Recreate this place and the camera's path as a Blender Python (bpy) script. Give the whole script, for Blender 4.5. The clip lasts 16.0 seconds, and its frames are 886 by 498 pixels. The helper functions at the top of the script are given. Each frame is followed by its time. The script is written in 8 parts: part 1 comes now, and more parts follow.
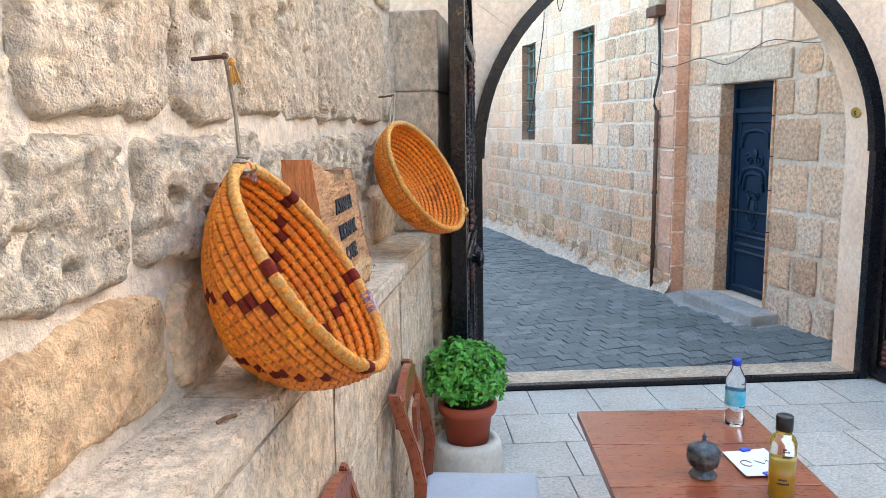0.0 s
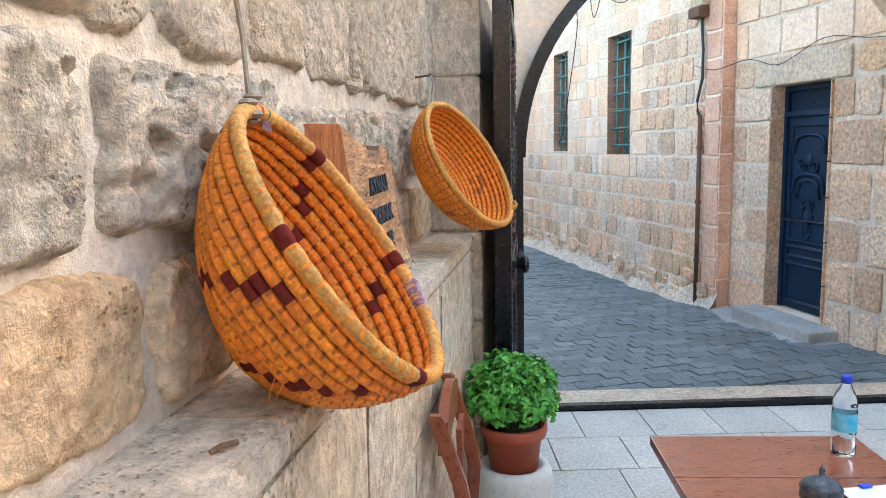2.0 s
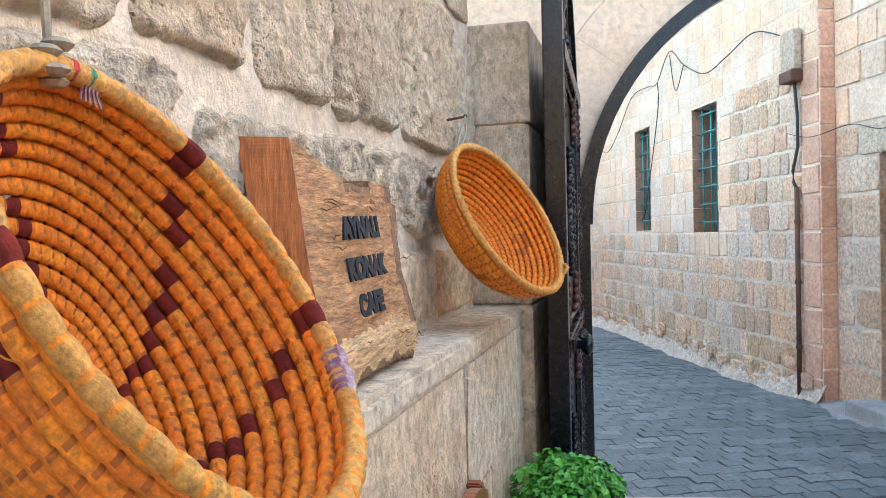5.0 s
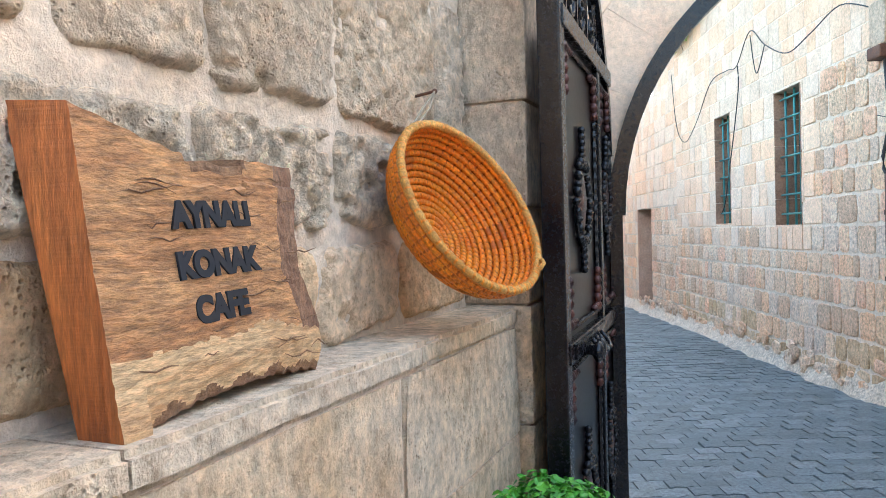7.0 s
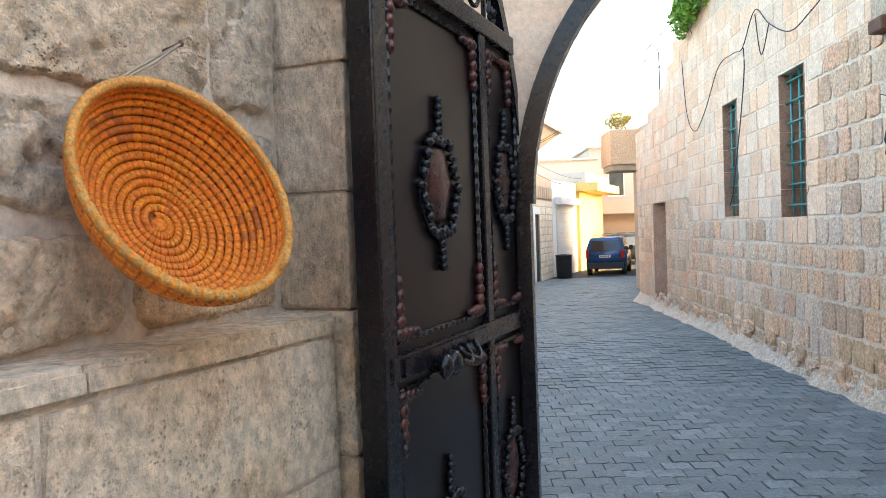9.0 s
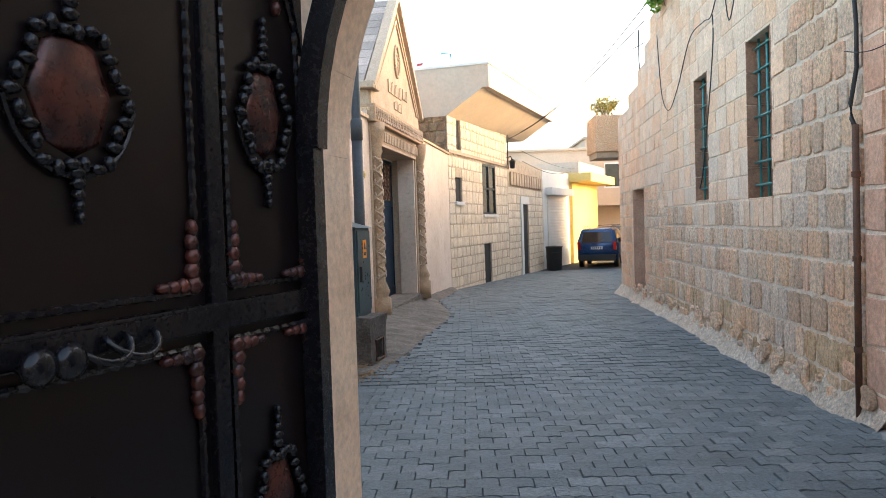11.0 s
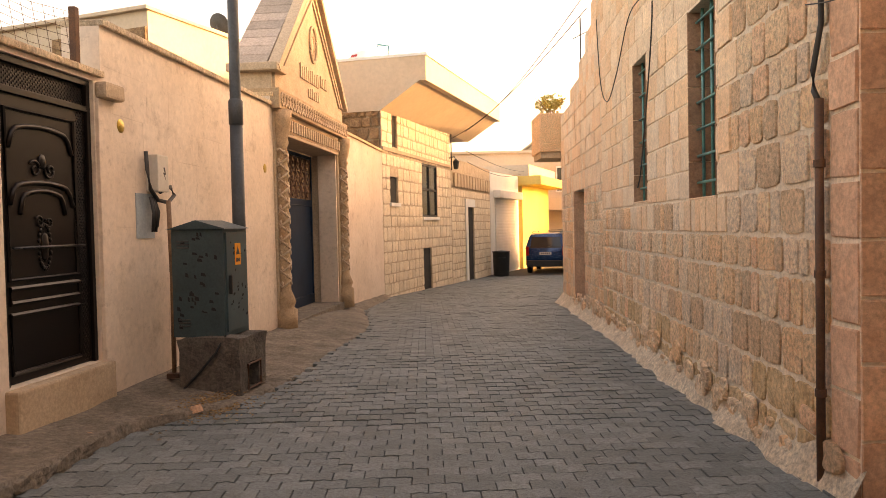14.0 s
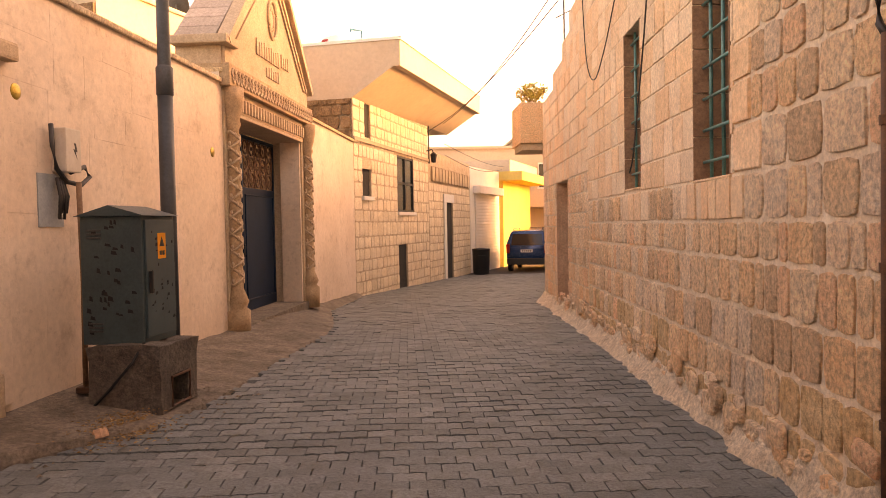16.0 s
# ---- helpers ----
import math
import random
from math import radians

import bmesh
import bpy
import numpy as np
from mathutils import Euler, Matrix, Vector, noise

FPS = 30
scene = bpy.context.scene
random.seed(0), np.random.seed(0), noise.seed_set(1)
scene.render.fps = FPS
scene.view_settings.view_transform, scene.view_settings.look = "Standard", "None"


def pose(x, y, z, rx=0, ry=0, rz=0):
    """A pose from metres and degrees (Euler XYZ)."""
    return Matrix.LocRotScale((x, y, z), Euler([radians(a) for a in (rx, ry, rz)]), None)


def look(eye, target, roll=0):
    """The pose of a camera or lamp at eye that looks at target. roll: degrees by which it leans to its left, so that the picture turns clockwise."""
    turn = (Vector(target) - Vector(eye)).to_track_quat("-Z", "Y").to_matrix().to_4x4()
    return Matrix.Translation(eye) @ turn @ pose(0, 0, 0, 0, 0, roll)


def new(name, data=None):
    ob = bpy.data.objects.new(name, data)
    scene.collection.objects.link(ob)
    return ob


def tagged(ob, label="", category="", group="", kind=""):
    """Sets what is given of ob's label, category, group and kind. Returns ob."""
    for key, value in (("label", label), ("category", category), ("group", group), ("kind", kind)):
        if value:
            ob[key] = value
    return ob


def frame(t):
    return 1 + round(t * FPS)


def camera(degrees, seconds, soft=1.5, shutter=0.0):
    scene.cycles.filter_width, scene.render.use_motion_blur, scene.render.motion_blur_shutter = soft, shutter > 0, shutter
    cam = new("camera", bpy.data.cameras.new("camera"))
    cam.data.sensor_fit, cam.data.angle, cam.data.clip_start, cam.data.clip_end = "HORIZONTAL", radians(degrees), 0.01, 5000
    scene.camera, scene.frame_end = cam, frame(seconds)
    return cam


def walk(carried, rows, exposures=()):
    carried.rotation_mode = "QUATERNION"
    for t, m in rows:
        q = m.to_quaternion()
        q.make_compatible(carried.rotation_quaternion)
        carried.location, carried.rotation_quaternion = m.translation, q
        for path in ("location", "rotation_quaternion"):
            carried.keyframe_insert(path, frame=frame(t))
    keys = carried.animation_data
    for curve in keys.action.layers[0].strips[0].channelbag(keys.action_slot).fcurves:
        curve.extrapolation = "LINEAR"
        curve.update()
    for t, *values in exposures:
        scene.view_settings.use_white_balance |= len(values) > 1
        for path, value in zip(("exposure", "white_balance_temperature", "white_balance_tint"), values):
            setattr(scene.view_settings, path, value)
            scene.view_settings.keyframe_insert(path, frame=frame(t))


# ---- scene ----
cam = camera(60.8, 16.0, soft=0.8)
METRES, EYE, TILT, LEAN, TURN = 6.0, 2.05, 0.0, 0.0, -16.4
ROWS = [
    (0.0, 0.0, 0.0, 0.0, -0.15, -9.21, 0.92),
    (0.5, -0.005, 0.0155, -0.0101, 0.25, -9.34, 0.91),
    (1.0, -0.012, 0.0309, -0.0172, 0.84, -9.28, 0.87),
    (1.5, -0.0157, 0.0431, -0.0166, 1.44, -9.28, 0.94),
    (2.0, -0.0129, 0.0626, -0.0226, 1.72, -7.73, 1.08),
    (2.5, -0.0076, 0.0853, -0.0346, 2.39, -5.25, 1.24),
    (3.0, -0.0032, 0.1014, -0.0369, 4.43, -2.64, 1.32),
    (5.5, 0.0219, 0.1602, -0.0426, 9.29, -1.05, 1.5),
    (6.0, 0.0375, 0.1753, -0.0436, 11.08, -1.09, 1.62),
    (6.5, 0.0488, 0.1875, -0.0429, 13.2, -1.05, 1.63),
    (7.0, 0.0602, 0.2051, -0.0446, 14.89, -1.25, 1.63),
    (7.5, 0.0713, 0.2282, -0.0446, 15.95, -1.31, 1.66),
    (8.0, 0.0893, 0.2558, -0.0429, 16.62, -1.47, 1.68),
    (8.5, 0.1129, 0.279, -0.0471, 16.85, -1.41, 1.87),
    (9.0, 0.1442, 0.3088, -0.0513, 17.64, -1.41, 2.03),
    (9.5, 0.1675, 0.3381, -0.0551, 17.87, -1.5, 1.89),
    (10.0, 0.1896, 0.3805, -0.0662, 18.05, -1.82, 1.88),
    (12.5, 0.2554, 0.606, -0.0795, 17.61, -1.94, 1.41),
    (13.0, 0.2573, 0.6469, -0.081, 16.8, -1.86, 1.19),
    (13.5, 0.2587, 0.688, -0.0836, 15.17, -1.77, 1.31),
    (14.0, 0.2621, 0.727, -0.0829, 14.92, -1.71, 1.23),
    (14.5, 0.2606, 0.7676, -0.0866, 14.77, -1.74, 1.06),
    (15.0, 0.2532, 0.8188, -0.096, 14.6, -1.94, 1.05),
    (15.5, 0.2475, 0.8597, -0.0956, 14.35, -1.82, 0.94),
    (16.0, 0.2428, 0.9071, -0.0986, 13.56, -1.84, 1.07),
]
EXPOSURES = [(0.0, 3.82, 5850, 9), (7.0, 3.80, 5800, 9), (8.5, 3.82, 5900, 10), (9.3, 3.42, 6150, 11), (10.0, 3.12, 6200, 10), (12.3, 3.20, 6950, 18), (13.1, 3.16, 7800, 20), (13.6, 3.02, 9000, 26), (14.2, 2.95, 12500, 36), (15.0, 2.96, 15000, 46), (16.0, 3.0, 15000, 50)]

walk(cam, [(t, pose(0, 0, EYE, TILT, LEAN, TURN) @ pose(METRES * x, METRES * y, METRES * z, 90 + pitch, roll, yaw)) for t, x, y, z, yaw, pitch, roll in ROWS], EXPOSURES)

# ---------- world and sun ----------
SUN_AZ, SUN_EL = radians(70), radians(10)
world = bpy.data.worlds.new("sky_world")
scene.world = world
world.use_nodes = True
wn = world.node_tree.nodes
sky = wn.new("ShaderNodeTexSky")
sky.sky_type = "NISHITA"
sky.sun_disc = False
sky.sun_elevation, sky.sun_rotation = SUN_EL, SUN_AZ
sky.dust_density, sky.air_density, sky.ozone_density = 4.4, 1.0, 0.6
wn["Background"].inputs["Strength"].default_value = 0.15
world.node_tree.links.new(sky.outputs[0], wn["Background"].inputs["Color"])
sun_dir = Vector((math.sin(SUN_AZ) * math.cos(SUN_EL), math.cos(SUN_AZ) * math.cos(SUN_EL), math.sin(SUN_EL)))
sun_data = bpy.data.lights.new("sun", "SUN")
sun_data.energy, sun_data.angle, sun_data.color = 0.45, radians(0.6), (1.0, 0.80, 0.52)
sun_ob = new("sun", sun_data)
sun_ob.matrix_world = look(sun_dir * 60, (0, 0, 0))


# ---------- materials ----------
def nodes_of(name):
    m = bpy.data.materials.new(name)
    m.use_nodes = True
    nt = m.node_tree
    return m, nt, nt.nodes["Principled BSDF"]


def rgb(c):
    return (c[0], c[1], c[2], 1.0)


def surface(name, c1, c2, c3=None, coarse=1.5, fine=18.0, rough=0.85, metal=0.0, bump=0.35, dist=0.01, rnd=0.0, dark=0.25, grain=0.25, stretch=(1, 1, 1), coords="world", coat=0.0, pits=0.0, spec=0.5, tints=None, rvar=0.1):
    """c1 and c2 blend by coarse noise, c3 by piece; grain is fine light and dark; dark is stains; pits are small holes."""
    m, nt, p = nodes_of(name)
    N, L = nt.nodes.new, nt.links.new
    if coords == "world":
        co = N("ShaderNodeNewGeometry").outputs["Position"]
    else:
        co = N("ShaderNodeTexCoord").outputs["Object"]
    oi = N("ShaderNodeObjectInfo")
    isl = N("ShaderNodeNewGeometry")
    add = N("ShaderNodeMath"); add.operation = "ADD"
    L(oi.outputs["Random"], add.inputs[0]); L(isl.outputs["Random Per Island"], add.inputs[1])
    frac = N("ShaderNodeMath"); frac.operation = "FRACT"
    L(add.outputs[0], frac.inputs[0])
    mp = N("ShaderNodeMapping"); mp.inputs["Scale"].default_value = stretch
    L(co, mp.inputs["Vector"])

    def noise_node(scale, detail, rg=0.6):
        n = N("ShaderNodeTexNoise")
        n.inputs["Scale"].default_value, n.inputs["Detail"].default_value, n.inputs["Roughness"].default_value = scale, detail, rg
        L(mp.outputs[0], n.inputs["Vector"])
        return n

    def mix(fac, a, b, kind="MIX"):
        x = N("ShaderNodeMix"); x.data_type, x.blend_type = "RGBA", kind
        for sock, v in ((x.inputs["Factor"], fac), (x.inputs["A"], a), (x.inputs["B"], b)):
            if isinstance(v, (int, float)):
                sock.default_value = v
            elif isinstance(v, tuple):
                sock.default_value = rgb(v)
            else:
                L(v, sock)
        return x.outputs["Result"]

    def remap(v, a, b, c, d):
        r = N("ShaderNodeMapRange")
        for k, w in zip(("From Min", "From Max", "To Min", "To Max"), (a, b, c, d)):
            r.inputs[k].default_value = w
        L(v, r.inputs["Value"])
        return r.outputs["Result"]

    nc, nf = noise_node(coarse, 4), noise_node(fine, 6, 0.7)
    col = mix(remap(nc.outputs["Fac"], 0.35, 0.65, 0, 1), c1, c2)
    if c3 is not None:
        col = mix(remap(frac.outputs[0], 0.45, 1.0, 0, 0.95), col, c3)
    if rnd:
        g = remap(frac.outputs[0], 0, 1, 1 - rnd, 1 + rnd * 0.6)
        cc = N("ShaderNodeCombineColor")
        for k in range(3):
            L(g, cc.inputs[k])
        col = mix(1.0, col, cc.outputs[0], "MULTIPLY")
    if tints:
        ramp = N("ShaderNodeValToRGB"); ramp.color_ramp.interpolation = "CONSTANT"
        for q, tint in enumerate(tints):
            e = ramp.color_ramp.elements[q] if q < 2 else ramp.color_ramp.elements.new(q / len(tints))
            e.position, e.color = q / len(tints), rgb(tint)
        jump = N("ShaderNodeMath"); jump.operation = "MULTIPLY"
        L(frac.outputs[0], jump.inputs[0]); jump.inputs[1].default_value = 37.0
        wrap = N("ShaderNodeMath"); wrap.operation = "FRACT"
        L(jump.outputs[0], wrap.inputs[0]); L(wrap.outputs[0], ramp.inputs[0])
        col = mix(1.0, col, ramp.outputs[0], "MULTIPLY")
    if grain:
        g = remap(nf.outputs["Fac"], 0.35, 0.65, 1 - grain, 1 + grain * 0.7)
        cc = N("ShaderNodeCombineColor")
        for k in range(3):
            L(g, cc.inputs[k])
        col = mix(1.0, col, cc.outputs[0], "MULTIPLY")
    if dark:
        ns = noise_node(coarse * 3.1, 7, 0.75)
        col = mix(remap(ns.outputs["Fac"], 0.54, 0.70, 0, dark), col, tuple(x * k for x, k in zip(c2, (0.44, 0.36, 0.28))))
        sp = noise_node(coarse * 11, 5, 0.7)
        col = mix(remap(sp.outputs["Fac"], 0.57, 0.68, 0, dark * 0.7), col, tuple(x * k for x, k in zip(c2, (0.42, 0.37, 0.32))))
    height = nf.outputs["Fac"]
    if dark:
        lump = N("ShaderNodeMath"); lump.operation = "MULTIPLY_ADD"
        L(ns.outputs["Fac"], lump.inputs[0]); lump.inputs[1].default_value = 1.3
        L(nf.outputs["Fac"], lump.inputs[2])
        height = lump.outputs[0]
    if pits:
        vo = N("ShaderNodeTexVoronoi"); vo.inputs["Scale"].default_value = fine * 3
        L(mp.outputs[0], vo.inputs["Vector"])
        mask = noise_node(coarse * 2.2, 3)
        hole = N("ShaderNodeMath"); hole.operation = "MULTIPLY"
        L(remap(vo.outputs["Distance"], 0.12, 0.34, 1, 0), hole.inputs[0])
        L(remap(mask.outputs["Fac"], 0.5, 0.62, 0, pits), hole.inputs[1])
        col = mix(hole.outputs[0], col, tuple(x * k for x, k in zip(c2, (0.55, 0.46, 0.38))))
        sub = N("ShaderNodeMath"); sub.operation = "SUBTRACT"
        L(height, sub.inputs[0]); L(hole.outputs[0], sub.inputs[1])
        height = sub.outputs[0]
    L(col, p.inputs["Base Color"])
    L(remap(nf.outputs["Fac"], 0.3, 0.7, max(rough - rvar, 0.02), min(rough + rvar, 1)), p.inputs["Roughness"])
    p.inputs["Metallic"].default_value = metal
    p.inputs["Coat Weight"].default_value = coat
    p.inputs["Specular IOR Level"].default_value = spec
    if bump:
        b = N("ShaderNodeBump"); b.inputs["Strength"].default_value, b.inputs["Distance"].default_value = bump, dist
        L(height, b.inputs["Height"]); L(b.outputs[0], p.inputs["Normal"])
    return m


def glass(name, color=(0.9, 0.95, 0.95), rough=0.02, ior=1.45):
    m, nt, p = nodes_of(name)
    p.inputs["Base Color"].default_value = rgb(color)
    p.inputs["Transmission Weight"].default_value, p.inputs["Roughness"].default_value, p.inputs["IOR"].default_value = 1.0, rough, ior
    return m


TINTS = [(1.0, 0.98, 0.96), (1.0, 0.89, 0.77), (0.90, 0.90, 0.91), (1.0, 0.84, 0.68), (0.80, 0.70, 0.61), (0.99, 0.97, 0.94), (0.99, 0.81, 0.70), (0.92, 0.83, 0.73), (1.0, 0.94, 0.86)]
M_MORTAR = surface("lime_mortar", (0.78, 0.64, 0.495), (0.69, 0.55, 0.41), coarse=2.0, fine=30, bump=0.9, dist=0.018, dark=0.3, grain=0.2)
M_RUBBLE = surface("rough_limestone", (0.97, 0.77, 0.575), (0.93, 0.675, 0.475), coarse=4.5, fine=30, bump=1.0, dist=0.034, rnd=0.05, dark=0.48, grain=0.40, pits=0.45, tints=TINTS)
M_ASHLAR = surface("pinkish_ashlar", (0.85, 0.66, 0.485), (0.76, 0.55, 0.385), coarse=3.2, fine=30, bump=0.7, dist=0.016, rnd=0.06, dark=0.4, grain=0.24, pits=0.3, tints=[(1.02, 1.02, 1.02), (1.0, 0.92, 0.84), (0.95, 0.96, 0.96), (1.0, 0.88, 0.77)])
M_HOUSEST = surface("pale_house_limestone", (0.84, 0.72, 0.56), (0.74, 0.60, 0.43), coarse=3, fine=26, bump=0.7, dist=0.016, rnd=0.1, dark=0.4, grain=0.24)
M_GATEST = surface("orange_pink_limestone", (0.88, 0.665, 0.485), (0.78, 0.54, 0.365), coarse=1.6, fine=30, bump=0.6, dist=0.014, dark=0.34, grain=0.16, pits=0.3)
M_CREAM = surface("cream_limestone", (0.86, 0.70, 0.52), (0.75, 0.575, 0.40), coarse=3.4, fine=30, bump=1.0, dist=0.035, rnd=0.08, dark=0.55, grain=0.32, pits=0.6, tints=[(1.0, 1.0, 1.0), (0.98, 0.94, 0.88), (0.93, 0.92, 0.9), (1.0, 0.91, 0.8)])
M_MIDST = surface("tan_limestone", (0.90, 0.745, 0.55), (0.76, 0.605, 0.435), (0.86, 0.66, 0.44), coarse=5.0, fine=26, bump=1.0, dist=0.04, rnd=0.08, dark=0.5, grain=0.42, pits=0.5)
M_OCHRE = surface("ochre_weathered_limestone", (0.82, 0.58, 0.34), (0.68, 0.42, 0.215), (0.76, 0.57, 0.38), coarse=3.4, fine=26, bump=0.9, dist=0.026, rnd=0.12, dark=0.8, grain=0.36, pits=0.5)
M_LEDGE = surface("weathered_limestone", (0.84, 0.675, 0.485), (0.68, 0.475, 0.28), (0.72, 0.58, 0.42), coarse=3.0, fine=26, bump=0.9, dist=0.026, dark=0.8, grain=0.34, stretch=(1.0, 1.0, 0.85), pits=0.5)
M_GREYST = surface("grey_weathered_stone", (0.74, 0.585, 0.415), (0.50, 0.385, 0.275), (0.68, 0.47, 0.28), coarse=3.6, fine=30, bump=0.9, dist=0.02, dark=0.8, grain=0.34, stretch=(1.3, 1.3, 0.75), pits=0.5)
M_PLASTER = surface("pink_cream_plaster", (0.76, 0.63, 0.52), (0.66, 0.525, 0.415), coarse=0.9, fine=16, bump=0.3, dist=0.010, dark=0.4, grain=0.10)
M_PAVER = surface("grey_paver", (0.156, 0.184, 0.188), (0.122, 0.142, 0.143), (0.166, 0.186, 0.184), coarse=0.9, fine=45, bump=1.0, dist=0.014, rnd=0.2, dark=0.6, grain=0.42, rough=0.62)
M_JOINT = surface("paver_joint_sand", (0.055, 0.05, 0.046), (0.04, 0.037, 0.034), coarse=4, fine=60, bump=0.3)
M_CONC = surface("dusty_concrete", (0.27, 0.225, 0.18), (0.16, 0.13, 0.10), coarse=2.4, fine=22, bump=1.0, dist=0.03, dark=0.7, grain=0.42)
M_PLINTH = surface("dark_broken_concrete", (0.17, 0.145, 0.125), (0.11, 0.09, 0.075), coarse=5, fine=30, bump=1.0, dist=0.03, dark=0.5, grain=0.4)
M_POINTING = surface("pale_pink_pointing", (0.90, 0.74, 0.575), (0.82, 0.655, 0.49), coarse=3.0, fine=30, bump=0.9, dist=0.018, dark=0.25, grain=0.2)
M_JOINTST = surface("grey_brown_joint_mortar", (0.60, 0.47, 0.34), (0.50, 0.38, 0.265), coarse=4, fine=30, bump=0.9, dist=0.02, dark=0.4, grain=0.3)
M_FOOT = surface("crumbled_pale_mortar", (0.86, 0.715, 0.55), (0.70, 0.55, 0.40), coarse=6, fine=30, bump=1.0, dist=0.03, dark=0.45, grain=0.38)
M_TILE = surface("pale_terrazzo_slab", (0.59, 0.54, 0.46), (0.50, 0.45, 0.375), coarse=2.5, fine=60, bump=0.15, dist=0.003, rnd=0.12, dark=0.4, grain=0.34, rough=0.6)
M_IRON = surface("black_painted_iron", (0.005, 0.005, 0.007), (0.007, 0.006, 0.008), coarse=3, fine=60, bump=0.06, dist=0.001, rough=0.26, dark=0, grain=0.1, spec=0.35, rvar=0.05)
M_PANEL = surface("black_sheet_iron", (0.010, 0.0055, 0.005), (0.006, 0.004, 0.005), coarse=2, fine=60, bump=0, rough=0.30, dark=0, grain=0, spec=0.28, rvar=0.02)
M_COPPER = surface("coppery_cast_iron", (0.11, 0.032, 0.022), (0.022, 0.012, 0.014), coarse=9, fine=60, bump=0.2, dist=0.003, rough=0.30, dark=0, grain=0.2, metal=0.4, spec=0.5)
M_WOODRED = surface("red_brown_varnished_wood", (0.29, 0.075, 0.028), (0.20, 0.046, 0.018), coarse=3, fine=30, bump=0.08, dist=0.002, rough=0.32, dark=0.25, grain=0.2, stretch=(1, 6, 1), coords="object", coat=0.3)
M_EXTRA = surface("sandy_render", (0.62, 0.50, 0.38), (0.56, 0.44, 0.33), coarse=0.6, fine=10, bump=0.12, dark=0.12, grain=0.08)
M_YELLOW = surface("yellow_render", (0.75, 0.55, 0.18), (0.68, 0.48, 0.15), coarse=0.6, fine=10, bump=0.1, dark=0.1, grain=0.06)
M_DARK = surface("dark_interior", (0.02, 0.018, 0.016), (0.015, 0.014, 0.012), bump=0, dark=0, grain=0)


# ---------- mesh helpers ----------
def link_mesh(name, me, parent=None, m=None):
    ob = new(name, me)
    if parent is not None:
        ob.parent = parent
    if m is not None:
        ob.matrix_basis = m
    return ob


def part(name, bm, material, parent=None, label="", smooth=False, m=None):
    """Links a bmesh as one mesh object under a thing or a part."""
    bmesh.ops.recalc_face_normals(bm, faces=bm.faces[:])
    me = bpy.data.meshes.new(name)
    bm.to_mesh(me)
    bm.free()
    for x in (material if isinstance(material, (list, tuple)) else [material]):
        me.materials.append(x)
    if smooth:
        me.polygons.foreach_set("use_smooth", [True] * len(me.polygons))
    ob = link_mesh(name, me, parent, m)
    if label:
        ob["label"] = label
    return ob


def raw(name, verts, faces, material, parent=None, label="", smooth=False, m=None, idx=None):
    me = bpy.data.meshes.new(name)
    me.from_pydata(verts, [], faces)
    for x in (material if isinstance(material, (list, tuple)) else [material]):
        me.materials.append(x)
    if idx is not None:
        me.polygons.foreach_set("material_index", idx)
    if smooth:
        me.polygons.foreach_set("use_smooth", [True] * len(me.polygons))
    me.update()
    ob = link_mesh(name, me, parent, m)
    if label:
        ob["label"] = label
    return ob


def thing(name, m, label, category, group="", kind=""):
    ob = new(name)
    ob.matrix_basis = m
    ob.empty_display_size = 0.1
    return tagged(ob, label, category, group, kind)


def box(bm, x0, x1, y0, y1, z0, z1, bevel=0.0, m=None):
    geo = bmesh.ops.create_cube(bm, size=1.0, matrix=Matrix.Translation(((x0 + x1) / 2, (y0 + y1) / 2, (z0 + z1) / 2)) @ Matrix.Diagonal((abs(x1 - x0), abs(y1 - y0), abs(z1 - z0), 1)))
    vs = geo["verts"]
    if bevel:
        es = list({e for v in vs for e in v.link_edges})
        r = bmesh.ops.bevel(bm, geom=es, offset=bevel, segments=2, affect="EDGES", profile=0.6)
        vs = list({v for f in r["faces"] for v in f.verts} | {v for v in vs if v.is_valid})
    if m is not None:
        bmesh.ops.transform(bm, matrix=m, verts=vs)
    return vs


def box_bm(*a, **k):
    bm = bmesh.new()
    box(bm, *a, **k)
    return bm


def tube(bm, pts, r, n=8, closed=False):
    """A round bar along points; r is one radius or one per point."""
    pts = [Vector(p) for p in pts]
    rings = []
    up = Vector((0, 0, 1))
    for i, p in enumerate(pts):
        a = pts[i - 1] if (i > 0 or closed) else pts[i]
        b = pts[(i + 1) % len(pts)] if (i < len(pts) - 1 or closed) else pts[i]
        d = (b - a).normalized()
        s = d.cross(up)
        if s.length < 0.2:
            s = d.cross(Vector((1, 0, 0)))
        s.normalize()
        t = s.cross(d)
        rr = r[i] if isinstance(r, (list, tuple)) else r
        rings.append([bm.verts.new(p + (s * math.cos(2 * math.pi * k / n) + t * math.sin(2 * math.pi * k / n)) * rr) for k in range(n)])
    last = len(rings) if closed else len(rings) - 1
    for i in range(last):
        a, b = rings[i], rings[(i + 1) % len(rings)]
        for k in range(n):
            bm.faces.new((a[k], a[(k + 1) % n], b[(k + 1) % n], b[k]))
    if not closed:
        bm.faces.new(rings[0][::-1])
        bm.faces.new(rings[-1])
    return bm


def tube_bm(pts, r, n=8, closed=False):
    return tube(bmesh.new(), pts, r, n, closed)


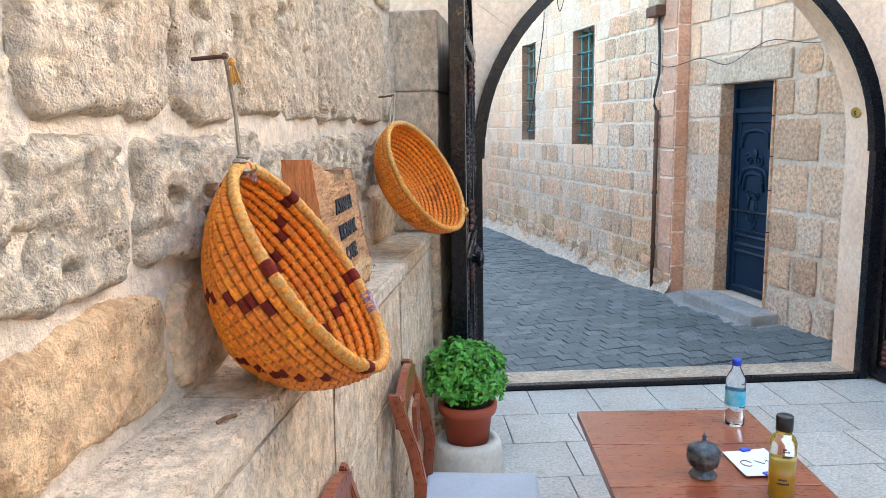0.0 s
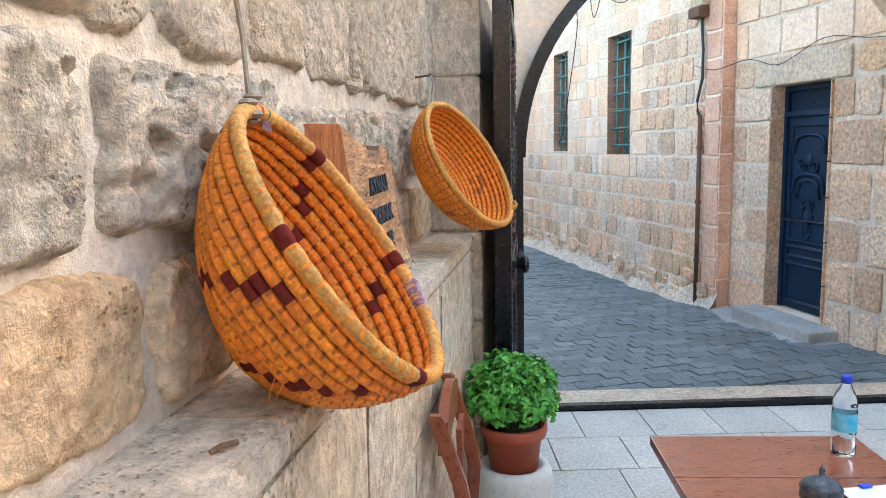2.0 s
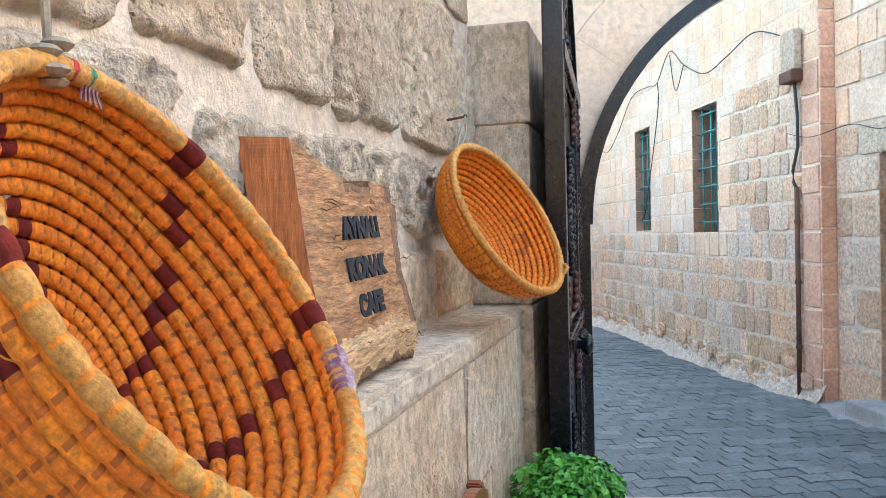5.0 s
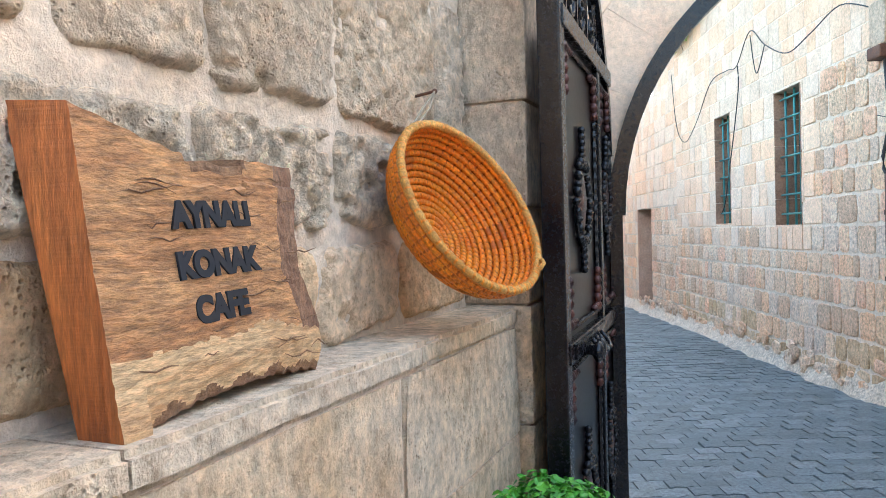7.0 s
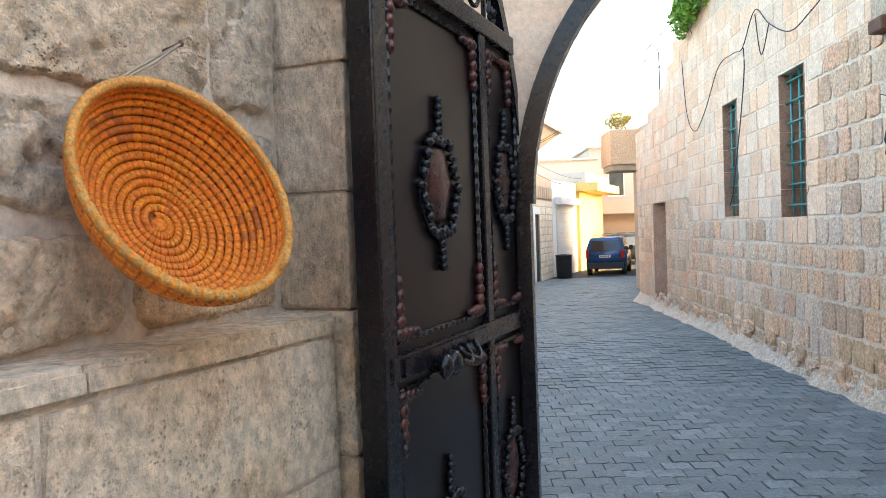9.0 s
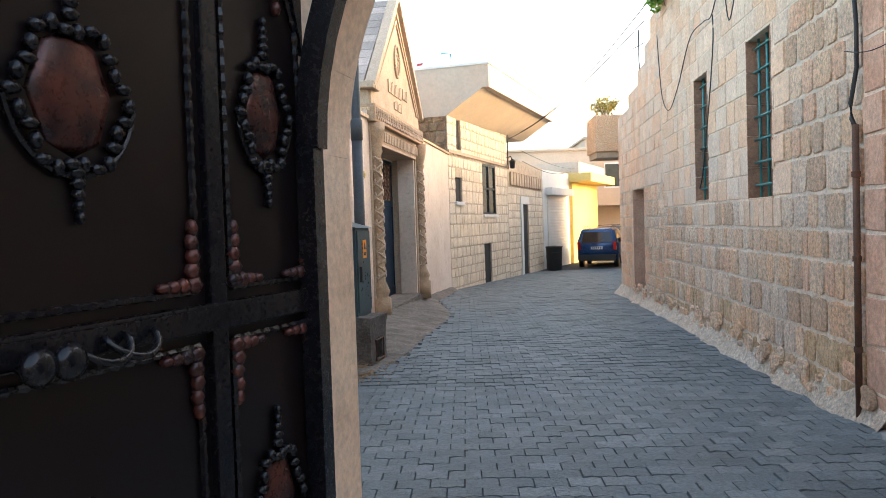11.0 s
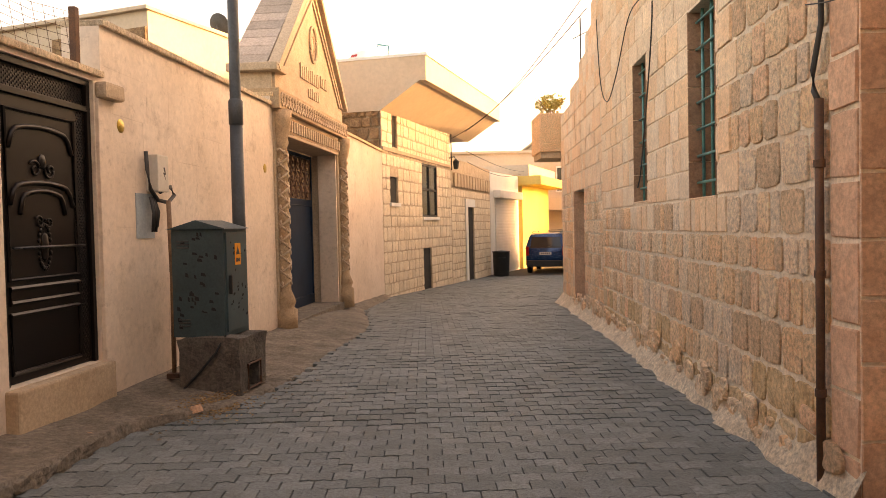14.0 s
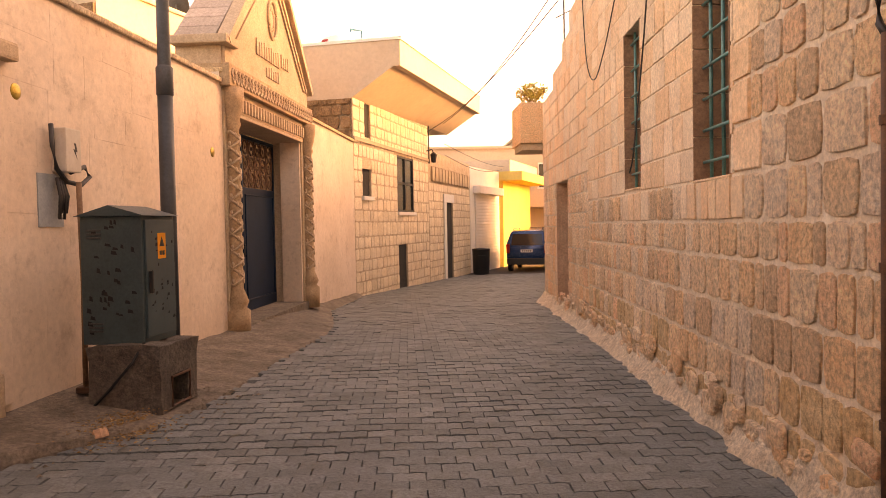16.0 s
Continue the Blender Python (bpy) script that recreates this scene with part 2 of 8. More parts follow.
def lathe(bm, profile, n=32, m=None):
    """Turns (radius, height) pairs round z."""
    rings = []
    for r, z in profile:
        if r < 1e-5:
            rings.append([bm.verts.new((0, 0, z))])
        else:
            rings.append([bm.verts.new((r * math.cos(2 * math.pi * k / n), r * math.sin(2 * math.pi * k / n), z)) for k in range(n)])
    for a, b in zip(rings, rings[1:]):
        for k in range(n):
            k2 = (k + 1) % n
            if len(a) == 1 and len(b) == 1:
                continue
            if len(a) == 1:
                bm.faces.new((a[0], b[k2], b[k]))
            elif len(b) == 1:
                bm.faces.new((a[k], a[k2], b[0]))
            else:
                bm.faces.new((a[k], a[k2], b[k2], b[k]))
    if m is not None:
        bmesh.ops.transform(bm, matrix=m, verts=[v for r in rings for v in r])
    return bm


def lathe_bm(profile, n=32, m=None):
    return lathe(bmesh.new(), profile, n, m)


def prism(bm, outline, y0, y1):
    """A solid from an outline in x and z, between two depths."""
    a = [bm.verts.new((x, y0, z)) for x, z in outline]
    b = [bm.verts.new((x, y1, z)) for x, z in outline]
    n = len(a)
    bm.faces.new(a)
    bm.faces.new(b[::-1])
    for i in range(n):
        bm.faces.new((a[i], b[i], b[(i + 1) % n], a[(i + 1) % n]))
    return bm


def prism_bm(outline, y0, y1):
    return prism(bmesh.new(), outline, y0, y1)


def axes(px, py, dx, dy, pz=0.0):
    """A frame whose x runs along a wall and whose y points to its left-hand side; z is up."""
    d = Vector((dx, dy, 0)).normalized()
    n = Vector((0, 0, 1)).cross(d)
    return Matrix(((d.x, n.x, 0, px), (d.y, n.y, 0, py), (0, 0, 1, pz), (0, 0, 0, 1)))


def panel_with_holes(u0, u1, z0, z1, holes, thick, us=(), zs=()):
    """A wall with rectangular openings right through it; its face is y = 0 and it goes back to -thick."""
    U = sorted({u0, u1, *us, *[h[0] for h in holes], *[h[1] for h in holes]})
    Zs = sorted({z0, z1, *zs, *[h[2] for h in holes], *[h[3] for h in holes]})
    bm = bmesh.new()
    vv = {}

    def vert(i, j):
        if (i, j) not in vv:
            vv[i, j] = bm.verts.new((U[i], 0, Zs[j]))
        return vv[i, j]
    for i in range(len(U) - 1):
        for j in range(len(Zs) - 1):
            cu, cz = (U[i] + U[i + 1]) / 2, (Zs[j] + Zs[j + 1]) / 2
            if any(h[0] < cu < h[1] and h[2] < cz < h[3] for h in holes):
                continue
            bm.faces.new((vert(i, j), vert(i + 1, j), vert(i + 1, j + 1), vert(i, j + 1)))
    ext = bmesh.ops.extrude_face_region(bm, geom=bm.faces[:])
    bmesh.ops.translate(bm, vec=(0, -thick, 0), verts=[v for v in ext["geom"] if isinstance(v, bmesh.types.BMVert)])
    return bm


# ---------- pieces of stone ----------
rng = random.Random(7)


def stone_shape(k, cut, jag, pillow, per=2, rings=1):
    """One hewn stone in the unit square, face to +y; open at the back. cut: how far its corners are knocked off."""
    r = random.Random(100 + k)
    edge = []
    for (ax, az), (bx, bz) in (((-1, -1), (1, -1)), ((1, -1), (1, 1)), ((1, 1), (-1, 1)), ((-1, 1), (-1, -1))):
        for i in range(per + 1):
            f = i / (per + 1)
            x, z = (ax + (bx - ax) * f) / 2, (az + (bz - az) * f) / 2
            q = 1 - (cut * r.uniform(0.5, 1.5) if i == 0 else jag * r.random() ** 1.5)
            edge.append((x * q, z * q))
    n = len(edge)
    loops = [[(x, 0.0, z) for x, z in edge], [(x * 0.992, 0.62 + r.uniform(-0.12, 0.1), z * 0.992) for x, z in edge]]
    for g in range(rings):
        t = (1 - pillow) * (1 - g / rings * 0.62)
        loops.append([(x * t + r.uniform(-0.02, 0.02), 1.0 + r.uniform(-0.2, 0.16), z * t + r.uniform(-0.02, 0.02)) for x, z in edge])
    verts = [v for l in loops for v in l] + [(r.uniform(-0.1, 0.1), 1.0 + r.uniform(-0.15, 0.15), r.uniform(-0.1, 0.1))]
    faces = []
    for l in range(len(loops) - 1):
        for i in range(n):
            j = (i + 1) % n
            faces.append((l * n + i, l * n + j, (l + 1) * n + j, (l + 1) * n + i))
    top = (len(loops) - 1) * n
    faces += [(top + i, top + (i + 1) % n, len(verts) - 1) for i in range(n)]
    return verts, faces


def cobble_shape(k, cut, jag):
    """A rounded, weathered stone in the unit square, face to +y, with soft shoulders and a dished or bulging face."""
    r = random.Random(500 + k)
    n = 16
    edge = []
    for i in range(n):
        a = 2 * math.pi * i / n
        c, q = math.cos(a), math.sin(a)
        p = (abs(c) ** 14 + abs(q) ** 14) ** (-1 / 14) * (1 - jag * r.random() ** 1.6)
        if min(abs(c), abs(q)) > 0.5:
            p *= 1 - cut * r.uniform(0.3, 1.2)
        edge.append((0.5 * p * c, 0.5 * p * q))
    tilt = (r.uniform(-0.2, 0.2), r.uniform(-0.2, 0.2))
    loops = []
    for f, y, wob in ((1.0, -0.3, 0.0), (0.994, 0.6, 0.08), (0.972, 0.90, 0.10), (0.91, 1.0, 0.12), (0.5, 0.99, 0.24)):
        loops.append([(x * f + r.uniform(-0.012, 0.012), y + (r.uniform(-wob, wob) + tilt[0] * x + tilt[1] * z if wob else 0.0), z * f + r.uniform(-0.012, 0.012)) for x, z in edge])
    verts = [v for l in loops for v in l] + [(0.0, 1.0 + r.uniform(-0.2, 0.15), 0.0)]
    faces = [(l * n + i, l * n + (i + 1) % n, (l + 1) * n + (i + 1) % n, (l + 1) * n + i) for l in range(len(loops) - 1) for i in range(n)]
    top = (len(loops) - 1) * n
    return verts, faces + [(top + i, top + (i + 1) % n, len(verts) - 1) for i in range(n)]


RUBBLE = [cobble_shape(k, 0.07, 0.06) for k in range(20)]
DRESSED = [stone_shape(40 + k, 0.03, 0.035, 0.04, 1) for k in range(10)]
BOULDER = [stone_shape(80 + k, 0.22, 0.10, 0.14) for k in range(8)]


def mesh_bank(name, shapes, material):
    out = []
    for v, f in shapes:
        me = bpy.data.meshes.new(name)
        me.from_pydata(v, [], f)
        me.materials.append(material)
        if len(v) > 70:
            me.polygons.foreach_set("use_smooth", [True] * len(f))
        out.append((me, v, f))
    return out


def courses(u0, u1, z_breaks, holes, row, wid, rr):
    """Stones as (u, z, width, height) in courses that keep clear of openings."""
    out = []
    for za, zb in zip(z_breaks, z_breaks[1:]):
        n = max(1, round((zb - za) / row))
        cuts = [za + (zb - za) * (i + (rr.uniform(-0.12, 0.12) if 0 < i < n else 0)) / n for i in range(n + 1)]
        for a, b in zip(cuts, cuts[1:]):
            spans = [(u0, u1)]
            for h in holes:
                if h[2] < b - 0.02 and h[3] > a + 0.02:
                    nxt = []
                    for s, e in spans:
                        if h[1] <= s or h[0] >= e:
                            nxt.append((s, e))
                        else:
                            if h[0] - s > 0.05:
                                nxt.append((s, h[0]))
                            if e - h[1] > 0.05:
                                nxt.append((h[1], e))
                    spans = nxt
            for s, e in spans:
                u = s
                while u < e - 0.01:
                    w = rr.uniform(*wid)
                    if e - u - w < wid[0]:
                        w = e - u if e - u < wid[1] * 1.25 else (e - u) / 2
                    out.append((u + w / 2, (a + b) / 2, w, b - a))
                    u += w
    return out


def lay(stones, banks, pick, near, parent, m, joint, depth, rest_name, rest_label):
    """Lays stones on a wall: those that near() picks as pieces of their own, up to 300, the others joined."""
    made = 0
    bank_verts, bank_faces, mats = {}, {}, {}
    for (u, z, w, h) in stones:
        bank = banks[pick(u, z)]
        me, v, f = bank[rng.randrange(len(bank))]
        sx = (w - joint) * (1 if rng.random() < 0.5 else -1)
        sy = depth * rng.uniform(0.6, 1.25)
        sz = h - joint
        if near(u, z) and made < 300:
            ob = link_mesh("stone", me, parent, Matrix.Translation((u, 0, z)) @ Matrix.Rotation(rng.uniform(-0.03, 0.03), 4, "Y") @ Matrix.Diagonal((abs(sx), sy, sz, 1)))
            made += 1
        else:
            key = pick(u, z)
            V, F = bank_verts.setdefault(key, []), bank_faces.setdefault(key, [])
            base = len(V)
            V += [(u + x * sx, y * sy, z + q * sz) for x, y, q in v]
            F += [tuple(base + i for i in (g if sx > 0 else g[::-1])) for g in f]
            mats[key] = me.materials[0]
    for key in bank_verts:
        ob = raw(rest_name, bank_verts[key], bank_faces[key], mats[key], parent, rest_label, smooth=len(banks[key][0][1]) > 70)
        ob["kind"] = "stuff"
    return made


BANK_RUBBLE = mesh_bank("stone", RUBBLE, M_RUBBLE)
BANK_DRESSED = mesh_bank("stone", DRESSED, M_ASHLAR)
M_RUIN = surface("dark_brown_ruined_stone", (0.40, 0.25, 0.14), (0.24, 0.135, 0.07), coarse=5, fine=26, bump=0.9, dist=0.03, rnd=0.3, dark=0.6, grain=0.35)
BANK_RUIN = mesh_bank("stone", RUBBLE, M_RUIN)
M_QUOIN = surface("brown_pink_ashlar", (0.74, 0.45, 0.30), (0.62, 0.35, 0.225), coarse=3, fine=30, bump=0.6, dist=0.014, rnd=0.12, dark=0.45, grain=0.25, pits=0.3)
BANK_BROWN = mesh_bank("stone", RUBBLE, M_OCHRE)
BANK_QUOIN = mesh_bank("stone", DRESSED, M_QUOIN)
BANK_BOULDER = mesh_bank("stone", BOULDER, M_RUBBLE)


def street_z(y):
    """The height of the street along its length."""
    if y < 5.0:
        return 0.20
    if y < 9.5:
        return 0.20 * (9.5 - y) / 4.5
    if y < 13.0:
        return 0.0
    return -0.027 * (y - 13.0) if y < 37.5 else -0.66



# ---------- frames of the walls ----------
F_RIGHT = axes(5.03, 9.0, 0.07, 1.0)          # street wall with the barred windows; x runs up the street
F_SOUTH = F_RIGHT @ Matrix.Translation((0, -0.15, 0))
F_LEFT = axes(-0.06, 10.26, -0.135, -1.0)     # plastered street wall; x runs down the street
F_HOUSE = axes(1.7, 23.3, -0.30, -1.0)
F_CAFE = axes(0.075, 1.88, -0.397, -0.918)    # cafe wall; x runs away from the gate
F_ARCH = axes(1.6, 4.72, 0.974, -0.229)       # gateway wall; y points out to the street


def lu(y):
    return -(y - 10.26) * 1.0091


def hu(y):
    return -(y - 23.3) * 1.044


def move(m, x=0.0, y=0.0, z=0.0):
    return m @ Matrix.Translation((x, y, z))


def structure(name, bm, material, label, m=None, category="wall", smooth=False):
    return tagged(part(name, bm, material, None, "", smooth, m), label, category, "", "structure")


# ---------- ground, street, cafe floor ----------
def sheet(name, xs, ys, zf, material, label, category):
    verts = [(x, y, zf(x, y)) for y in ys for x in xs]
    n = len(xs)
    faces = [(j * n + i, j * n + i + 1, (j + 1) * n + i + 1, (j + 1) * n + i) for j in range(len(ys) - 1) for i in range(n - 1)]
    return tagged(raw(name, verts, faces, material, smooth=True), label, category, "", "structure")


YS = [-300, -40, -12, 3.5, 5.0, 6.5, 8, 9.5, 11, 13, 16, 20, 25, 30, 34, 60, 300]
ground = sheet("ground", [-300, -40, -4, 0, 4, 8, 40, 300], YS, lambda x, y: street_z(y) - 0.028, M_JOINT, "dark sandy bed under the grey pavers", "ground")


def pav_edge(y):
    """Where the concrete strip at the foot of the plastered wall ends."""
    pts = [(5.0, 0.35), (9.6, 0.40), (10.3, 1.0), (11.2, 1.28), (13.5, 1.55), (15.8, 1.80), (17.2, 1.72), (19.5, 1.45), (23.4, 1.85)]
    for (ya, xa), (yb, xb) in zip(pts, pts[1:]):
        if y <= yb:
            return xa + (xb - xa) * (max(y, ya) - ya) / (yb - ya)
    return pts[-1][1]


def wall_left_x(y):
    return -0.06 + 0.135 * (y - 10.26)


pv, pf = [], []
ny = 130
for j in range(ny + 1):
    y = 5.0 + 18.5 * j / ny
    xe, xw = pav_edge(y) + 0.05 * noise.noise((y * 2.3, 0, 0)), wall_left_x(y) - 0.05
    top = 0.10 if y < 9.6 else max(0.012, 0.10 - 0.09 * (y - 9.6))
    for i in range(9):
        f = i / 8
        x = xw + (xe - xw) * f
        lift = (0.15 + 0.05 * math.exp(-((y - 16.5) / 2.2) ** 2)) * (1 - f) + top * f
        pv.append((x, y, street_z(y) + lift + 0.02 * noise.noise((x * 2.5, y * 2.5, 3))))
    pv.append((xe + 0.015, y, street_z(y) - 0.02))
for j in range(ny):
    for i in range(9):
        a = j * 10 + i
        pf.append((a, a + 1, a + 11, a + 10))
pavement = tagged(raw("pavement", pv, pf, M_CONC, smooth=True), "worn dusty concrete pavement with broken kerb edge", "pavement", "", "structure")

# ---------- gateway wall with its round arch ----------
AR, AC, ASP, RING = 1.385, 1.385, 1.84, 0.32
bm = bmesh.new()
TOPZ = 4.7
n = 36
arc = [(AC - (AR + RING) * math.cos(math.pi * k / n), ASP + (AR + RING) * math.sin(math.pi * k / n)) for k in range(n + 1)]
cols = [(-3.0, 0.0), (-RING, 0.0)] + [(u, z) for u, z in arc] + [(2 * AR + RING, 0.0), (5.2, 0.0)]
lowv = [bm.verts.new((u, 0.0, z)) for u, z in cols]
topv = [bm.verts.new((u, 0.0, TOPZ)) for u, z in cols]
for i in range(len(cols) - 1):
    if abs(cols[i][0] - cols[i + 1][0]) > 1e-6:
        bm.faces.new((lowv[i], lowv[i + 1], topv[i + 1], topv[i]))
ext = bmesh.ops.extrude_face_region(bm, geom=bm.faces[:])
bmesh.ops.translate(bm, vec=(0, 0.4, 0), verts=[v for v in ext["geom"] if isinstance(v, bmesh.types.BMVert)])
wall_gate = structure("wall_gateway", bm, M_GATEST, "gateway wall of smooth pinkish limestone with a round arch", F_ARCH)
nv = 15
for k in range(nv):
    a0, a1 = math.pi * k / nv + 0.0006, math.pi * (k + 1) / nv - 0.0006
    seg = [a0 + (a1 - a0) * i / 4 for i in range(5)]
    o = [(AC - AR * math.cos(a), ASP + AR * math.sin(a)) for a in seg] + [(AC - (AR + RING - 0.004) * math.cos(a), ASP + (AR + RING - 0.004) * math.sin(a)) for a in reversed(seg)]
    part("arch_stone", prism_bm(o, -0.006, 0.406), M_GATEST, wall_gate)
for side in (0, 1):
    for k in range(4):
        za, zb = 0.46 * k + 0.0004, 0.46 * (k + 1) - 0.0004
        u0, u1 = (-RING + 0.004, 0.0) if side == 0 else (2 * AR, 2 * AR + RING - 0.004)
        part("jamb_stone", box_bm(u0, u1, -0.006, 0.406, za, zb, bevel=0.0008), M_GATEST, wall_gate)
threshold = structure("threshold", box_bm(-0.05, 2 * AR + 0.05, 0.04, 0.42, 0.0, 0.235, bevel=0.012), M_GREYST, "worn pale stone threshold under the gateway", F_ARCH, "threshold")

# ---------- cafe wall, ledge, pillar ----------
cafe_wall = structure("wall_cafe", panel_with_holes(-2.0, 8.0, 0.0, 4.6, [], 0.5), M_MORTAR, "old cafe wall of large rough limestone blocks in lime mortar", move(F_CAFE, 0, -0.03, 0))
ledge_wall = structure("wall_ledge", box_bm(-1.96, 7.9, -0.03, 0.155, 0.0, 1.515), M_MORTAR, "low stone wall with a ledge on top", F_CAFE)
pillar = structure("pillar", box_bm(-2.85, -1.99, -0.45, 0.19, 0.0, 2.60), M_MORTAR, "squared weathered stone pillar beside the gate", F_CAFE, "pillar")

# ---------- street walls ----------
W1 = (3.10, 3.80, 1.79, 3.43)
W2 = (0.68, 1.45, 1.75, 3.40)
R_TOP = 5.4
wall_east = structure("wall_east", panel_with_holes(-1.55, 6.1, -0.3, R_TOP, [W1, W2], 0.5), M_POINTING, "street wall of rough coursed limestone with barred windows", F_RIGHT)
SD = (-3.08, -2.22, 0.27, 2.43)
wall_south = structure("wall_south_east", panel_with_holes(-6.5, -1.55, -0.3, 4.7, [SD], 0.5), M_MORTAR, "street wall of patched rubble round a blue door", F_SOUTH)
FD = (8.42, 9.75, -0.2, 2.18)
wall_far = structure("wall_north_east", panel_with_holes(6.1, 11.9, -0.6, 4.0, [FD], 0.5), M_MORTAR, "street wall of ruined upper courses with a deep doorway", move(F_RIGHT, 0, -0.05, 0))

# unseen masses added behind the street walls to keep sunlight from leaking through
structure("wall_east_mass", box_bm(-1.5, 6.0, -6.0, -0.505, -0.3, 7.0), M_MORTAR, "unseen plain mass added behind the street wall to block the sun", F_RIGHT)
structure("wall_south_mass", box_bm(-6.4, -1.6, -6.0, -0.505, -0.3, 4.6), M_MORTAR, "unseen plain mass added behind the blue door to block the sun", F_SOUTH)

# plastered wall with a door and the portal
LD = (lu(10.30), lu(9.13), 0.46, 2.86)
LG = (lu(18.5), lu(15.15), -0.2, 3.1)
for nm, ya, yb, zt, holes in (("wall_west_a", 5.0, 10.42, 2.90, [LD]), ("wall_west_b", 10.42, 14.8, 3.36, []), ("wall_west_c", 14.8, 23.35, 3.5, [LG])):
    structure(nm, panel_with_holes(lu(yb), lu(ya), -0.4, zt, holes, 0.35), M_PLASTER, "street wall in smooth pinkish cream plaster", F_LEFT)
    o = bmesh.new()
    box(o, lu(yb), lu(ya), -0.40, 0.045, zt, zt + 0.06, bevel=0.015)
    tagged(part("wall_coping", o, M_GREYST, None, "", False, F_LEFT), "worn stone coping on the plastered wall", "coping", "", "structure")

# two-storey stone house
house = thing("stone_house", F_HOUSE, "two-storey stone house with a cantilevered concrete roof", "house")
HW = [(hu(24.51), hu(23.89), 2.22, 2.92), (hu(28.32), hu(26.70), 1.86, 3.5), (hu(27.58), hu(26.72), -0.5, 0.9), (hu(24.51), hu(24.1), 3.72, 4.86)]
HW2 = [(hu(33.4), hu(32.25), -0.6, 2.27)]
part("wall", panel_with_holes(hu(30.0), 0.0, -0.8, 5.0, HW, 0.4), M_JOINTST, house)
part("low_wall", panel_with_holes(hu(36.4), hu(30.0), -0.9, 3.95, HW2, 0.4), M_JOINTST, house)
part("end_wall", box_bm(-0.35, 0.0, -5.0, -0.02, -0.5, 5.35), M_RUIN, house, "dark brown weathered stone end wall")
o = bmesh.new()
prof = [(-5.0, 6.1), (1.25, 6.1), (1.25, 5.48), (1.08, 5.48), (0.0, 4.78), (-5.0, 4.78)]
a = [o.verts.new((0.05, y, z - 0.22)) for y, z in prof]
b = [o.verts.new((hu(32.8), y, z)) for y, z in prof]
o.faces.new(a); o.faces.new(b[::-1])
for i in range(len(prof)):
    j = (i + 1) % len(prof)
    o.faces.new((a[i], b[i], b[j], a[j]))
part("roof", o, M_EXTRA, house, "rendered roof slab with sloping soffit")

# rough closing walls round the cafe yard, unseen, their height set to dim it
for nm, (x0, x1, y0, y1) in (("wall_yard_south", (-6.0, 6.5, -5.4, -5.0)), ("wall_yard_east", (6.1, 6.5, -5.0, 3.4))):
    structure(nm, box_bm(x0, x1, y0, y1, 0.0, 4.6), M_CREAM, "unseen plain limestone yard wall, added and raised to shade the cafe")
bm = bmesh.new()
foot = [(-6.0, -5.0), (6.1, -5.0), (6.1, 3.66 + 0.03), (-6.0, 6.507 + 0.03)]      # ends along the gateway wall
low, high = [[bm.verts.new((x, y, z)) for x, y in foot] for z in (0.05, 0.238)]
bm.faces.new(low[::-1])
bm.faces.new(high)
for i in range(4):
    bm.faces.new((low[i], low[(i + 1) % 4], high[(i + 1) % 4], high[i]))
yard = structure("floor", bm, M_JOINT, "bed of the cafe's slab floor", None, "floor")

# ---------- more materials ----------
M_STRAW = surface("orange_straw", (0.80, 0.238, 0.004), (0.69, 0.175, 0.003), coarse=14, fine=120, bump=0.7, dist=0.005, rough=0.45, dark=0.3, grain=0.4, coords="object")
M_STRAWPALE = surface("golden_straw", (0.83, 0.285, 0.008), (0.72, 0.21, 0.005), coarse=14, fine=130, bump=0.7, dist=0.005, rough=0.5, dark=0.3, grain=0.45, coords="object")
M_COILGAP = surface("coil_gap_shade", (0.27, 0.07, 0.005), (0.16, 0.04, 0.003), coarse=9, fine=90, bump=0.3, dark=0, coords="object")
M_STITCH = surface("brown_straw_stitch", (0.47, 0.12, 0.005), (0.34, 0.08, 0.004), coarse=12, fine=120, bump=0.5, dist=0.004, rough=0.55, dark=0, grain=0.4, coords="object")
M_RIM = surface("pale_gold_straw", (0.70, 0.36, 0.075), (0.56, 0.25, 0.04), coarse=16, fine=130, bump=0.8, dist=0.006, rough=0.5, dark=0.35, grain=0.45, coords="object")
M_PURPLE = surface("purple_dyed_straw", (0.17, 0.022, 0.014), (0.10, 0.014, 0.012), coarse=14, fine=120, bump=0.5, dist=0.004, rough=0.9, spec=0.15, dark=0, grain=0.35, coords="object")
M_REDYARN = surface("red_yarn", (0.45, 0.03, 0.03), (0.32, 0.02, 0.02), coarse=60, fine=200, bump=0.3, dist=0.002, dark=0)
M_GREENYARN = surface("green_yarn", (0.03, 0.20, 0.09), (0.02, 0.13, 0.06), coarse=60, fine=200, bump=0.3, dist=0.002, dark=0)
M_THREAD = surface("lilac_thread", (0.20, 0.08, 0.12), (0.42, 0.30, 0.31), coarse=60, fine=200, bump=0.3, dist=0.002, dark=0)
M_CORD = surface("grey_jute_cord", (0.36, 0.29, 0.20), (0.25, 0.2, 0.14), coarse=20, fine=200, bump=0.3, dist=0.002, dark=0)
M_SAWN = surface("sawn_pale_wood", (0.60, 0.32, 0.135), (0.40, 0.175, 0.066), coarse=3.2, fine=24, bump=0.9, dist=0.010, rough=0.75, dark=0.5, grain=0.5, stretch=(1.2, 1.2, 5.0))
M_CUT = surface("reddish_cut_wood", (0.54, 0.18, 0.042), (0.34, 0.09, 0.022), coarse=3, fine=26, bump=0.6, dist=0.005, rough=0.55, dark=0.45, grain=0.4, stretch=(6, 6, 0.7))
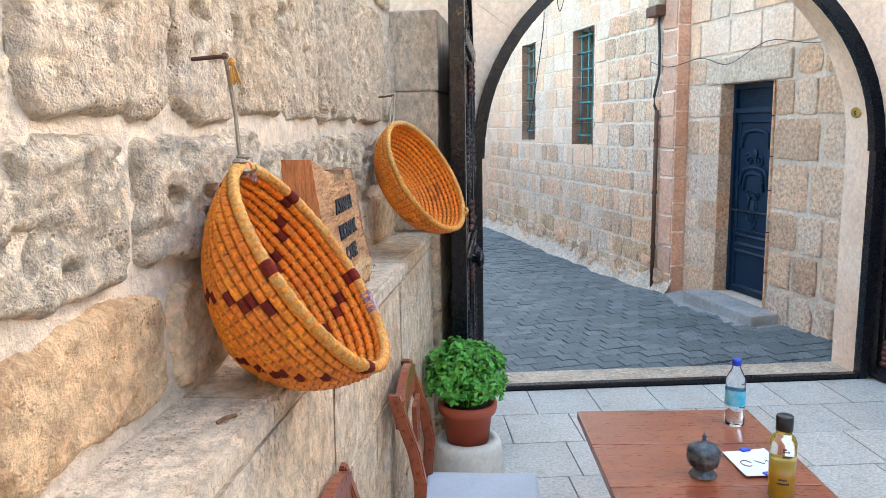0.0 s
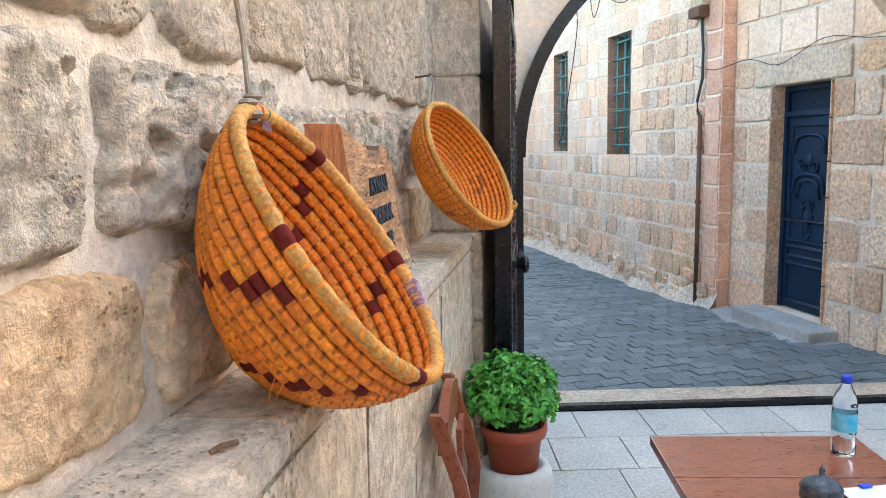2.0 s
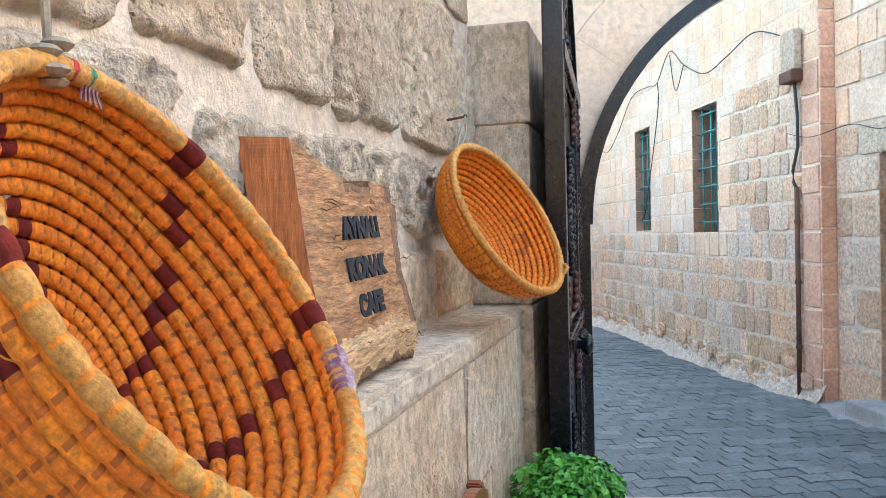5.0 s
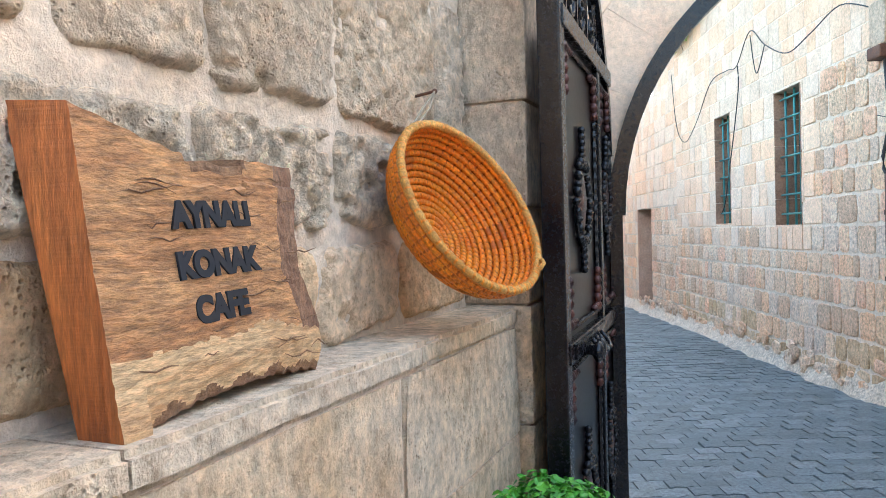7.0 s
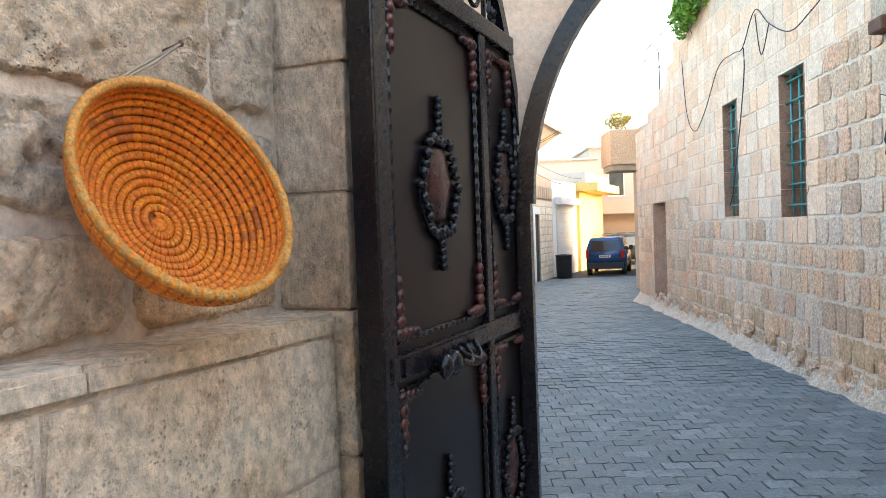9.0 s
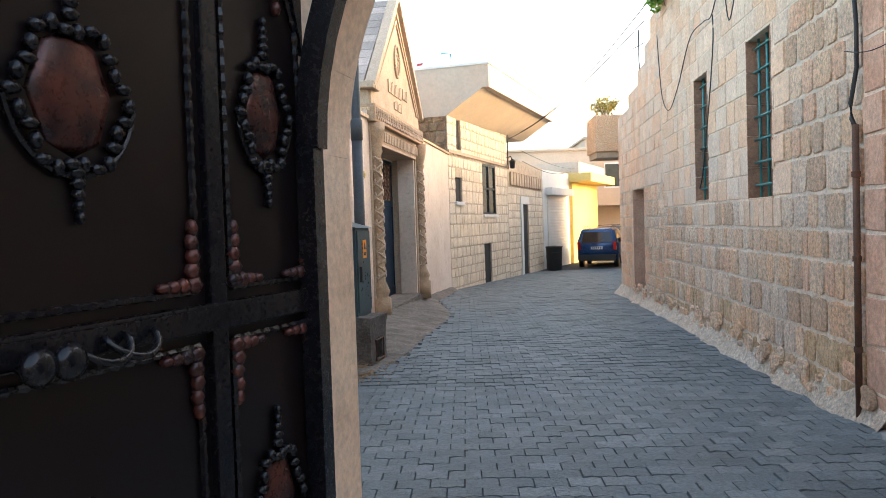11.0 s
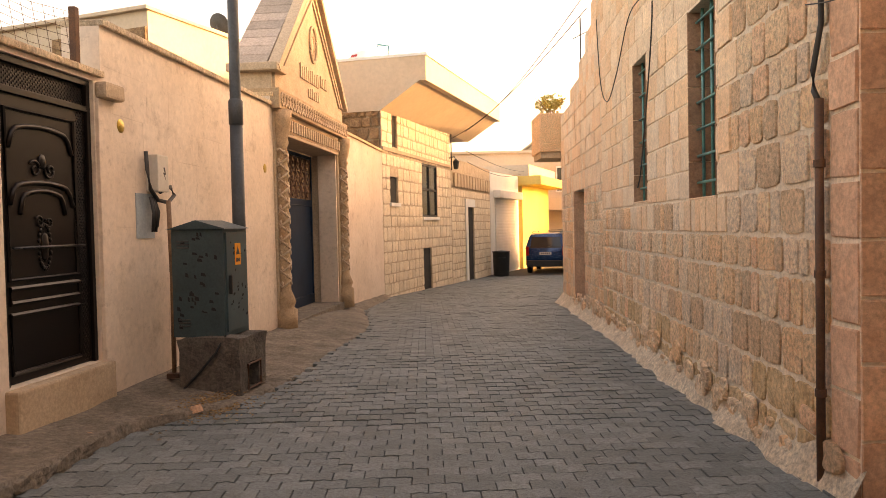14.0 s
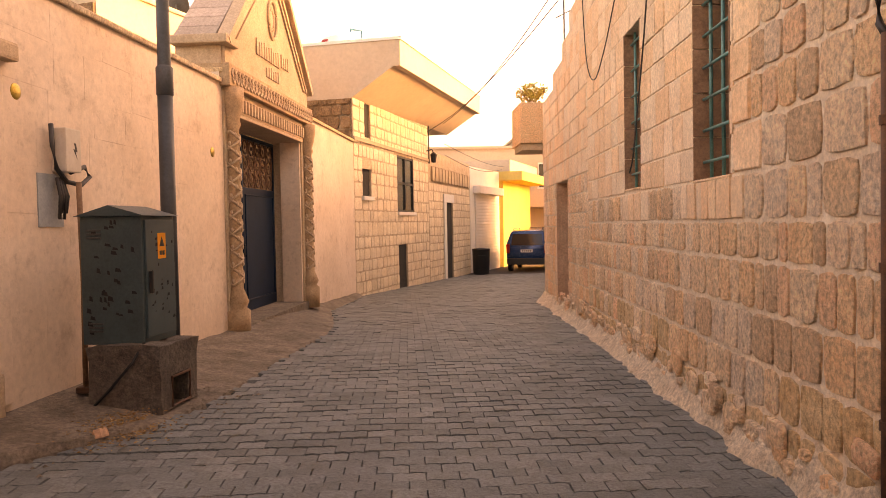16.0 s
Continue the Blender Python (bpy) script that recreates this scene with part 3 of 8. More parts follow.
M_BARK = surface("rough_bark", (0.36, 0.20, 0.10), (0.20, 0.10, 0.05), coarse=14, fine=60, bump=0.9, dist=0.012, dark=0.5, grain=0.4)
M_INK = surface("black_burnt_lettering", (0.012, 0.012, 0.016), (0.02, 0.02, 0.024), bump=0.1, dark=0, grain=0.3)
M_TERRA = surface("terracotta_plastic", (0.42, 0.085, 0.038), (0.36, 0.07, 0.03), coarse=5, fine=50, bump=0.08, dist=0.002, rough=0.5, dark=0.15, grain=0.1)
M_LEAF = surface("basil_leaf", (0.085, 0.31, 0.022), (0.045, 0.20, 0.015), (0.16, 0.44, 0.045), coarse=9, fine=60, bump=0.1, dist=0.002, rough=0.45, dark=0, grain=0.2)
M_SOIL = surface("dark_potting_soil", (0.03, 0.02, 0.014), (0.02, 0.014, 0.01), coarse=20, fine=90, bump=0.8, dark=0)
M_DRUM = surface("white_stone_drum", (0.66, 0.61, 0.52), (0.58, 0.52, 0.42), coarse=3, fine=40, bump=0.25, dist=0.005, dark=0.25, grain=0.12)
M_SEAT = surface("grey_seat_cover", (0.46, 0.49, 0.53), (0.40, 0.43, 0.47), coarse=4, fine=60, bump=0.1, dist=0.002, rough=0.5, dark=0.1, grain=0.08)
M_PET = glass("clear_bottle_plastic", (0.93, 0.97, 1.0), 0.03, 1.35)
M_GLASS = glass("clear_glass", (0.95, 0.97, 0.95), 0.01, 1.45)
M_OIL = surface("golden_oil", (0.62, 0.42, 0.01), (0.55, 0.35, 0.01), bump=0, dark=0, grain=0, rough=0.1)
M_BLUEPL = surface("blue_plastic", (0.02, 0.06, 0.52), (0.02, 0.05, 0.42), bump=0, dark=0, grain=0.05, rough=0.4)
M_LABEL = surface("turquoise_label", (0.05, 0.42, 0.62), (0.35, 0.62, 0.72), coarse=22, fine=60, bump=0, dark=0, grain=0.05, rough=0.4)
M_BLACKPL = surface("black_plastic", (0.015, 0.015, 0.016), (0.02, 0.02, 0.02), bump=0.05, dark=0, grain=0.1, rough=0.45)
M_PEWTER = surface("dark_chased_pewter", (0.16, 0.18, 0.20), (0.05, 0.06, 0.07), coarse=40, fine=150, bump=0.6, dist=0.004, metal=0.8, rough=0.35, dark=0.3, grain=0.3)
M_PAPER = surface("white_paper", (0.78, 0.78, 0.76), (0.72, 0.72, 0.70), bump=0.02, dark=0, grain=0.03, rough=0.7)
M_BRASS = surface("aged_brass", (0.55, 0.38, 0.10), (0.42, 0.28, 0.07), coarse=12, fine=60, bump=0.2, metal=0.8, rough=0.35, dark=0.3, grain=0.15)
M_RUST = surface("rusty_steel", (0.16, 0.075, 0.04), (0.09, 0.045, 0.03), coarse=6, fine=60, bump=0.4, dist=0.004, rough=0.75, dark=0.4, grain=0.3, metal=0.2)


# ---------- gate ----------
def strip(bm, outer, inner, y0, y1):
    """A flat band between two lines of (x, z), with thickness."""
    n = len(outer)
    rows = [[bm.verts.new((p[0], y, p[1])) for p in line] for line, y in ((outer, y0), (inner, y0), (outer, y1), (inner, y1))]
    a, b, c, d = rows
    for i in range(n - 1):
        bm.faces.new((a[i], a[i + 1], b[i + 1], b[i]))
        bm.faces.new((c[i + 1], c[i], d[i], d[i + 1]))
        bm.faces.new((a[i + 1], a[i], c[i], c[i + 1]))
        bm.faces.new((b[i], b[i + 1], d[i + 1], d[i]))
    bm.faces.new((a[0], b[0], d[0], c[0]))
    bm.faces.new((b[-1], a[-1], c[-1], d[-1]))
    return bm


def bead(bm, x, y, z, rx, ry, rz, seg=8):
    """A small rounded knob."""
    top, low = bm.verts.new((x, y, z + rz)), bm.verts.new((x, y, z - rz))
    rings = [[bm.verts.new((x + rx * math.cos(e) * math.cos(2 * math.pi * k / seg), y + ry * math.cos(e) * math.sin(2 * math.pi * k / seg), z + rz * math.sin(e))) for k in range(seg)] for e in (0.85, 0.0, -0.85)]
    for k in range(seg):
        q = (k + 1) % seg
        bm.faces.new((top, rings[0][k], rings[0][q]))
        bm.faces.new((low, rings[2][q], rings[2][k]))
        for a, b in ((0, 1), (1, 2)):
            bm.faces.new((rings[a][k], rings[b][k], rings[b][q], rings[a][q]))


def spiral(cx, cz, r0, turns, start, y, flip=1, n=26):
    out = []
    for i in range(n):
        f = i / (n - 1)
        a = start + flip * turns * 2 * math.pi * f
        r = r0 * (1 - 0.8 * f)
        out.append((cx + r * math.cos(a), y, cz + r * math.sin(a)))
    return out


def gate_leaf(m, s, label):
    """One leaf of the arched gate: x runs from the hinge to the free edge; s says which side is the face."""
    g = thing("gate_leaf", m, label, "gate", "leaves of the iron gate")
    Wd, R = 1.40, 1.385

    def top(u):
        return ASP + math.sqrt(max(0.0, R * R - (R - u) ** 2))
    outer = [(0.0, 0.29)] + [(R * (1 - math.cos(math.radians(a))), ASP + R * math.sin(math.radians(a))) for a in range(0, 91, 5)]
    inner = [(0.055, 0.29)] + [(R - (R - 0.055) * math.cos(math.radians(a)), ASP + (R - 0.055) * math.sin(math.radians(a))) for a in range(0, 91, 5)]
    part("arched_stile", strip(bmesh.new(), outer, inner, -0.025, 0.025), M_IRON, g)
    part("free_stile", box_bm(Wd - 0.085, Wd, -0.045, 0.03, 0.27, 3.2, bevel=0.006), M_IRON, g)
    part("middle_stile", box_bm(0.50, 0.56, -0.025, 0.03, 0.29, 2.47, bevel=0.005), M_IRON, g)
    for za, zb, ua in ((0.27, 0.34, 0.0), (1.335, 1.405, 0.03), (2.445, 2.515, 0.16)):
        part("rail", box_bm(ua, Wd - 0.04, -0.022, 0.036, za, zb, bevel=0.005), M_IRON, g)
    for ua, ub, za, zb in ((0.045, 0.505, 0.33, 1.34), (0.555, 1.33, 0.33, 1.34), (0.045, 0.505, 1.40, 2.45), (0.555, 1.33, 1.40, 2.45)):
        o = [(ua, za), (ub, za), (ub, zb), (ua, zb)]
        if ua < 0.1 and zb > 2:
            o = [(ua, za), (ub, za), (ub, zb), (0.19, zb), (0.10, 2.3), (0.06, 2.1)]
        part("panel", prism_bm(o, -0.006, 0.006), M_PANEL, g)
        # twisted moulding round the panel
        xa = ua + 0.045
        if ua < 0.1 and zb > 2:
            path = [(xa, za + 0.04), (ub - 0.04, za + 0.04), (ub - 0.04, zb - 0.04), (0.21, zb - 0.04), (0.115, 2.2)]
        else:
            path = [(xa, za + 0.04), (ub - 0.04, za + 0.04), (ub - 0.04, zb - 0.04), (xa, zb - 0.04)]
        bm = bmesh.new()
        for (x0, z0), (x1, z1) in zip(path, path[1:] + path[:1]):
            k = max(2, int(math.hypot(x1 - x0, z1 - z0) / 0.022))
            tube(bm, [(x0 + (x1 - x0) * i / k, s * 0.014, z0 + (z1 - z0) * i / k) for i in range(k + 1)], [0.011 if i % 2 else 0.0075 for i in range(k + 1)], 5)
        part("twisted_moulding", bm, M_IRON, g)
        # corner leaves
        for cx, cz, dx, dz in ((xa, za + 0.04, 1, 1), (ub - 0.04, za + 0.04, -1, 1), (ub - 0.04, zb - 0.04, -1, -1), (max(xa, 0.2 if (ua < 0.1 and zb > 2) else xa), zb - 0.04, 1, -1)):
            bm = bmesh.new()
            for q in range(5):
                bead(bm, cx + dx * (0.012 + 0.004 * (q % 2)), s * 0.016, cz + dz * (0.018 + 0.036 * q), 0.029 - 0.0036 * q, 0.02, 0.023)
            for q in range(1, 4):
                bead(bm, cx + dx * (0.014 + 0.034 * q), s * 0.016, cz + dz * 0.018, 0.022, 0.018, 0.025 - 0.004 * q)
            part("corner_leaf", bm, M_COPPER, g, "coppery cast corner leaf", smooth=True)
    # cartouches
    for cu, cz, hw in ((0.285, 1.93, 0.105), (0.95, 1.89, 0.135), (0.285, 0.80, 0.105), (0.95, 0.76, 0.135)):
        bm = bmesh.new()
        for i in range(26):
            a = 2 * math.pi * i / 26
            k = 1.0 + 0.09 * math.cos(6 * a)
            bead(bm, cu + hw * k * math.cos(a), s * 0.020, cz - 0.01 + 0.150 * k * math.sin(a), 0.016 if i % 2 else 0.024, 0.018, 0.020 if i % 2 else 0.014, 7)
        c = part("cartouche", bm, M_IRON, g, "cast iron cartouche", smooth=True)
        bm = bmesh.new()
        bead(bm, cu, s * 0.006, cz, hw * 0.80, 0.022, 0.135, 16)
        part("boss", bm, M_COPPER, c, "coppery oval boss", smooth=True)
        for d in (1, -1):
            bm = bmesh.new()
            for q in range(5):
                bead(bm, cu, s * 0.018, cz + d * (0.165 + 0.024 * q), 0.024 - 0.004 * q, 0.016, 0.016)
            part("finial", bm, M_IRON, c, smooth=True)
        bm = bmesh.new()
        tube(bm, [(cu + 1.22 * hw * math.cos(a), s * 0.016, cz + 0.01 + 0.185 * math.sin(a)) for a in [math.radians(x) for x in range(190, 351, 10)]], 0.007, 6)
        part("garland", bm, M_IRON, c)
    # latch
    bm = bmesh.new()
    box(bm, 0.60, 1.30, min(s * 0.03, s * 0.045), max(s * 0.03, s * 0.045), 1.345, 1.395)
    part("latch_plate", bm, M_IRON, g)
    for cu in (1.12, 1.05):
        part("knob", lathe_bm([(0.0, 0.0), (0.014, 0.0), (0.012, 0.03), (0.036, 0.045), (0.038, 0.058), (0.02, 0.07), (0.0, 0.072)], 16, Matrix.Translation((cu, s * 0.036, 1.345)) @ Matrix.Rotation(-s * math.pi / 2, 4, "X")), M_IRON, g, smooth=True)
    for cu in (0.86, 0.94):
        part("pull", tube_bm([(cu + 0.07 * math.cos(a), s * (0.05 + 0.045 * math.sin(a)), 1.375 - 0.05 * math.sin(a)) for a in [math.pi * i / 12 for i in range(13)]], 0.009, 7), M_IRON, g, smooth=True)
    # scrolls over the top rail
    for u in (0.42, 0.66, 0.90, 1.14):
        part("bar", box_bm(u - 0.008, u + 0.008, -0.008, 0.008, 2.51, top(u) - 0.03), M_IRON, g)
    for u, z, r, fl in ((0.54, 2.62, 0.085, 1), (0.78, 2.64, 0.10, -1), (1.02, 2.64, 0.10, 1), (1.24, 2.66, 0.10, -1), (0.80, 2.86, 0.09, 1), (1.04, 2.90, 0.10, -1), (1.24, 2.92, 0.09, 1), (1.12, 3.04, 0.05, 1), (0.32, 2.58, 0.05, -1)):
        bm = tube_bm(spiral(u, z, r, 1.6, math.pi / 2, 0.0, fl), 0.009, 6)
        bead(bm, u, 0, z, 0.022, 0.02, 0.022)
        part("scroll", bm, M_IRON, g, smooth=True)
    return g


gate_leaf(axes(1.625, 4.80, -0.365, -0.94), 1, "open black iron gate leaf with coppery cast ornaments")
gate_leaf(axes(4.315, 4.05, 0.12, -0.99), -1, "open black iron gate leaf beside the stone jamb")
gf = thing("iron_gateway", F_ARCH, "arched black steel frame of the iron gate", "gate")
arcp = [(AC - AR * math.cos(math.radians(a)), ASP + AR * math.sin(math.radians(a))) for a in range(0, 181, 5)]
arci = [(AC - (AR - 0.075) * math.cos(math.radians(a)), ASP + (AR - 0.075) * math.sin(math.radians(a))) for a in range(0, 181, 5)]
part("arch_bar", strip(bmesh.new(), arcp, arci, -0.045, 0.03), M_IRON, gf)
part("post", box_bm(0.0, 0.06, -0.045, 0.03, 0.24, ASP), M_IRON, gf)
part("post", box_bm(2 * AR - 0.06, 2 * AR, -0.045, 0.03, 0.24, ASP), M_IRON, gf)
part("bottom_rail", box_bm(0.06, 2 * AR - 0.06, -0.03, 0.03, 0.236, 0.285, bevel=0.005), M_IRON, gf)


# ---------- baskets ----------
def coil_basket(name, c, n, r, depth, coils, tube_r, marks, label, squeeze, rot, dye, pw=0.75):
    """A coiled bowl whose rim is an oval: squeeze is its two half widths, rot the turn of the longer one from upright."""
    z = Vector(n).normalized()
    u = (Vector((0, 0, 1)) - z * z.z).normalized()
    w = z.cross(u)
    ex, ey = u * math.cos(rot) + w * math.sin(rot), w * math.cos(rot) - u * math.sin(rot)
    turn = Matrix((ex, ey, z)).transposed().to_4x4()
    m = Matrix.Translation(c) @ turn @ Matrix.Diagonal((squeeze[0] / r, squeeze[1] / r, 1, 1))
    b = thing(name, m, label, "basket", "baskets on the cafe wall")
    seg = 260

    def coil(path, rr, verts, faces, idx, mark, closed):
        """A wrapped coil along (radius, height, angle, turn) steps."""
        base, n = len(verts), len(path)
        for i, (rad, h, a, turn) in enumerate(path):
            q = rr * (0.86 if i % 5 == 0 else (1.03 if i % 5 in (2, 3) else 0.99))
            for k in range(8):
                t = 2 * math.pi * k / 8
                verts.append(((rad + q * math.cos(t)) * math.cos(a), (rad + q * math.cos(t)) * math.sin(a), h + q * math.sin(t)))
        for i in range(n if closed else n - 1):
            j = (i + 1) % n
            for k in range(8):
                l = (k + 1) % 8
                faces.append((base + i * 8 + k, base + i * 8 + l, base + j * 8 + l, base + j * 8 + k))
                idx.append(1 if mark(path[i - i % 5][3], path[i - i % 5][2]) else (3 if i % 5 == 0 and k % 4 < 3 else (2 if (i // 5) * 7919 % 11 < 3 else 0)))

    verts, faces, idx = [], [], []
    # centres of the coils along the bowl's curve
    pts = []
    steps = 400
    curve = [(r * math.cos(a) ** pw, -depth * math.sin(a) ** 1.0) for a in [math.pi / 2 * i / steps for i in range(steps + 1)]]
    length = sum(math.dist(p, q) for p, q in zip(curve, curve[1:]))
    gap, run, nxt = length / coils, 0.0, 0.0
    for p, q in zip(curve, curve[1:]):
        if run >= nxt:
            pts.append(p)
            nxt += gap
        run += math.dist(p, q)
    path = []
    for i in range(0, len(pts) - 1):
        turns = seg if pts[i][0] > 0.08 else (130 if pts[i][0] > 0.03 else 65)
        for k in range(turns):
            f = k / turns
            path.append((max(tube_r * 0.8, pts[i][0] * (1 - f) + pts[i + 1][0] * f), pts[i][1] * (1 - f) + pts[i + 1][1] * f, 2 * math.pi * f, i))
    coil(path, gap * 0.50, verts, faces, idx, marks, False)
    raw("bowl", verts, faces, [M_STRAW, dye, M_STRAWPALE, M_STITCH], b, smooth=True, idx=idx)
    verts, faces, idx = [], [], []
    coil([(pts[0][0], pts[0][1], 2 * math.pi * k / seg, 0) for k in range(seg)], gap * 0.60, verts, faces, idx, marks, True)
    raw("rim", verts, faces, [M_RIM, dye, M_RIM, M_STRAWPALE], b, "paler wrapped straw rim", smooth=True, idx=idx)
    # dark orange sheet added under the coils as the shade in their gaps
    part("lining", lathe_bm([curve[q] for q in range(0, steps + 1, 10)], 40), M_COILGAP, b, "dark sheet painted as the shade between the coils", smooth=True)
    part("centre", lathe_bm([(0.0, -depth + 0.006), (0.012, -depth + 0.004), (0.024, -depth - 0.002), (0.0, -depth - 0.006)], 16), M_STRAW, b, smooth=True)
    return b, m


ARMS = [math.radians(d) for d in (22, 98, 152, 250, 305)]
PATCHES = [math.radians(d) for d in (78, 155, 250, 302)]


def marks_big(i, a):
    """A pinwheel of five stepped arms that turn inwards from the rim, and short dyed patches on the rim itself."""
    def off(t):
        return abs((a - t + math.pi) % (2 * math.pi) - math.pi)
    if i == 0:
        return min(off(t) for t in PATCHES) < 0.06
    return i < 12 and min(off(t - 0.075 * i) for t in ARMS) < 0.028 + 0.0032 * i


def marks_small(i, a):
    q = (a + 0.05 * i) % (2 * math.pi / 3)
    return (q < 0.13 and 3 < i < 7) or (i in (4, 6) and q < 0.5 and (a * 14) % 1.0 < 0.4)


B1C, B1N = (0.174, 1.545, 1.770), (0.745, -0.36, 0.558)
B2C, B2N = (0.821, 3.008, 1.85), (0.61, -0.653, 0.449)
b1, m1 = coil_basket("straw_basket", B1C, B1N, 0.236, 0.235, 18, 0.011, marks_big, "large orange coiled straw basket with a purple stepped star", (0.247, 0.180), 0.05, M_PURPLE)
b2, m2 = coil_basket("straw_basket", B2C, B2N, 0.236, 0.165, 17, 0.009, marks_small, "shallow orange coiled straw basket hung by a cord", (0.248, 0.196), 0.37, M_STITCH)


for bowl, mm in ((b1, m1), (b2, m2)):
    # the side that leans on the wall is pressed flat
    face = F_CAFE.inverted() @ mm
    for kid in bowl.children:
        co = [face @ v.co for v in kid.data.vertices]
        low, safe = min(p.y for p in co), 0.08
        if low < 0.005:
            back = face.inverted()
            for v, p in zip(kid.data.vertices, co):
                if p.y < safe:
                    p.y = 0.005 + (p.y - low) * (safe - 0.005) / (safe - low)
                    v.co = back @ p
t1, t2 = m1 @ Vector((0.236, 0, 0)), m2 @ Vector((0.236, 0, 0))
# lilac binding on the side of the large rim and its green and red knot
bm = bmesh.new()
for k in range(6):
    a = radians(228 + 2.2 * k)
    bead(bm, 0.236 * math.cos(a), 0.236 * math.sin(a), 0.0, 0.0135 + 0.002 * (k % 2), 0.0135, 0.0135 + 0.002 * (k % 3), 7)
part("thread_binding", bm, M_THREAD, b1, "lilac thread binding")
for mat, a0, lbl in ((M_REDYARN, 352, "red yarn"), (M_GREENYARN, 346, "green yarn")):
    bm = bmesh.new()
    for k in range(4):
        a = radians(a0 + 1.5 * k)
        bead(bm, 0.236 * math.cos(a), 0.236 * math.sin(a), 0.0, 0.0125, 0.0125, 0.0125, 7)
    part("yarn_wrap", bm, mat, b1, lbl)
bm = bmesh.new()
for k in range(5):
    a = radians(349 - 1.4 * k)
    tube(bm, [(0.232 * math.cos(a), 0.232 * math.sin(a), 0.008), (0.222 * math.cos(a), 0.222 * math.sin(a), -0.004), (0.214 * math.cos(a - 0.012 * k), 0.214 * math.sin(a - 0.012 * k), -0.012)], 0.0016, 4)
part("yarn_fringe", bm, M_THREAD, b1, "faded lilac yarn fringe")
# loose straws sticking out of the large bowl
rs = random.Random(77)
for k in range(16):
    a, q = rs.uniform(0.9, 3.6), rs.uniform(0.05, 0.9)
    p0 = Vector((0.236 * math.cos(q) ** 0.75 * math.cos(a), 0.236 * math.cos(q) ** 0.75 * math.sin(a), -0.235 * math.sin(q)))
    d = Vector((p0.x, p0.y, p0.z * 0.6)).normalized() * rs.uniform(0.012, 0.03) + Vector((rs.uniform(-0.02, 0.02), rs.uniform(-0.02, 0.02), rs.uniform(-0.02, 0.02)))
    part("loose_straw", tube_bm([p0, p0 + d * 0.6, p0 + d + Vector((0, 0, 0.004))], [0.0012, 0.001, 0.0006], 4), M_STRAWPALE, b1)
a = radians(203)
part("rim_loop", tube_bm([(0.236 * math.cos(a + q), 0.236 * math.sin(a + q), w) for q, w in ((-0.09, 0.0), (-0.07, 0.018), (0.0, 0.026), (0.07, 0.018), (0.09, 0.0))], 0.006, 7), M_RIM, b2, "pale straw loop on the rim", smooth=True)


def wall_point(s, d, z):
    return F_CAFE @ Vector((-s, d, z))


def nail(s, z, tilt=0.0):
    a, b = wall_point(s, -0.035, z), wall_point(s - 0.02, 0.07, z + tilt)
    t = thing("nail", Matrix.Translation(a), "bent rusty iron nail in the wall", "nail", "nails in the cafe wall")
    bm = tube_bm([(0, 0, 0), b - a], 0.0045, 6)
    bead(bm, *(b - a), 0.008, 0.008, 0.008, 6)
    part("shank", bm, M_RUST, t)
    return b


n1 = nail(-0.265, 2.19, 0.004)
n2 = nail(1.53, 2.175, 0.01)
cord1 = thing("hanging_cord", Matrix.Translation(n1), "grey jute cord with a straw tassel", "cord", "cords of the baskets")
mid = (n1 + t1) / 2
part("cord", tube_bm([(0, 0, 0), (mid - n1) + Vector((0.004, 0.003, 0)), t1 - n1], 0.0045, 6), M_CORD, cord1)
bm = bmesh.new()
rr = random.Random(5)
for k in range(34):
    a, q = rr.uniform(0, 6.28), rr.uniform(0.002, 0.013)
    tube(bm, [(0.012, -0.008, -0.010), (0.013 + 0.6 * q * math.cos(a), -0.008 + 0.6 * q * math.sin(a), -0.028), (0.015 + q * math.cos(a), -0.008 + q * math.sin(a), -0.050 + rr.uniform(-0.006, 0.006))], 0.0013, 4)
bead(bm, 0.012, -0.008, -0.012, 0.008, 0.008, 0.009)
part("tassel", bm, M_RIM, cord1, "pale straw tassel")
bm = bmesh.new()
for k in range(5):
    bead(bm, *((t1 - n1) + Vector((0.006 * math.sin(2 * k), 0.006 * math.cos(3 * k), -0.015 + 0.009 * k))), 0.016, 0.016, 0.007, 8)
part("knot", bm, M_CORD, cord1)
cord2 = thing("hanging_cord", Matrix.Translation(n2), "thin grey cord holding a small basket", "cord", "cords of the baskets")
part("cord", tube_bm([(0, 0, 0), (t2 - n2) * 0.5 + Vector((0.01, 0, 0)), t2 - n2], 0.003, 6), M_CORD, cord2)
part("cord", tube_bm([(0, 0, 0), (t2 - n2) * 0.5 + Vector((-0.008, 0, 0)), t2 - n2 + Vector((-0.012, 0, 0))], 0.003, 6), M_CORD, cord2)

# ---------- wooden sign ----------
sign = thing("wooden_sign", Matrix.Translation(wall_point(0.25, 0.0, 1.517)) @ F_CAFE.to_3x3().to_4x4(), "thick sawn log slab with burnt cafe lettering, leaning on the wall", "sign")


def slab_pt(s, d, z):
    return (-(s - 0.25), d, z - 1.517)


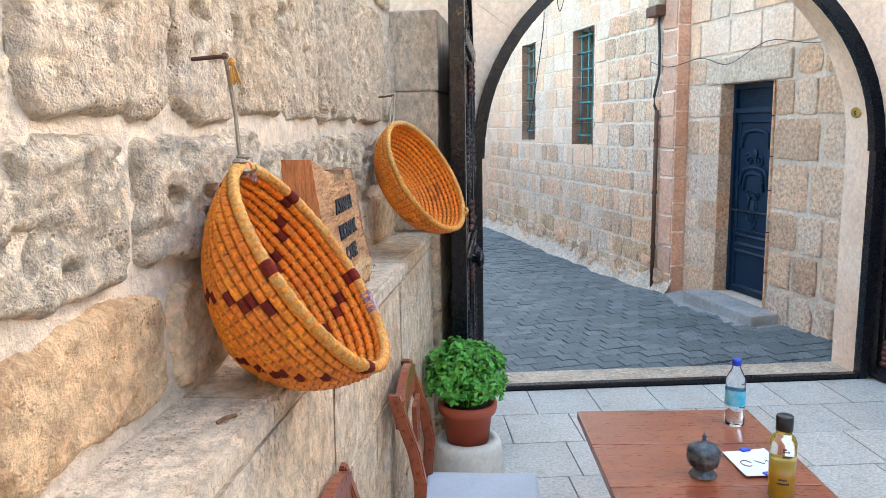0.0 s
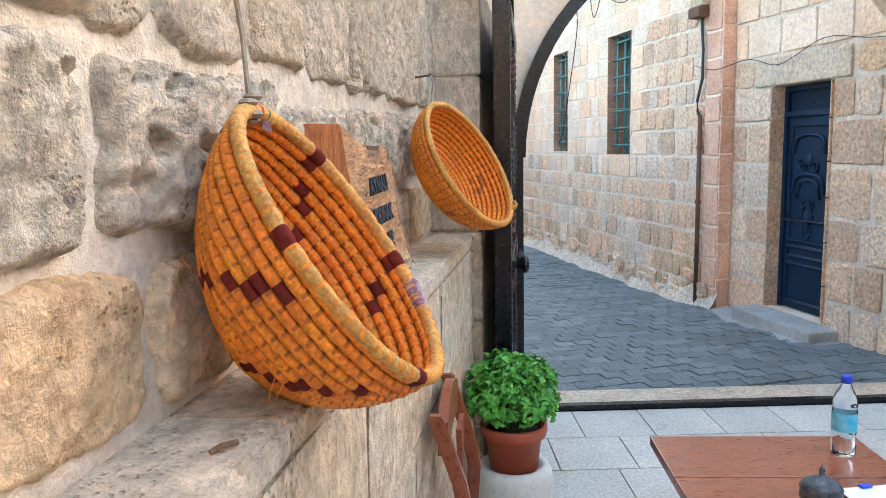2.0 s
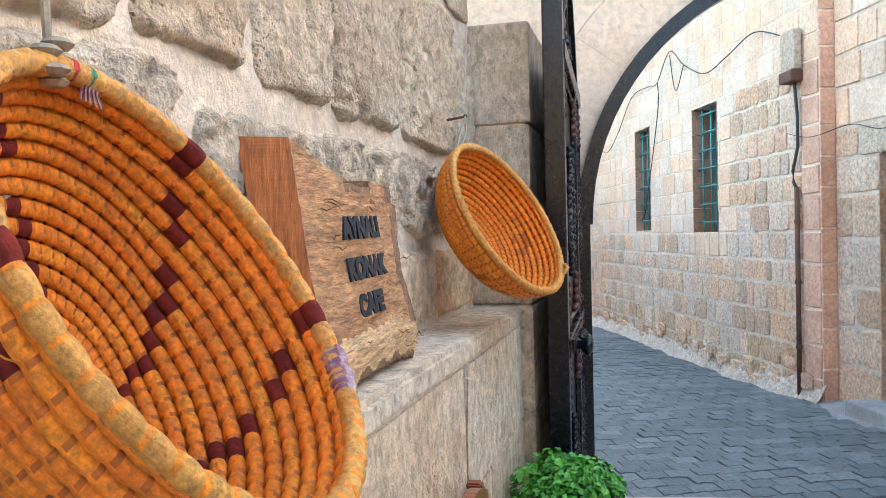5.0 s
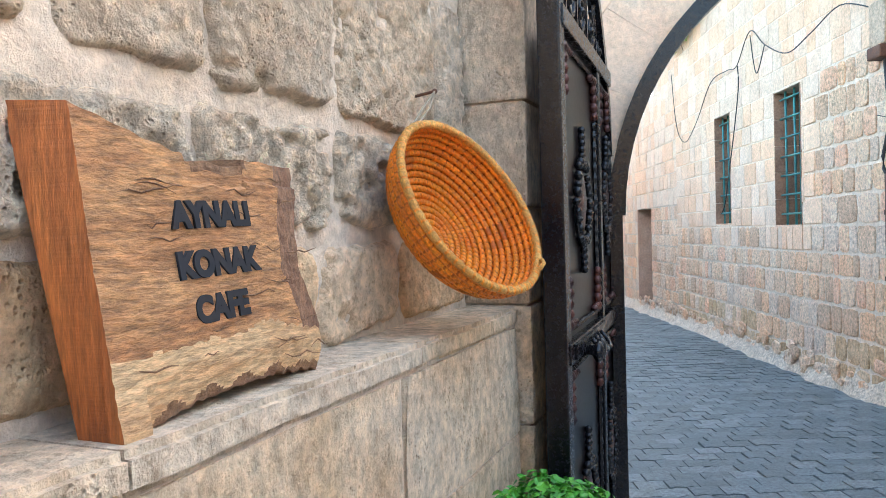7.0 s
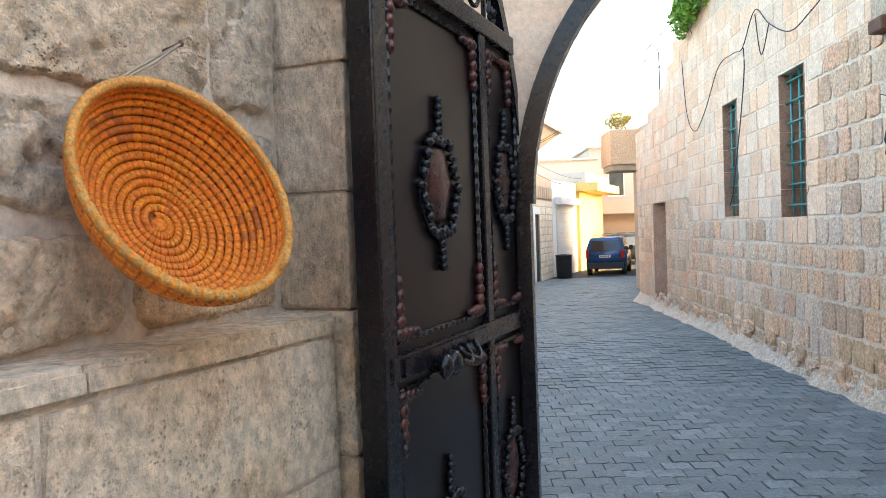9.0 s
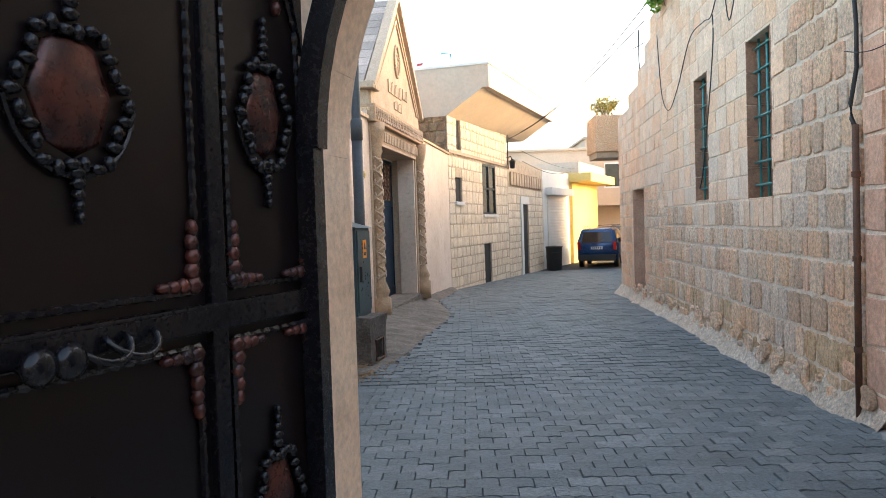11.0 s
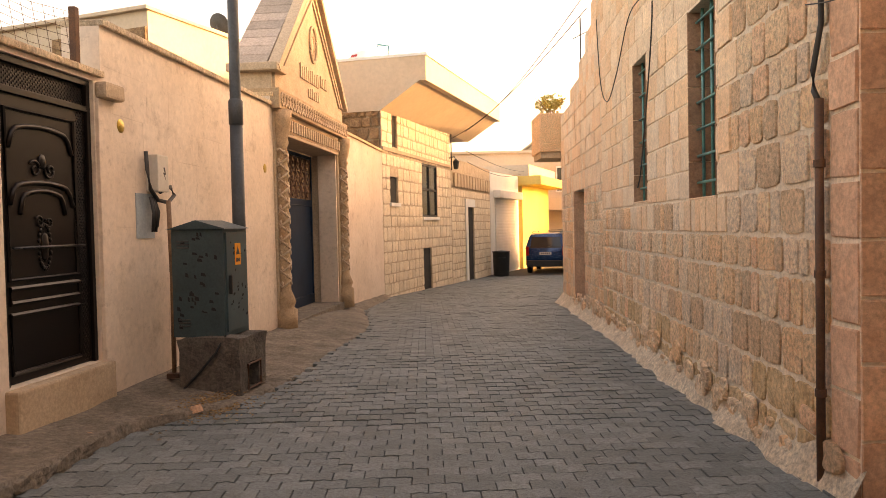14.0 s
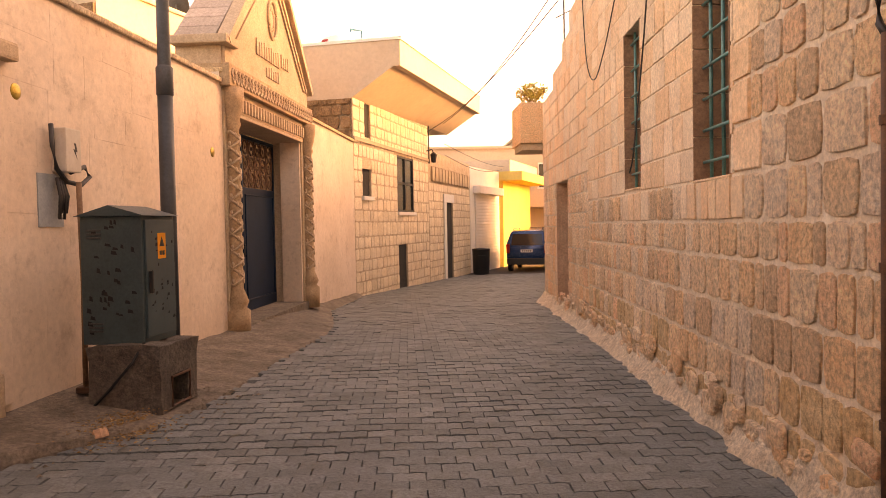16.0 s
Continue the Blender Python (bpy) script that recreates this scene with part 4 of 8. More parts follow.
NS, NZ = 110, 72
bm = bmesh.new()
front, back = [], []
for j in range(NZ + 1):
    fz = j / NZ
    rowf, rowb = [], []
    for i in range(NS + 1):
        fs = i / NS
        s0 = 0.246 - 0.008 * fz
        s1 = 0.752 + 0.02 * math.sin(7 * fz + 0.6) + 0.008 * noise.noise((fz * 9, 4, 0))
        s = s0 + (s1 - s0) * fs
        ztop = 1.967 - 0.050 * min(1.0, fs / 0.35) - (0.012 if 0.40 < fs < 0.68 else 0.0) + 0.007 * noise.noise((fs * 11, 0, 1))
        zbot = 1.521 + 0.022 * max(0.0, math.sin((fs - 0.12) * 3.5)) * (fs > 0.12) + 0.014 * abs(noise.noise((fs * 17, 2, 1))) * (fs > 0.05)
        z = zbot + (ztop - zbot) * fz
        d = 0.142 - 0.15 * (z - 1.525) + 0.003 * noise.noise((s * 7, z * 7, 0)) + 0.0022 * noise.noise((s * 9, (z + 0.03 * math.sin(9 * s)) * 75, 3)) + 0.0014 * noise.noise((s * 30, z * 120, 5)) - 0.004 * max(0.0, noise.noise((s * 6, z * 38, 8)) - 0.3) - (0.020 * (1 - fz / 0.16) if fz < 0.16 and fs > 0.1 else 0.0) - (0.012 if fs > 0.86 else 0.0) - (0.010 if fz > 0.9 and fs > 0.38 else 0.0)
        rowf.append(bm.verts.new(slab_pt(s, d, z)))
        db = 0.142 - 0.15 * (z - 1.525) - 0.078
        sb = s - 0.03 * fz * (1 - fs)
        rowb.append(bm.verts.new(slab_pt(sb, max(db, 0.004), z + 0.002)))
    front.append(rowf); back.append(rowb)
for j in range(NZ):
    for i in range(NS):
        bm.faces.new((front[j][i], front[j][i + 1], front[j + 1][i + 1], front[j + 1][i])).material_index = 2 if (j < 2 + 3 * noise.noise((i * 0.11, 0, 6)) and i > 10) or (j > NZ - 4 and 0.42 * NS < i < 0.7 * NS) else (3 if i >= 0.86 * NS + 3 * noise.noise((j * 0.1, 1, 2)) and j > 14 else (4 if j < 17 + 4 * noise.noise((i * 0.05, 3, 2)) else 0))
        bm.faces.new((back[j][i + 1], back[j][i], back[j + 1][i], back[j + 1][i + 1])).material_index = 0
    bm.faces.new((back[j][0], front[j][0], front[j + 1][0], back[j + 1][0])).material_index = 1
    bm.faces.new((front[j][NS], back[j][NS], back[j + 1][NS], front[j + 1][NS])).material_index = 2
for i in range(NS):
    bm.faces.new((back[0][i], back[0][i + 1], front[0][i + 1], front[0][i])).material_index = 2
    bm.faces.new((front[NZ][i], front[NZ][i + 1], back[NZ][i + 1], back[NZ][i])).material_index = 2
M_GREYWOOD = surface("brown_weathered_wood", (0.34, 0.19, 0.11), (0.24, 0.12, 0.065), coarse=6, fine=40, bump=0.9, dist=0.008, rough=0.8, dark=0.6, grain=0.45, stretch=(3, 3, 1))
M_PALEWOOD = surface("pale_sapwood", (0.74, 0.50, 0.26), (0.60, 0.35, 0.165), coarse=3, fine=26, bump=0.8, dist=0.008, rough=0.75, dark=0.4, grain=0.4, stretch=(1.2, 1.2, 5.0))
part("slab", bm, [M_SAWN, M_CUT, M_BARK, M_GREYWOOD, M_PALEWOOD], sign)
rr = random.Random(41)
for k in range(26):
    s, z = rr.uniform(0.28, 0.72), rr.uniform(1.56, 1.90)
    ln = rr.uniform(0.03, 0.13)
    pts = [slab_pt(s + ln * i / 5, 0.1425 - 0.15 * (z - 1.525), z + 0.014 * noise.noise((s * 9 + i * 0.5, z * 20, k))) for i in range(6)]
    part("crack", tube_bm(pts, [0.0006, 0.0012, 0.0015, 0.0015, 0.001, 0.0005], 4), M_BARK, sign)


def lettering(name, text, size, depth, material, parent, m, bold=0.0, label=""):
    cu = bpy.data.curves.new(name, "FONT")
    cu.body, cu.size, cu.extrude, cu.align_x, cu.align_y, cu.offset = text, size, depth, "CENTER", "CENTER", bold
    tmp = new(name + "_curve", cu)
    me = bpy.data.meshes.new_from_object(tmp.evaluated_get(bpy.context.evaluated_depsgraph_get()))
    bpy.data.objects.remove(tmp)
    bpy.data.curves.remove(cu)
    me.materials.clear()
    me.materials.append(material)
    ob = link_mesh(name, me, parent, m)
    if label:
        ob["label"] = label
    return ob


for text, s, z, sz in (("AYNALI", 0.490, 1.820, 0.054), ("KONAK", 0.490, 1.744, 0.054), ("CAFE", 0.481, 1.675, 0.054)):
    x, y, zz = slab_pt(s, 0.142 - 0.15 * (z - 1.525) + 0.0015, z)
    lettering("lettering", text, sz, 0.0022, M_INK, sign, Matrix.Translation((x, y, zz)) @ Matrix.Rotation(math.pi, 4, "Z") @ Matrix.Rotation(math.pi / 2 - math.atan(0.15), 4, "X") @ Matrix.Rotation(radians(1.5), 4, "Z"), 0.0032, "black burnt letters")

# ---------- plant on its drum ----------
drum = thing("stone_drum", Matrix.Translation((1.045, 3.19, 0.242)), "white round stone drum used as a plant stand", "plant stand")
part("drum", lathe_bm([(0.0, 0.0), (0.185, 0.0), (0.18, 0.05), (0.165, 0.30), (0.155, 0.35), (0.145, 0.368), (0.118, 0.372), (0.112, 0.355), (0.0, 0.355)], 40), M_DRUM, drum, smooth=True)
pot = thing("plant_pot", Matrix.Translation((1.045, 3.19, 0.600)), "terracotta plastic flower pot with a bushy green basil", "potted plant")
part("pot", lathe_bm([(0.0, 0.0), (0.098, 0.0), (0.115, 0.14), (0.132, 0.142), (0.138, 0.165), (0.138, 0.185), (0.128, 0.192), (0.120, 0.185), (0.112, 0.16), (0.0, 0.155)], 40), M_TERRA, pot, smooth=True)
part("soil", lathe_bm([(0.0, 0.166), (0.05, 0.17), (0.115, 0.163)], 24), M_SOIL, pot)
rr = random.Random(11)
verts, faces = [], []
for k in range(2600):
    a, cz = rr.uniform(0, 6.283), rr.uniform(-0.35, 1.0)
    rad = 1.0 - 0.5 * rr.random() ** 2.2
    lump = 1 + 0.14 * noise.noise((math.cos(a) * 2.2, math.sin(a) * 2.2, cz * 2.2 + 5)) * 2
    sxy = math.sqrt(max(0, 1 - cz * cz))
    p = Vector((0.185 * rad * lump * sxy * math.cos(a), 0.185 * rad * lump * sxy * math.sin(a), 0.30 + 0.17 * rad * lump * cz))
    if math.hypot(p.x, p.y) < 0.13 and p.z < 0.2:
        continue
    nrm = (p - Vector((0, 0, 0.22))).normalized() + Vector((rr.uniform(-0.7, 0.7), rr.uniform(-0.7, 0.7), rr.uniform(-0.2, 0.9)))
    q = nrm.to_track_quat("Z", "Y") @ Euler((rr.uniform(-0.5, 0.5), rr.uniform(-0.5, 0.5), rr.uniform(0, 6.28))).to_quaternion()
    L = rr.uniform(0.010, 0.019)
    base = len(verts)
    for x, y, z in ((0, -L, 0), (0.62 * L, -0.2 * L, 0.22 * L), (0.45 * L, 0.55 * L, 0.15 * L), (0, L, -0.05 * L), (-0.45 * L, 0.55 * L, 0.15 * L), (-0.62 * L, -0.2 * L, 0.22 * L), (0, 0, 0)):
        verts.append(tuple(p + q @ Vector((x, y, z))))
    for i in range(6):
        faces.append((base + 6, base + i, base + (i + 1) % 6))
raw("foliage", verts, faces, M_LEAF, pot, "small dense basil leaves", smooth=False)
bm = bmesh.new()
for k in range(22):
    a = rr.uniform(0, 6.28)
    tube(bm, [(0.03 * math.cos(a), 0.03 * math.sin(a), 0.165), (0.07 * math.cos(a), 0.07 * math.sin(a), 0.25), (0.12 * math.cos(a), 0.12 * math.sin(a), 0.33)], 0.003, 5)
part("stems", bm, M_LEAF, pot)


# ---------- chairs ----------
def chair(m, label):
    """x from the back to the front of the seat, y to its left; origin on the floor under the middle of the back edge."""
    c = thing("cafe_chair", m, label, "chair", "cafe chairs")
    part("seat", box_bm(0.0, 0.43, -0.21, 0.21, 0.41, 0.455, bevel=0.014), M_SEAT, c, "grey covered seat")
    part("seat_frame", box_bm(0.01, 0.42, -0.195, 0.195, 0.365, 0.41, bevel=0.006), M_WOODRED, c)
    for y in (-0.195, 0.195):
        bm = bmesh.new()
        prof = [(0.03, 0.0), (0.01, 0.25), (0.0, 0.45), (0.012, 0.6), (-0.01, 0.72), (-0.05, 0.84), (-0.075, 0.92)]
        for (xa, za), (xb, zb) in zip(prof, prof[1:]):
            w = 0.021
            v = [bm.verts.new(p) for p in ((xa - w, y - 0.018, za), (xa + w, y - 0.018, za), (xa + w, y + 0.018, za), (xa - w, y + 0.018, za), (xb - w, y - 0.018, zb), (xb + w, y - 0.018, zb), (xb + w, y + 0.018, zb), (xb - w, y + 0.018, zb))]
            for f in ((0, 1, 5, 4), (1, 2, 6, 5), (2, 3, 7, 6), (3, 0, 4, 7)):
                bm.faces.new([v[i] for i in f])
        bm.faces.new([v[i] for i in (4, 5, 6, 7)])
        bmesh.ops.remove_doubles(bm, verts=bm.verts[:], dist=0.0005)
        bmesh.ops.bevel(bm, geom=[e for e in bm.edges if e.calc_face_angle(0) > 1.0], offset=0.005, segments=2, affect="EDGES")
        part("back_leg", bm, M_WOODRED, c)
        part("front_leg", box_bm(0.38, 0.42, y - 0.02, y + 0.02, 0.0, 0.37, bevel=0.005), M_WOODRED, c)
    o = bmesh.new()
    up = [(-0.20 + 0.4 * i / 12, 0.90 + 0.05 * math.sin(math.pi * i / 12)) for i in range(13)]
    lo = [(-0.20 + 0.4 * i / 12, 0.80 + 0.03 * math.sin(math.pi * i / 12)) for i in range(13)]
    strip(o, up, lo, -0.015, 0.015)
    bmesh.ops.transform(o, matrix=Matrix.Translation((-0.055, 0, 0)) @ Matrix.Rotation(math.pi / 2, 4, "Z"), verts=o.verts[:])
    part("crest_rail", o, M_WOODRED, c)
    o = bmesh.new()
    strip(o, [(-0.07, 0.83), (-0.045, 0.7), (-0.06, 0.56), (-0.05, 0.46)], [(0.07, 0.83), (0.045, 0.7), (0.06, 0.56), (0.05, 0.46)], -0.008, 0.008)
    bmesh.ops.transform(o, matrix=Matrix.Translation((-0.02, 0, 0)) @ Matrix.Rotation(math.pi / 2, 4, "Z"), verts=o.verts[:])
    part("splat", o, M_WOODRED, c)
    for z, x in ((0.18, 0.4), (0.2, 0.02)):
        part("stretcher", box_bm(x - 0.01, x + 0.01, -0.185, 0.185, z, z + 0.03, bevel=0.004), M_WOODRED, c)
    return c


chair(axes(0.655, 2.535, 0.94, -0.34, 0.242), "red-brown wooden cafe chair with a grey seat")
chair(axes(0.265, 1.70, 0.94, -0.34, 0.242), "red-brown wooden cafe chair beside the low wall")

# ---------- table and what stands on it ----------
T = axes(1.225, 2.43, 0.955, -0.297)     # far left corner of the top; x along its far edge, y away
table = thing("cafe_table", move(T, 0, 0, 0.242), "worn red-brown varnished wooden cafe table", "table")
for k in range(3):
    part("top_board", box_bm(0.0, 0.63, -0.30 * (k + 1) + 0.0015, -0.30 * k - 0.0015, 0.725, 0.755, bevel=0.004), M_WOODRED, table)
for x in (0.22, 0.41):
    for y in (-0.25, -0.55):
        part("leg", box_bm(x - 0.025, x + 0.025, y - 0.025, y + 0.025, 0.0, 0.70, bevel=0.005), M_WOODRED, table)
part("apron", box_bm(0.17, 0.46, -0.72, -0.18, 0.685, 0.7245), M_WOODRED, table)
M_WORN = surface("bare_scuffed_wood", (0.42, 0.22, 0.12), (0.3, 0.13, 0.07), coarse=40, fine=120, bump=0.1, dark=0, grain=0.3, coords="object")
rr = random.Random(3)
bm = bmesh.new()
for k in range(46):
    if k < 26:
        x, y = rr.uniform(0.0, 0.6), rr.choice((-0.022, -0.30, -0.60)) + rr.uniform(-0.004, 0.004)
        box(bm, x, x + rr.uniform(0.01, 0.06), y, y + rr.uniform(0.001, 0.004), 0.7552, 0.7557)
    else:
        y, x = rr.uniform(-0.85, -0.02), rr.choice((0.012, 0.616)) + rr.uniform(-0.004, 0.004)
        box(bm, x, x + rr.uniform(0.001, 0.004), y, y + rr.uniform(0.01, 0.05), 0.7552, 0.7557)
part("scuffs", bm, M_WORN, table, "bare scuffed wood along the edges")
TZ = 0.242 + 0.7555


def on_table(x, y):
    return Matrix.Translation((x, y, TZ))


bottle = thing("water_bottle", on_table(1.69, 2.14), "clear plastic water bottle with a blue cap", "bottle")
part("bottle", lathe_bm([(0.0, 0.004), (0.028, 0.0), (0.034, 0.006), (0.034, 0.05), (0.032, 0.06), (0.034, 0.07), (0.034, 0.135), (0.032, 0.142), (0.034, 0.15), (0.030, 0.175), (0.016, 0.205), (0.013, 0.215), (0.013, 0.225)], 32), M_PET, bottle, smooth=True)
part("label_band", lathe_bm([(0.0347, 0.075), (0.0349, 0.076), (0.0349, 0.128), (0.0347, 0.129)], 32), M_LABEL, bottle, "white and turquoise paper label", smooth=True)
part("cap", lathe_bm([(0.0, 0.238), (0.014, 0.238), (0.0155, 0.236), (0.0155, 0.216), (0.0135, 0.215)], 24), M_BLUEPL, bottle, "blue screw cap", smooth=True)
bowl = thing("sugar_bowl", on_table(1.35, 1.84), "dark chased metal sugar bowl with a pointed lid", "sugar bowl")
part("bowl", lathe_bm([(0.0, 0.006), (0.036, 0.006), (0.038, 0.0), (0.042, 0.002), (0.030, 0.016), (0.028, 0.022), (0.044, 0.036), (0.050, 0.055), (0.048, 0.072), (0.045, 0.074)], 12), M_PEWTER, bowl)
part("lid", lathe_bm([(0.049, 0.073), (0.050, 0.077), (0.040, 0.092), (0.022, 0.101), (0.008, 0.106), (0.005, 0.116), (0.008, 0.121), (0.004, 0.128), (0.0, 0.138)], 24), M_PEWTER, bowl, smooth=True)
oil = thing("oil_bottle", on_table(1.475, 1.655), "clear glass bottle of golden oil with a black cap", "bottle")
part("bottle", lathe_bm([(0.0, 0.003), (0.032, 0.0), (0.036, 0.006), (0.036, 0.165), (0.030, 0.18), (0.021, 0.188), (0.021, 0.20)], 32), M_GLASS, oil, smooth=True)
part("oil", lathe_bm([(0.0, 0.006), (0.0335, 0.007), (0.0335, 0.115), (0.0, 0.1155)], 32), M_OIL, oil, "golden yellow oil", smooth=True)
part("cap", lathe_bm([(0.0, 0.242), (0.021, 0.242), (0.023, 0.239), (0.023, 0.200), (0.020, 0.199)], 24), M_BLACKPL, oil, "black screw cap", smooth=True)
bm = bmesh.new()
for k, (z, a0, w) in enumerate(((0.05, -2.6, 0.9), (0.062, -2.5, 0.6), (0.13, -2.3, 0.7), (0.145, -2.3, 0.5), (0.152, -2.3, 0.3))):
    for i in range(6):
        aa, ab = a0 + w * i / 6, a0 + w * (i + 0.8) / 6
        v = [bm.verts.new((0.0368 * math.cos(a), 0.0368 * math.sin(a), zz)) for a, zz in ((aa, z), (ab, z), (ab, z + 0.005), (aa, z + 0.005))]
        bm.faces.new(v)
part("print", bm, M_INK, oil, "small black print")
paper = thing("paper_slip", Matrix.Translation((0, 0, TZ + 0.001)), "white paper slip held by blue clips", "paper")
bm = bmesh.new()
N = 8
g = [[bm.verts.new(tuple((Vector((1.50, 1.95, 0)) * (1 - i / N) + Vector((1.645, 1.93, 0)) * (i / N)) * (1 - j / N) + (Vector((1.455, 1.775, 0)) * (1 - i / N) + Vector((1.60, 1.745, 0)) * (i / N)) * (j / N) + Vector((0, 0, 0.002 + 0.006 * (abs(i / N - 0.5) ** 2) + 0.004 * (j / N) ** 2)))) for i in range(N + 1)] for j in range(N + 1)]
for j in range(N):
    for i in range(N):
        bm.faces.new((g[j][i], g[j][i + 1], g[j + 1][i + 1], g[j + 1][i]))
ex = bmesh.ops.extrude_face_region(bm, geom=bm.faces[:])
bmesh.ops.translate(bm, vec=(0, 0, -0.0008), verts=[v for v in ex["geom"] if isinstance(v, bmesh.types.BMVert)])
part("sheet", bm, M_PAPER, paper)
for x, y in ((1.575, 1.935), (1.53, 1.77)):
    part("clip", box_bm(x - 0.016, x + 0.016, y - 0.009, y + 0.009, 0.0035, 0.010, bevel=0.002), M_BLUEPL, paper, "blue clip")
bm = bmesh.new()
tube(bm, [(1.515 + 0.016 * math.cos(a), 1.85 + 0.02 * math.sin(a), 0.0058) for a in [6.28 * i / 20 for i in range(17)]], 0.0014, 4)
tube(bm, [(1.55, 1.86, 0.0055), (1.565, 1.83, 0.0052), (1.585, 1.85, 0.005), (1.60, 1.82, 0.005)], 0.0012, 4)
part("drawing", bm, M_INK, paper, "black printed drawing")
twig = thing("twig", Matrix.Translation(F_CAFE @ Vector((0.52, 0.11, 1.529))), "short dark twig lying on the ledge", "twig")
part("stick", tube_bm([(0, 0, 0), (0.015, 0.01, 0.004), (0.035, 0.022, 0.002)], 0.004, 6), M_BARK, twig)

# ---------- street materials ----------
M_TEAL = surface("teal_painted_iron", (0.06, 0.27, 0.25), (0.04, 0.18, 0.18), coarse=8, fine=50, bump=0.2, dist=0.002, rough=0.45, dark=0.3, grain=0.2)
M_PANE = surface("dusty_window_glass", (0.03, 0.05, 0.05), (0.05, 0.07, 0.07), coarse=2, fine=20, bump=0, dark=0, grain=0.1, rough=0.12)
M_NAVY = surface("navy_painted_steel", (0.009, 0.026, 0.055), (0.006, 0.018, 0.038), coarse=3, fine=40, bump=0.02, dist=0.001, rough=0.42, spec=0.16, dark=0, grain=0.1, rvar=0.03)
M_BROWNBLK = surface("black_brown_steel_door", (0.010, 0.006, 0.005), (0.007, 0.005, 0.005), coarse=3, fine=40, bump=0, rough=0.30, dark=0, grain=0, rvar=0.01, spec=0.22)
M_CABGREY = surface("teal_grey_cabinet_paint", (0.038, 0.078, 0.090), (0.028, 0.056, 0.066), coarse=3, fine=40, bump=0.12, dist=0.002, rough=0.45, dark=0.35, grain=0.18)
M_GALV = surface("painted_grey_steel", (0.055, 0.066, 0.072), (0.036, 0.042, 0.046), coarse=4, fine=40, bump=0.1, dist=0.002, rough=0.55, metal=0.1, dark=0.3, grain=0.25)
M_ORANGE = surface("orange_warning_sticker", (0.85, 0.32, 0.02), (0.8, 0.28, 0.02), bump=0, dark=0, grain=0.05, rough=0.5)
M_WHITEPL = surface("dirty_white_plastic", (0.62, 0.57, 0.5), (0.54, 0.48, 0.4), coarse=5, fine=40, bump=0.06, dark=0.2, grain=0.08, rough=0.5)
M_CABLE = surface("black_cable", (0.018, 0.017, 0.017), (0.025, 0.024, 0.024), bump=0, dark=0, grain=0.1, rough=0.6)
M_CARVED = surface("carved_limestone", (0.55, 0.42, 0.30), (0.46, 0.335, 0.23), coarse=2, fine=36, bump=0.5, dist=0.010, dark=0.35, grain=0.2)
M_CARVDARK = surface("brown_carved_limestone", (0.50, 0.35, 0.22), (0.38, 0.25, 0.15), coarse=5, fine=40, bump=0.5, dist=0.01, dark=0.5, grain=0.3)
M_ROOFST = surface("stone_roof_slab", (0.42, 0.34, 0.28), (0.34, 0.27, 0.22), (0.46, 0.36, 0.30), coarse=3, fine=26, bump=0.5, dist=0.01, rnd=0.2, dark=0.3)
M_WHITE = surface("white_paint", (0.78, 0.76, 0.72), (0.72, 0.70, 0.66), coarse=2, fine=20, bump=0.05, dark=0.1, grain=0.05, rough=0.5)
M_RED = surface("red_paint", (0.5, 0.03, 0.02), (0.45, 0.03, 0.02), bump=0, dark=0, grain=0, rough=0.4)
M_BLUEPIPE = surface("blue_pipe", (0.02, 0.22, 0.34), (0.02, 0.18, 0.28), bump=0, dark=0, grain=0.05, rough=0.4)
M_CARBLUE = surface("metallic_blue_car_paint", (0.008, 0.055, 0.17), (0.008, 0.05, 0.15), bump=0, dark=0, grain=0.03, rough=0.25, metal=0.3, coat=0.6)
M_CARGLASS = surface("tinted_car_glass", (0.012, 0.014, 0.018), (0.016, 0.018, 0.022), bump=0, dark=0, grain=0, rough=0.06)
M_TYRE = surface("tyre_rubber", (0.016, 0.016, 0.016), (0.02, 0.02, 0.02), bump=0.1, dark=0, grain=0.1, rough=0.8)
M_TAIL = surface("red_tail_lamp", (0.4, 0.01, 0.01), (0.3, 0.01, 0.01), bump=0, dark=0, grain=0, rough=0.15)
M_IVY = surface("ivy_leaf", (0.15, 0.34, 0.02), (0.08, 0.20, 0.015), (0.28, 0.42, 0.04), coarse=4, fine=40, bump=0.1, dark=0, grain=0.2, rough=0.5)
# bush leaves with the yellow of low sunlight put into their colour
M_BUSH = surface("sunlit_yellow_bush_leaf", (0.48, 0.38, 0.08), (0.34, 0.27, 0.055), (0.58, 0.44, 0.11), coarse=4, fine=40, bump=0.1, dark=0, grain=0.2, rough=0.5)


# brownish reveal stone, darkened further with the shade of the window recess
M_REVEAL = surface("brown_shaded_reveal_stone", (0.40, 0.225, 0.14), (0.28, 0.15, 0.09), coarse=4, fine=30, bump=0.6, dist=0.012, rnd=0.15, dark=0.5, grain=0.3)
M_DRYLEAF = surface("dry_tan_leaf", (0.42, 0.24, 0.10), (0.28, 0.15, 0.06), (0.52, 0.33, 0.15), coarse=9, fine=60, bump=0.1, dark=0, grain=0.25)


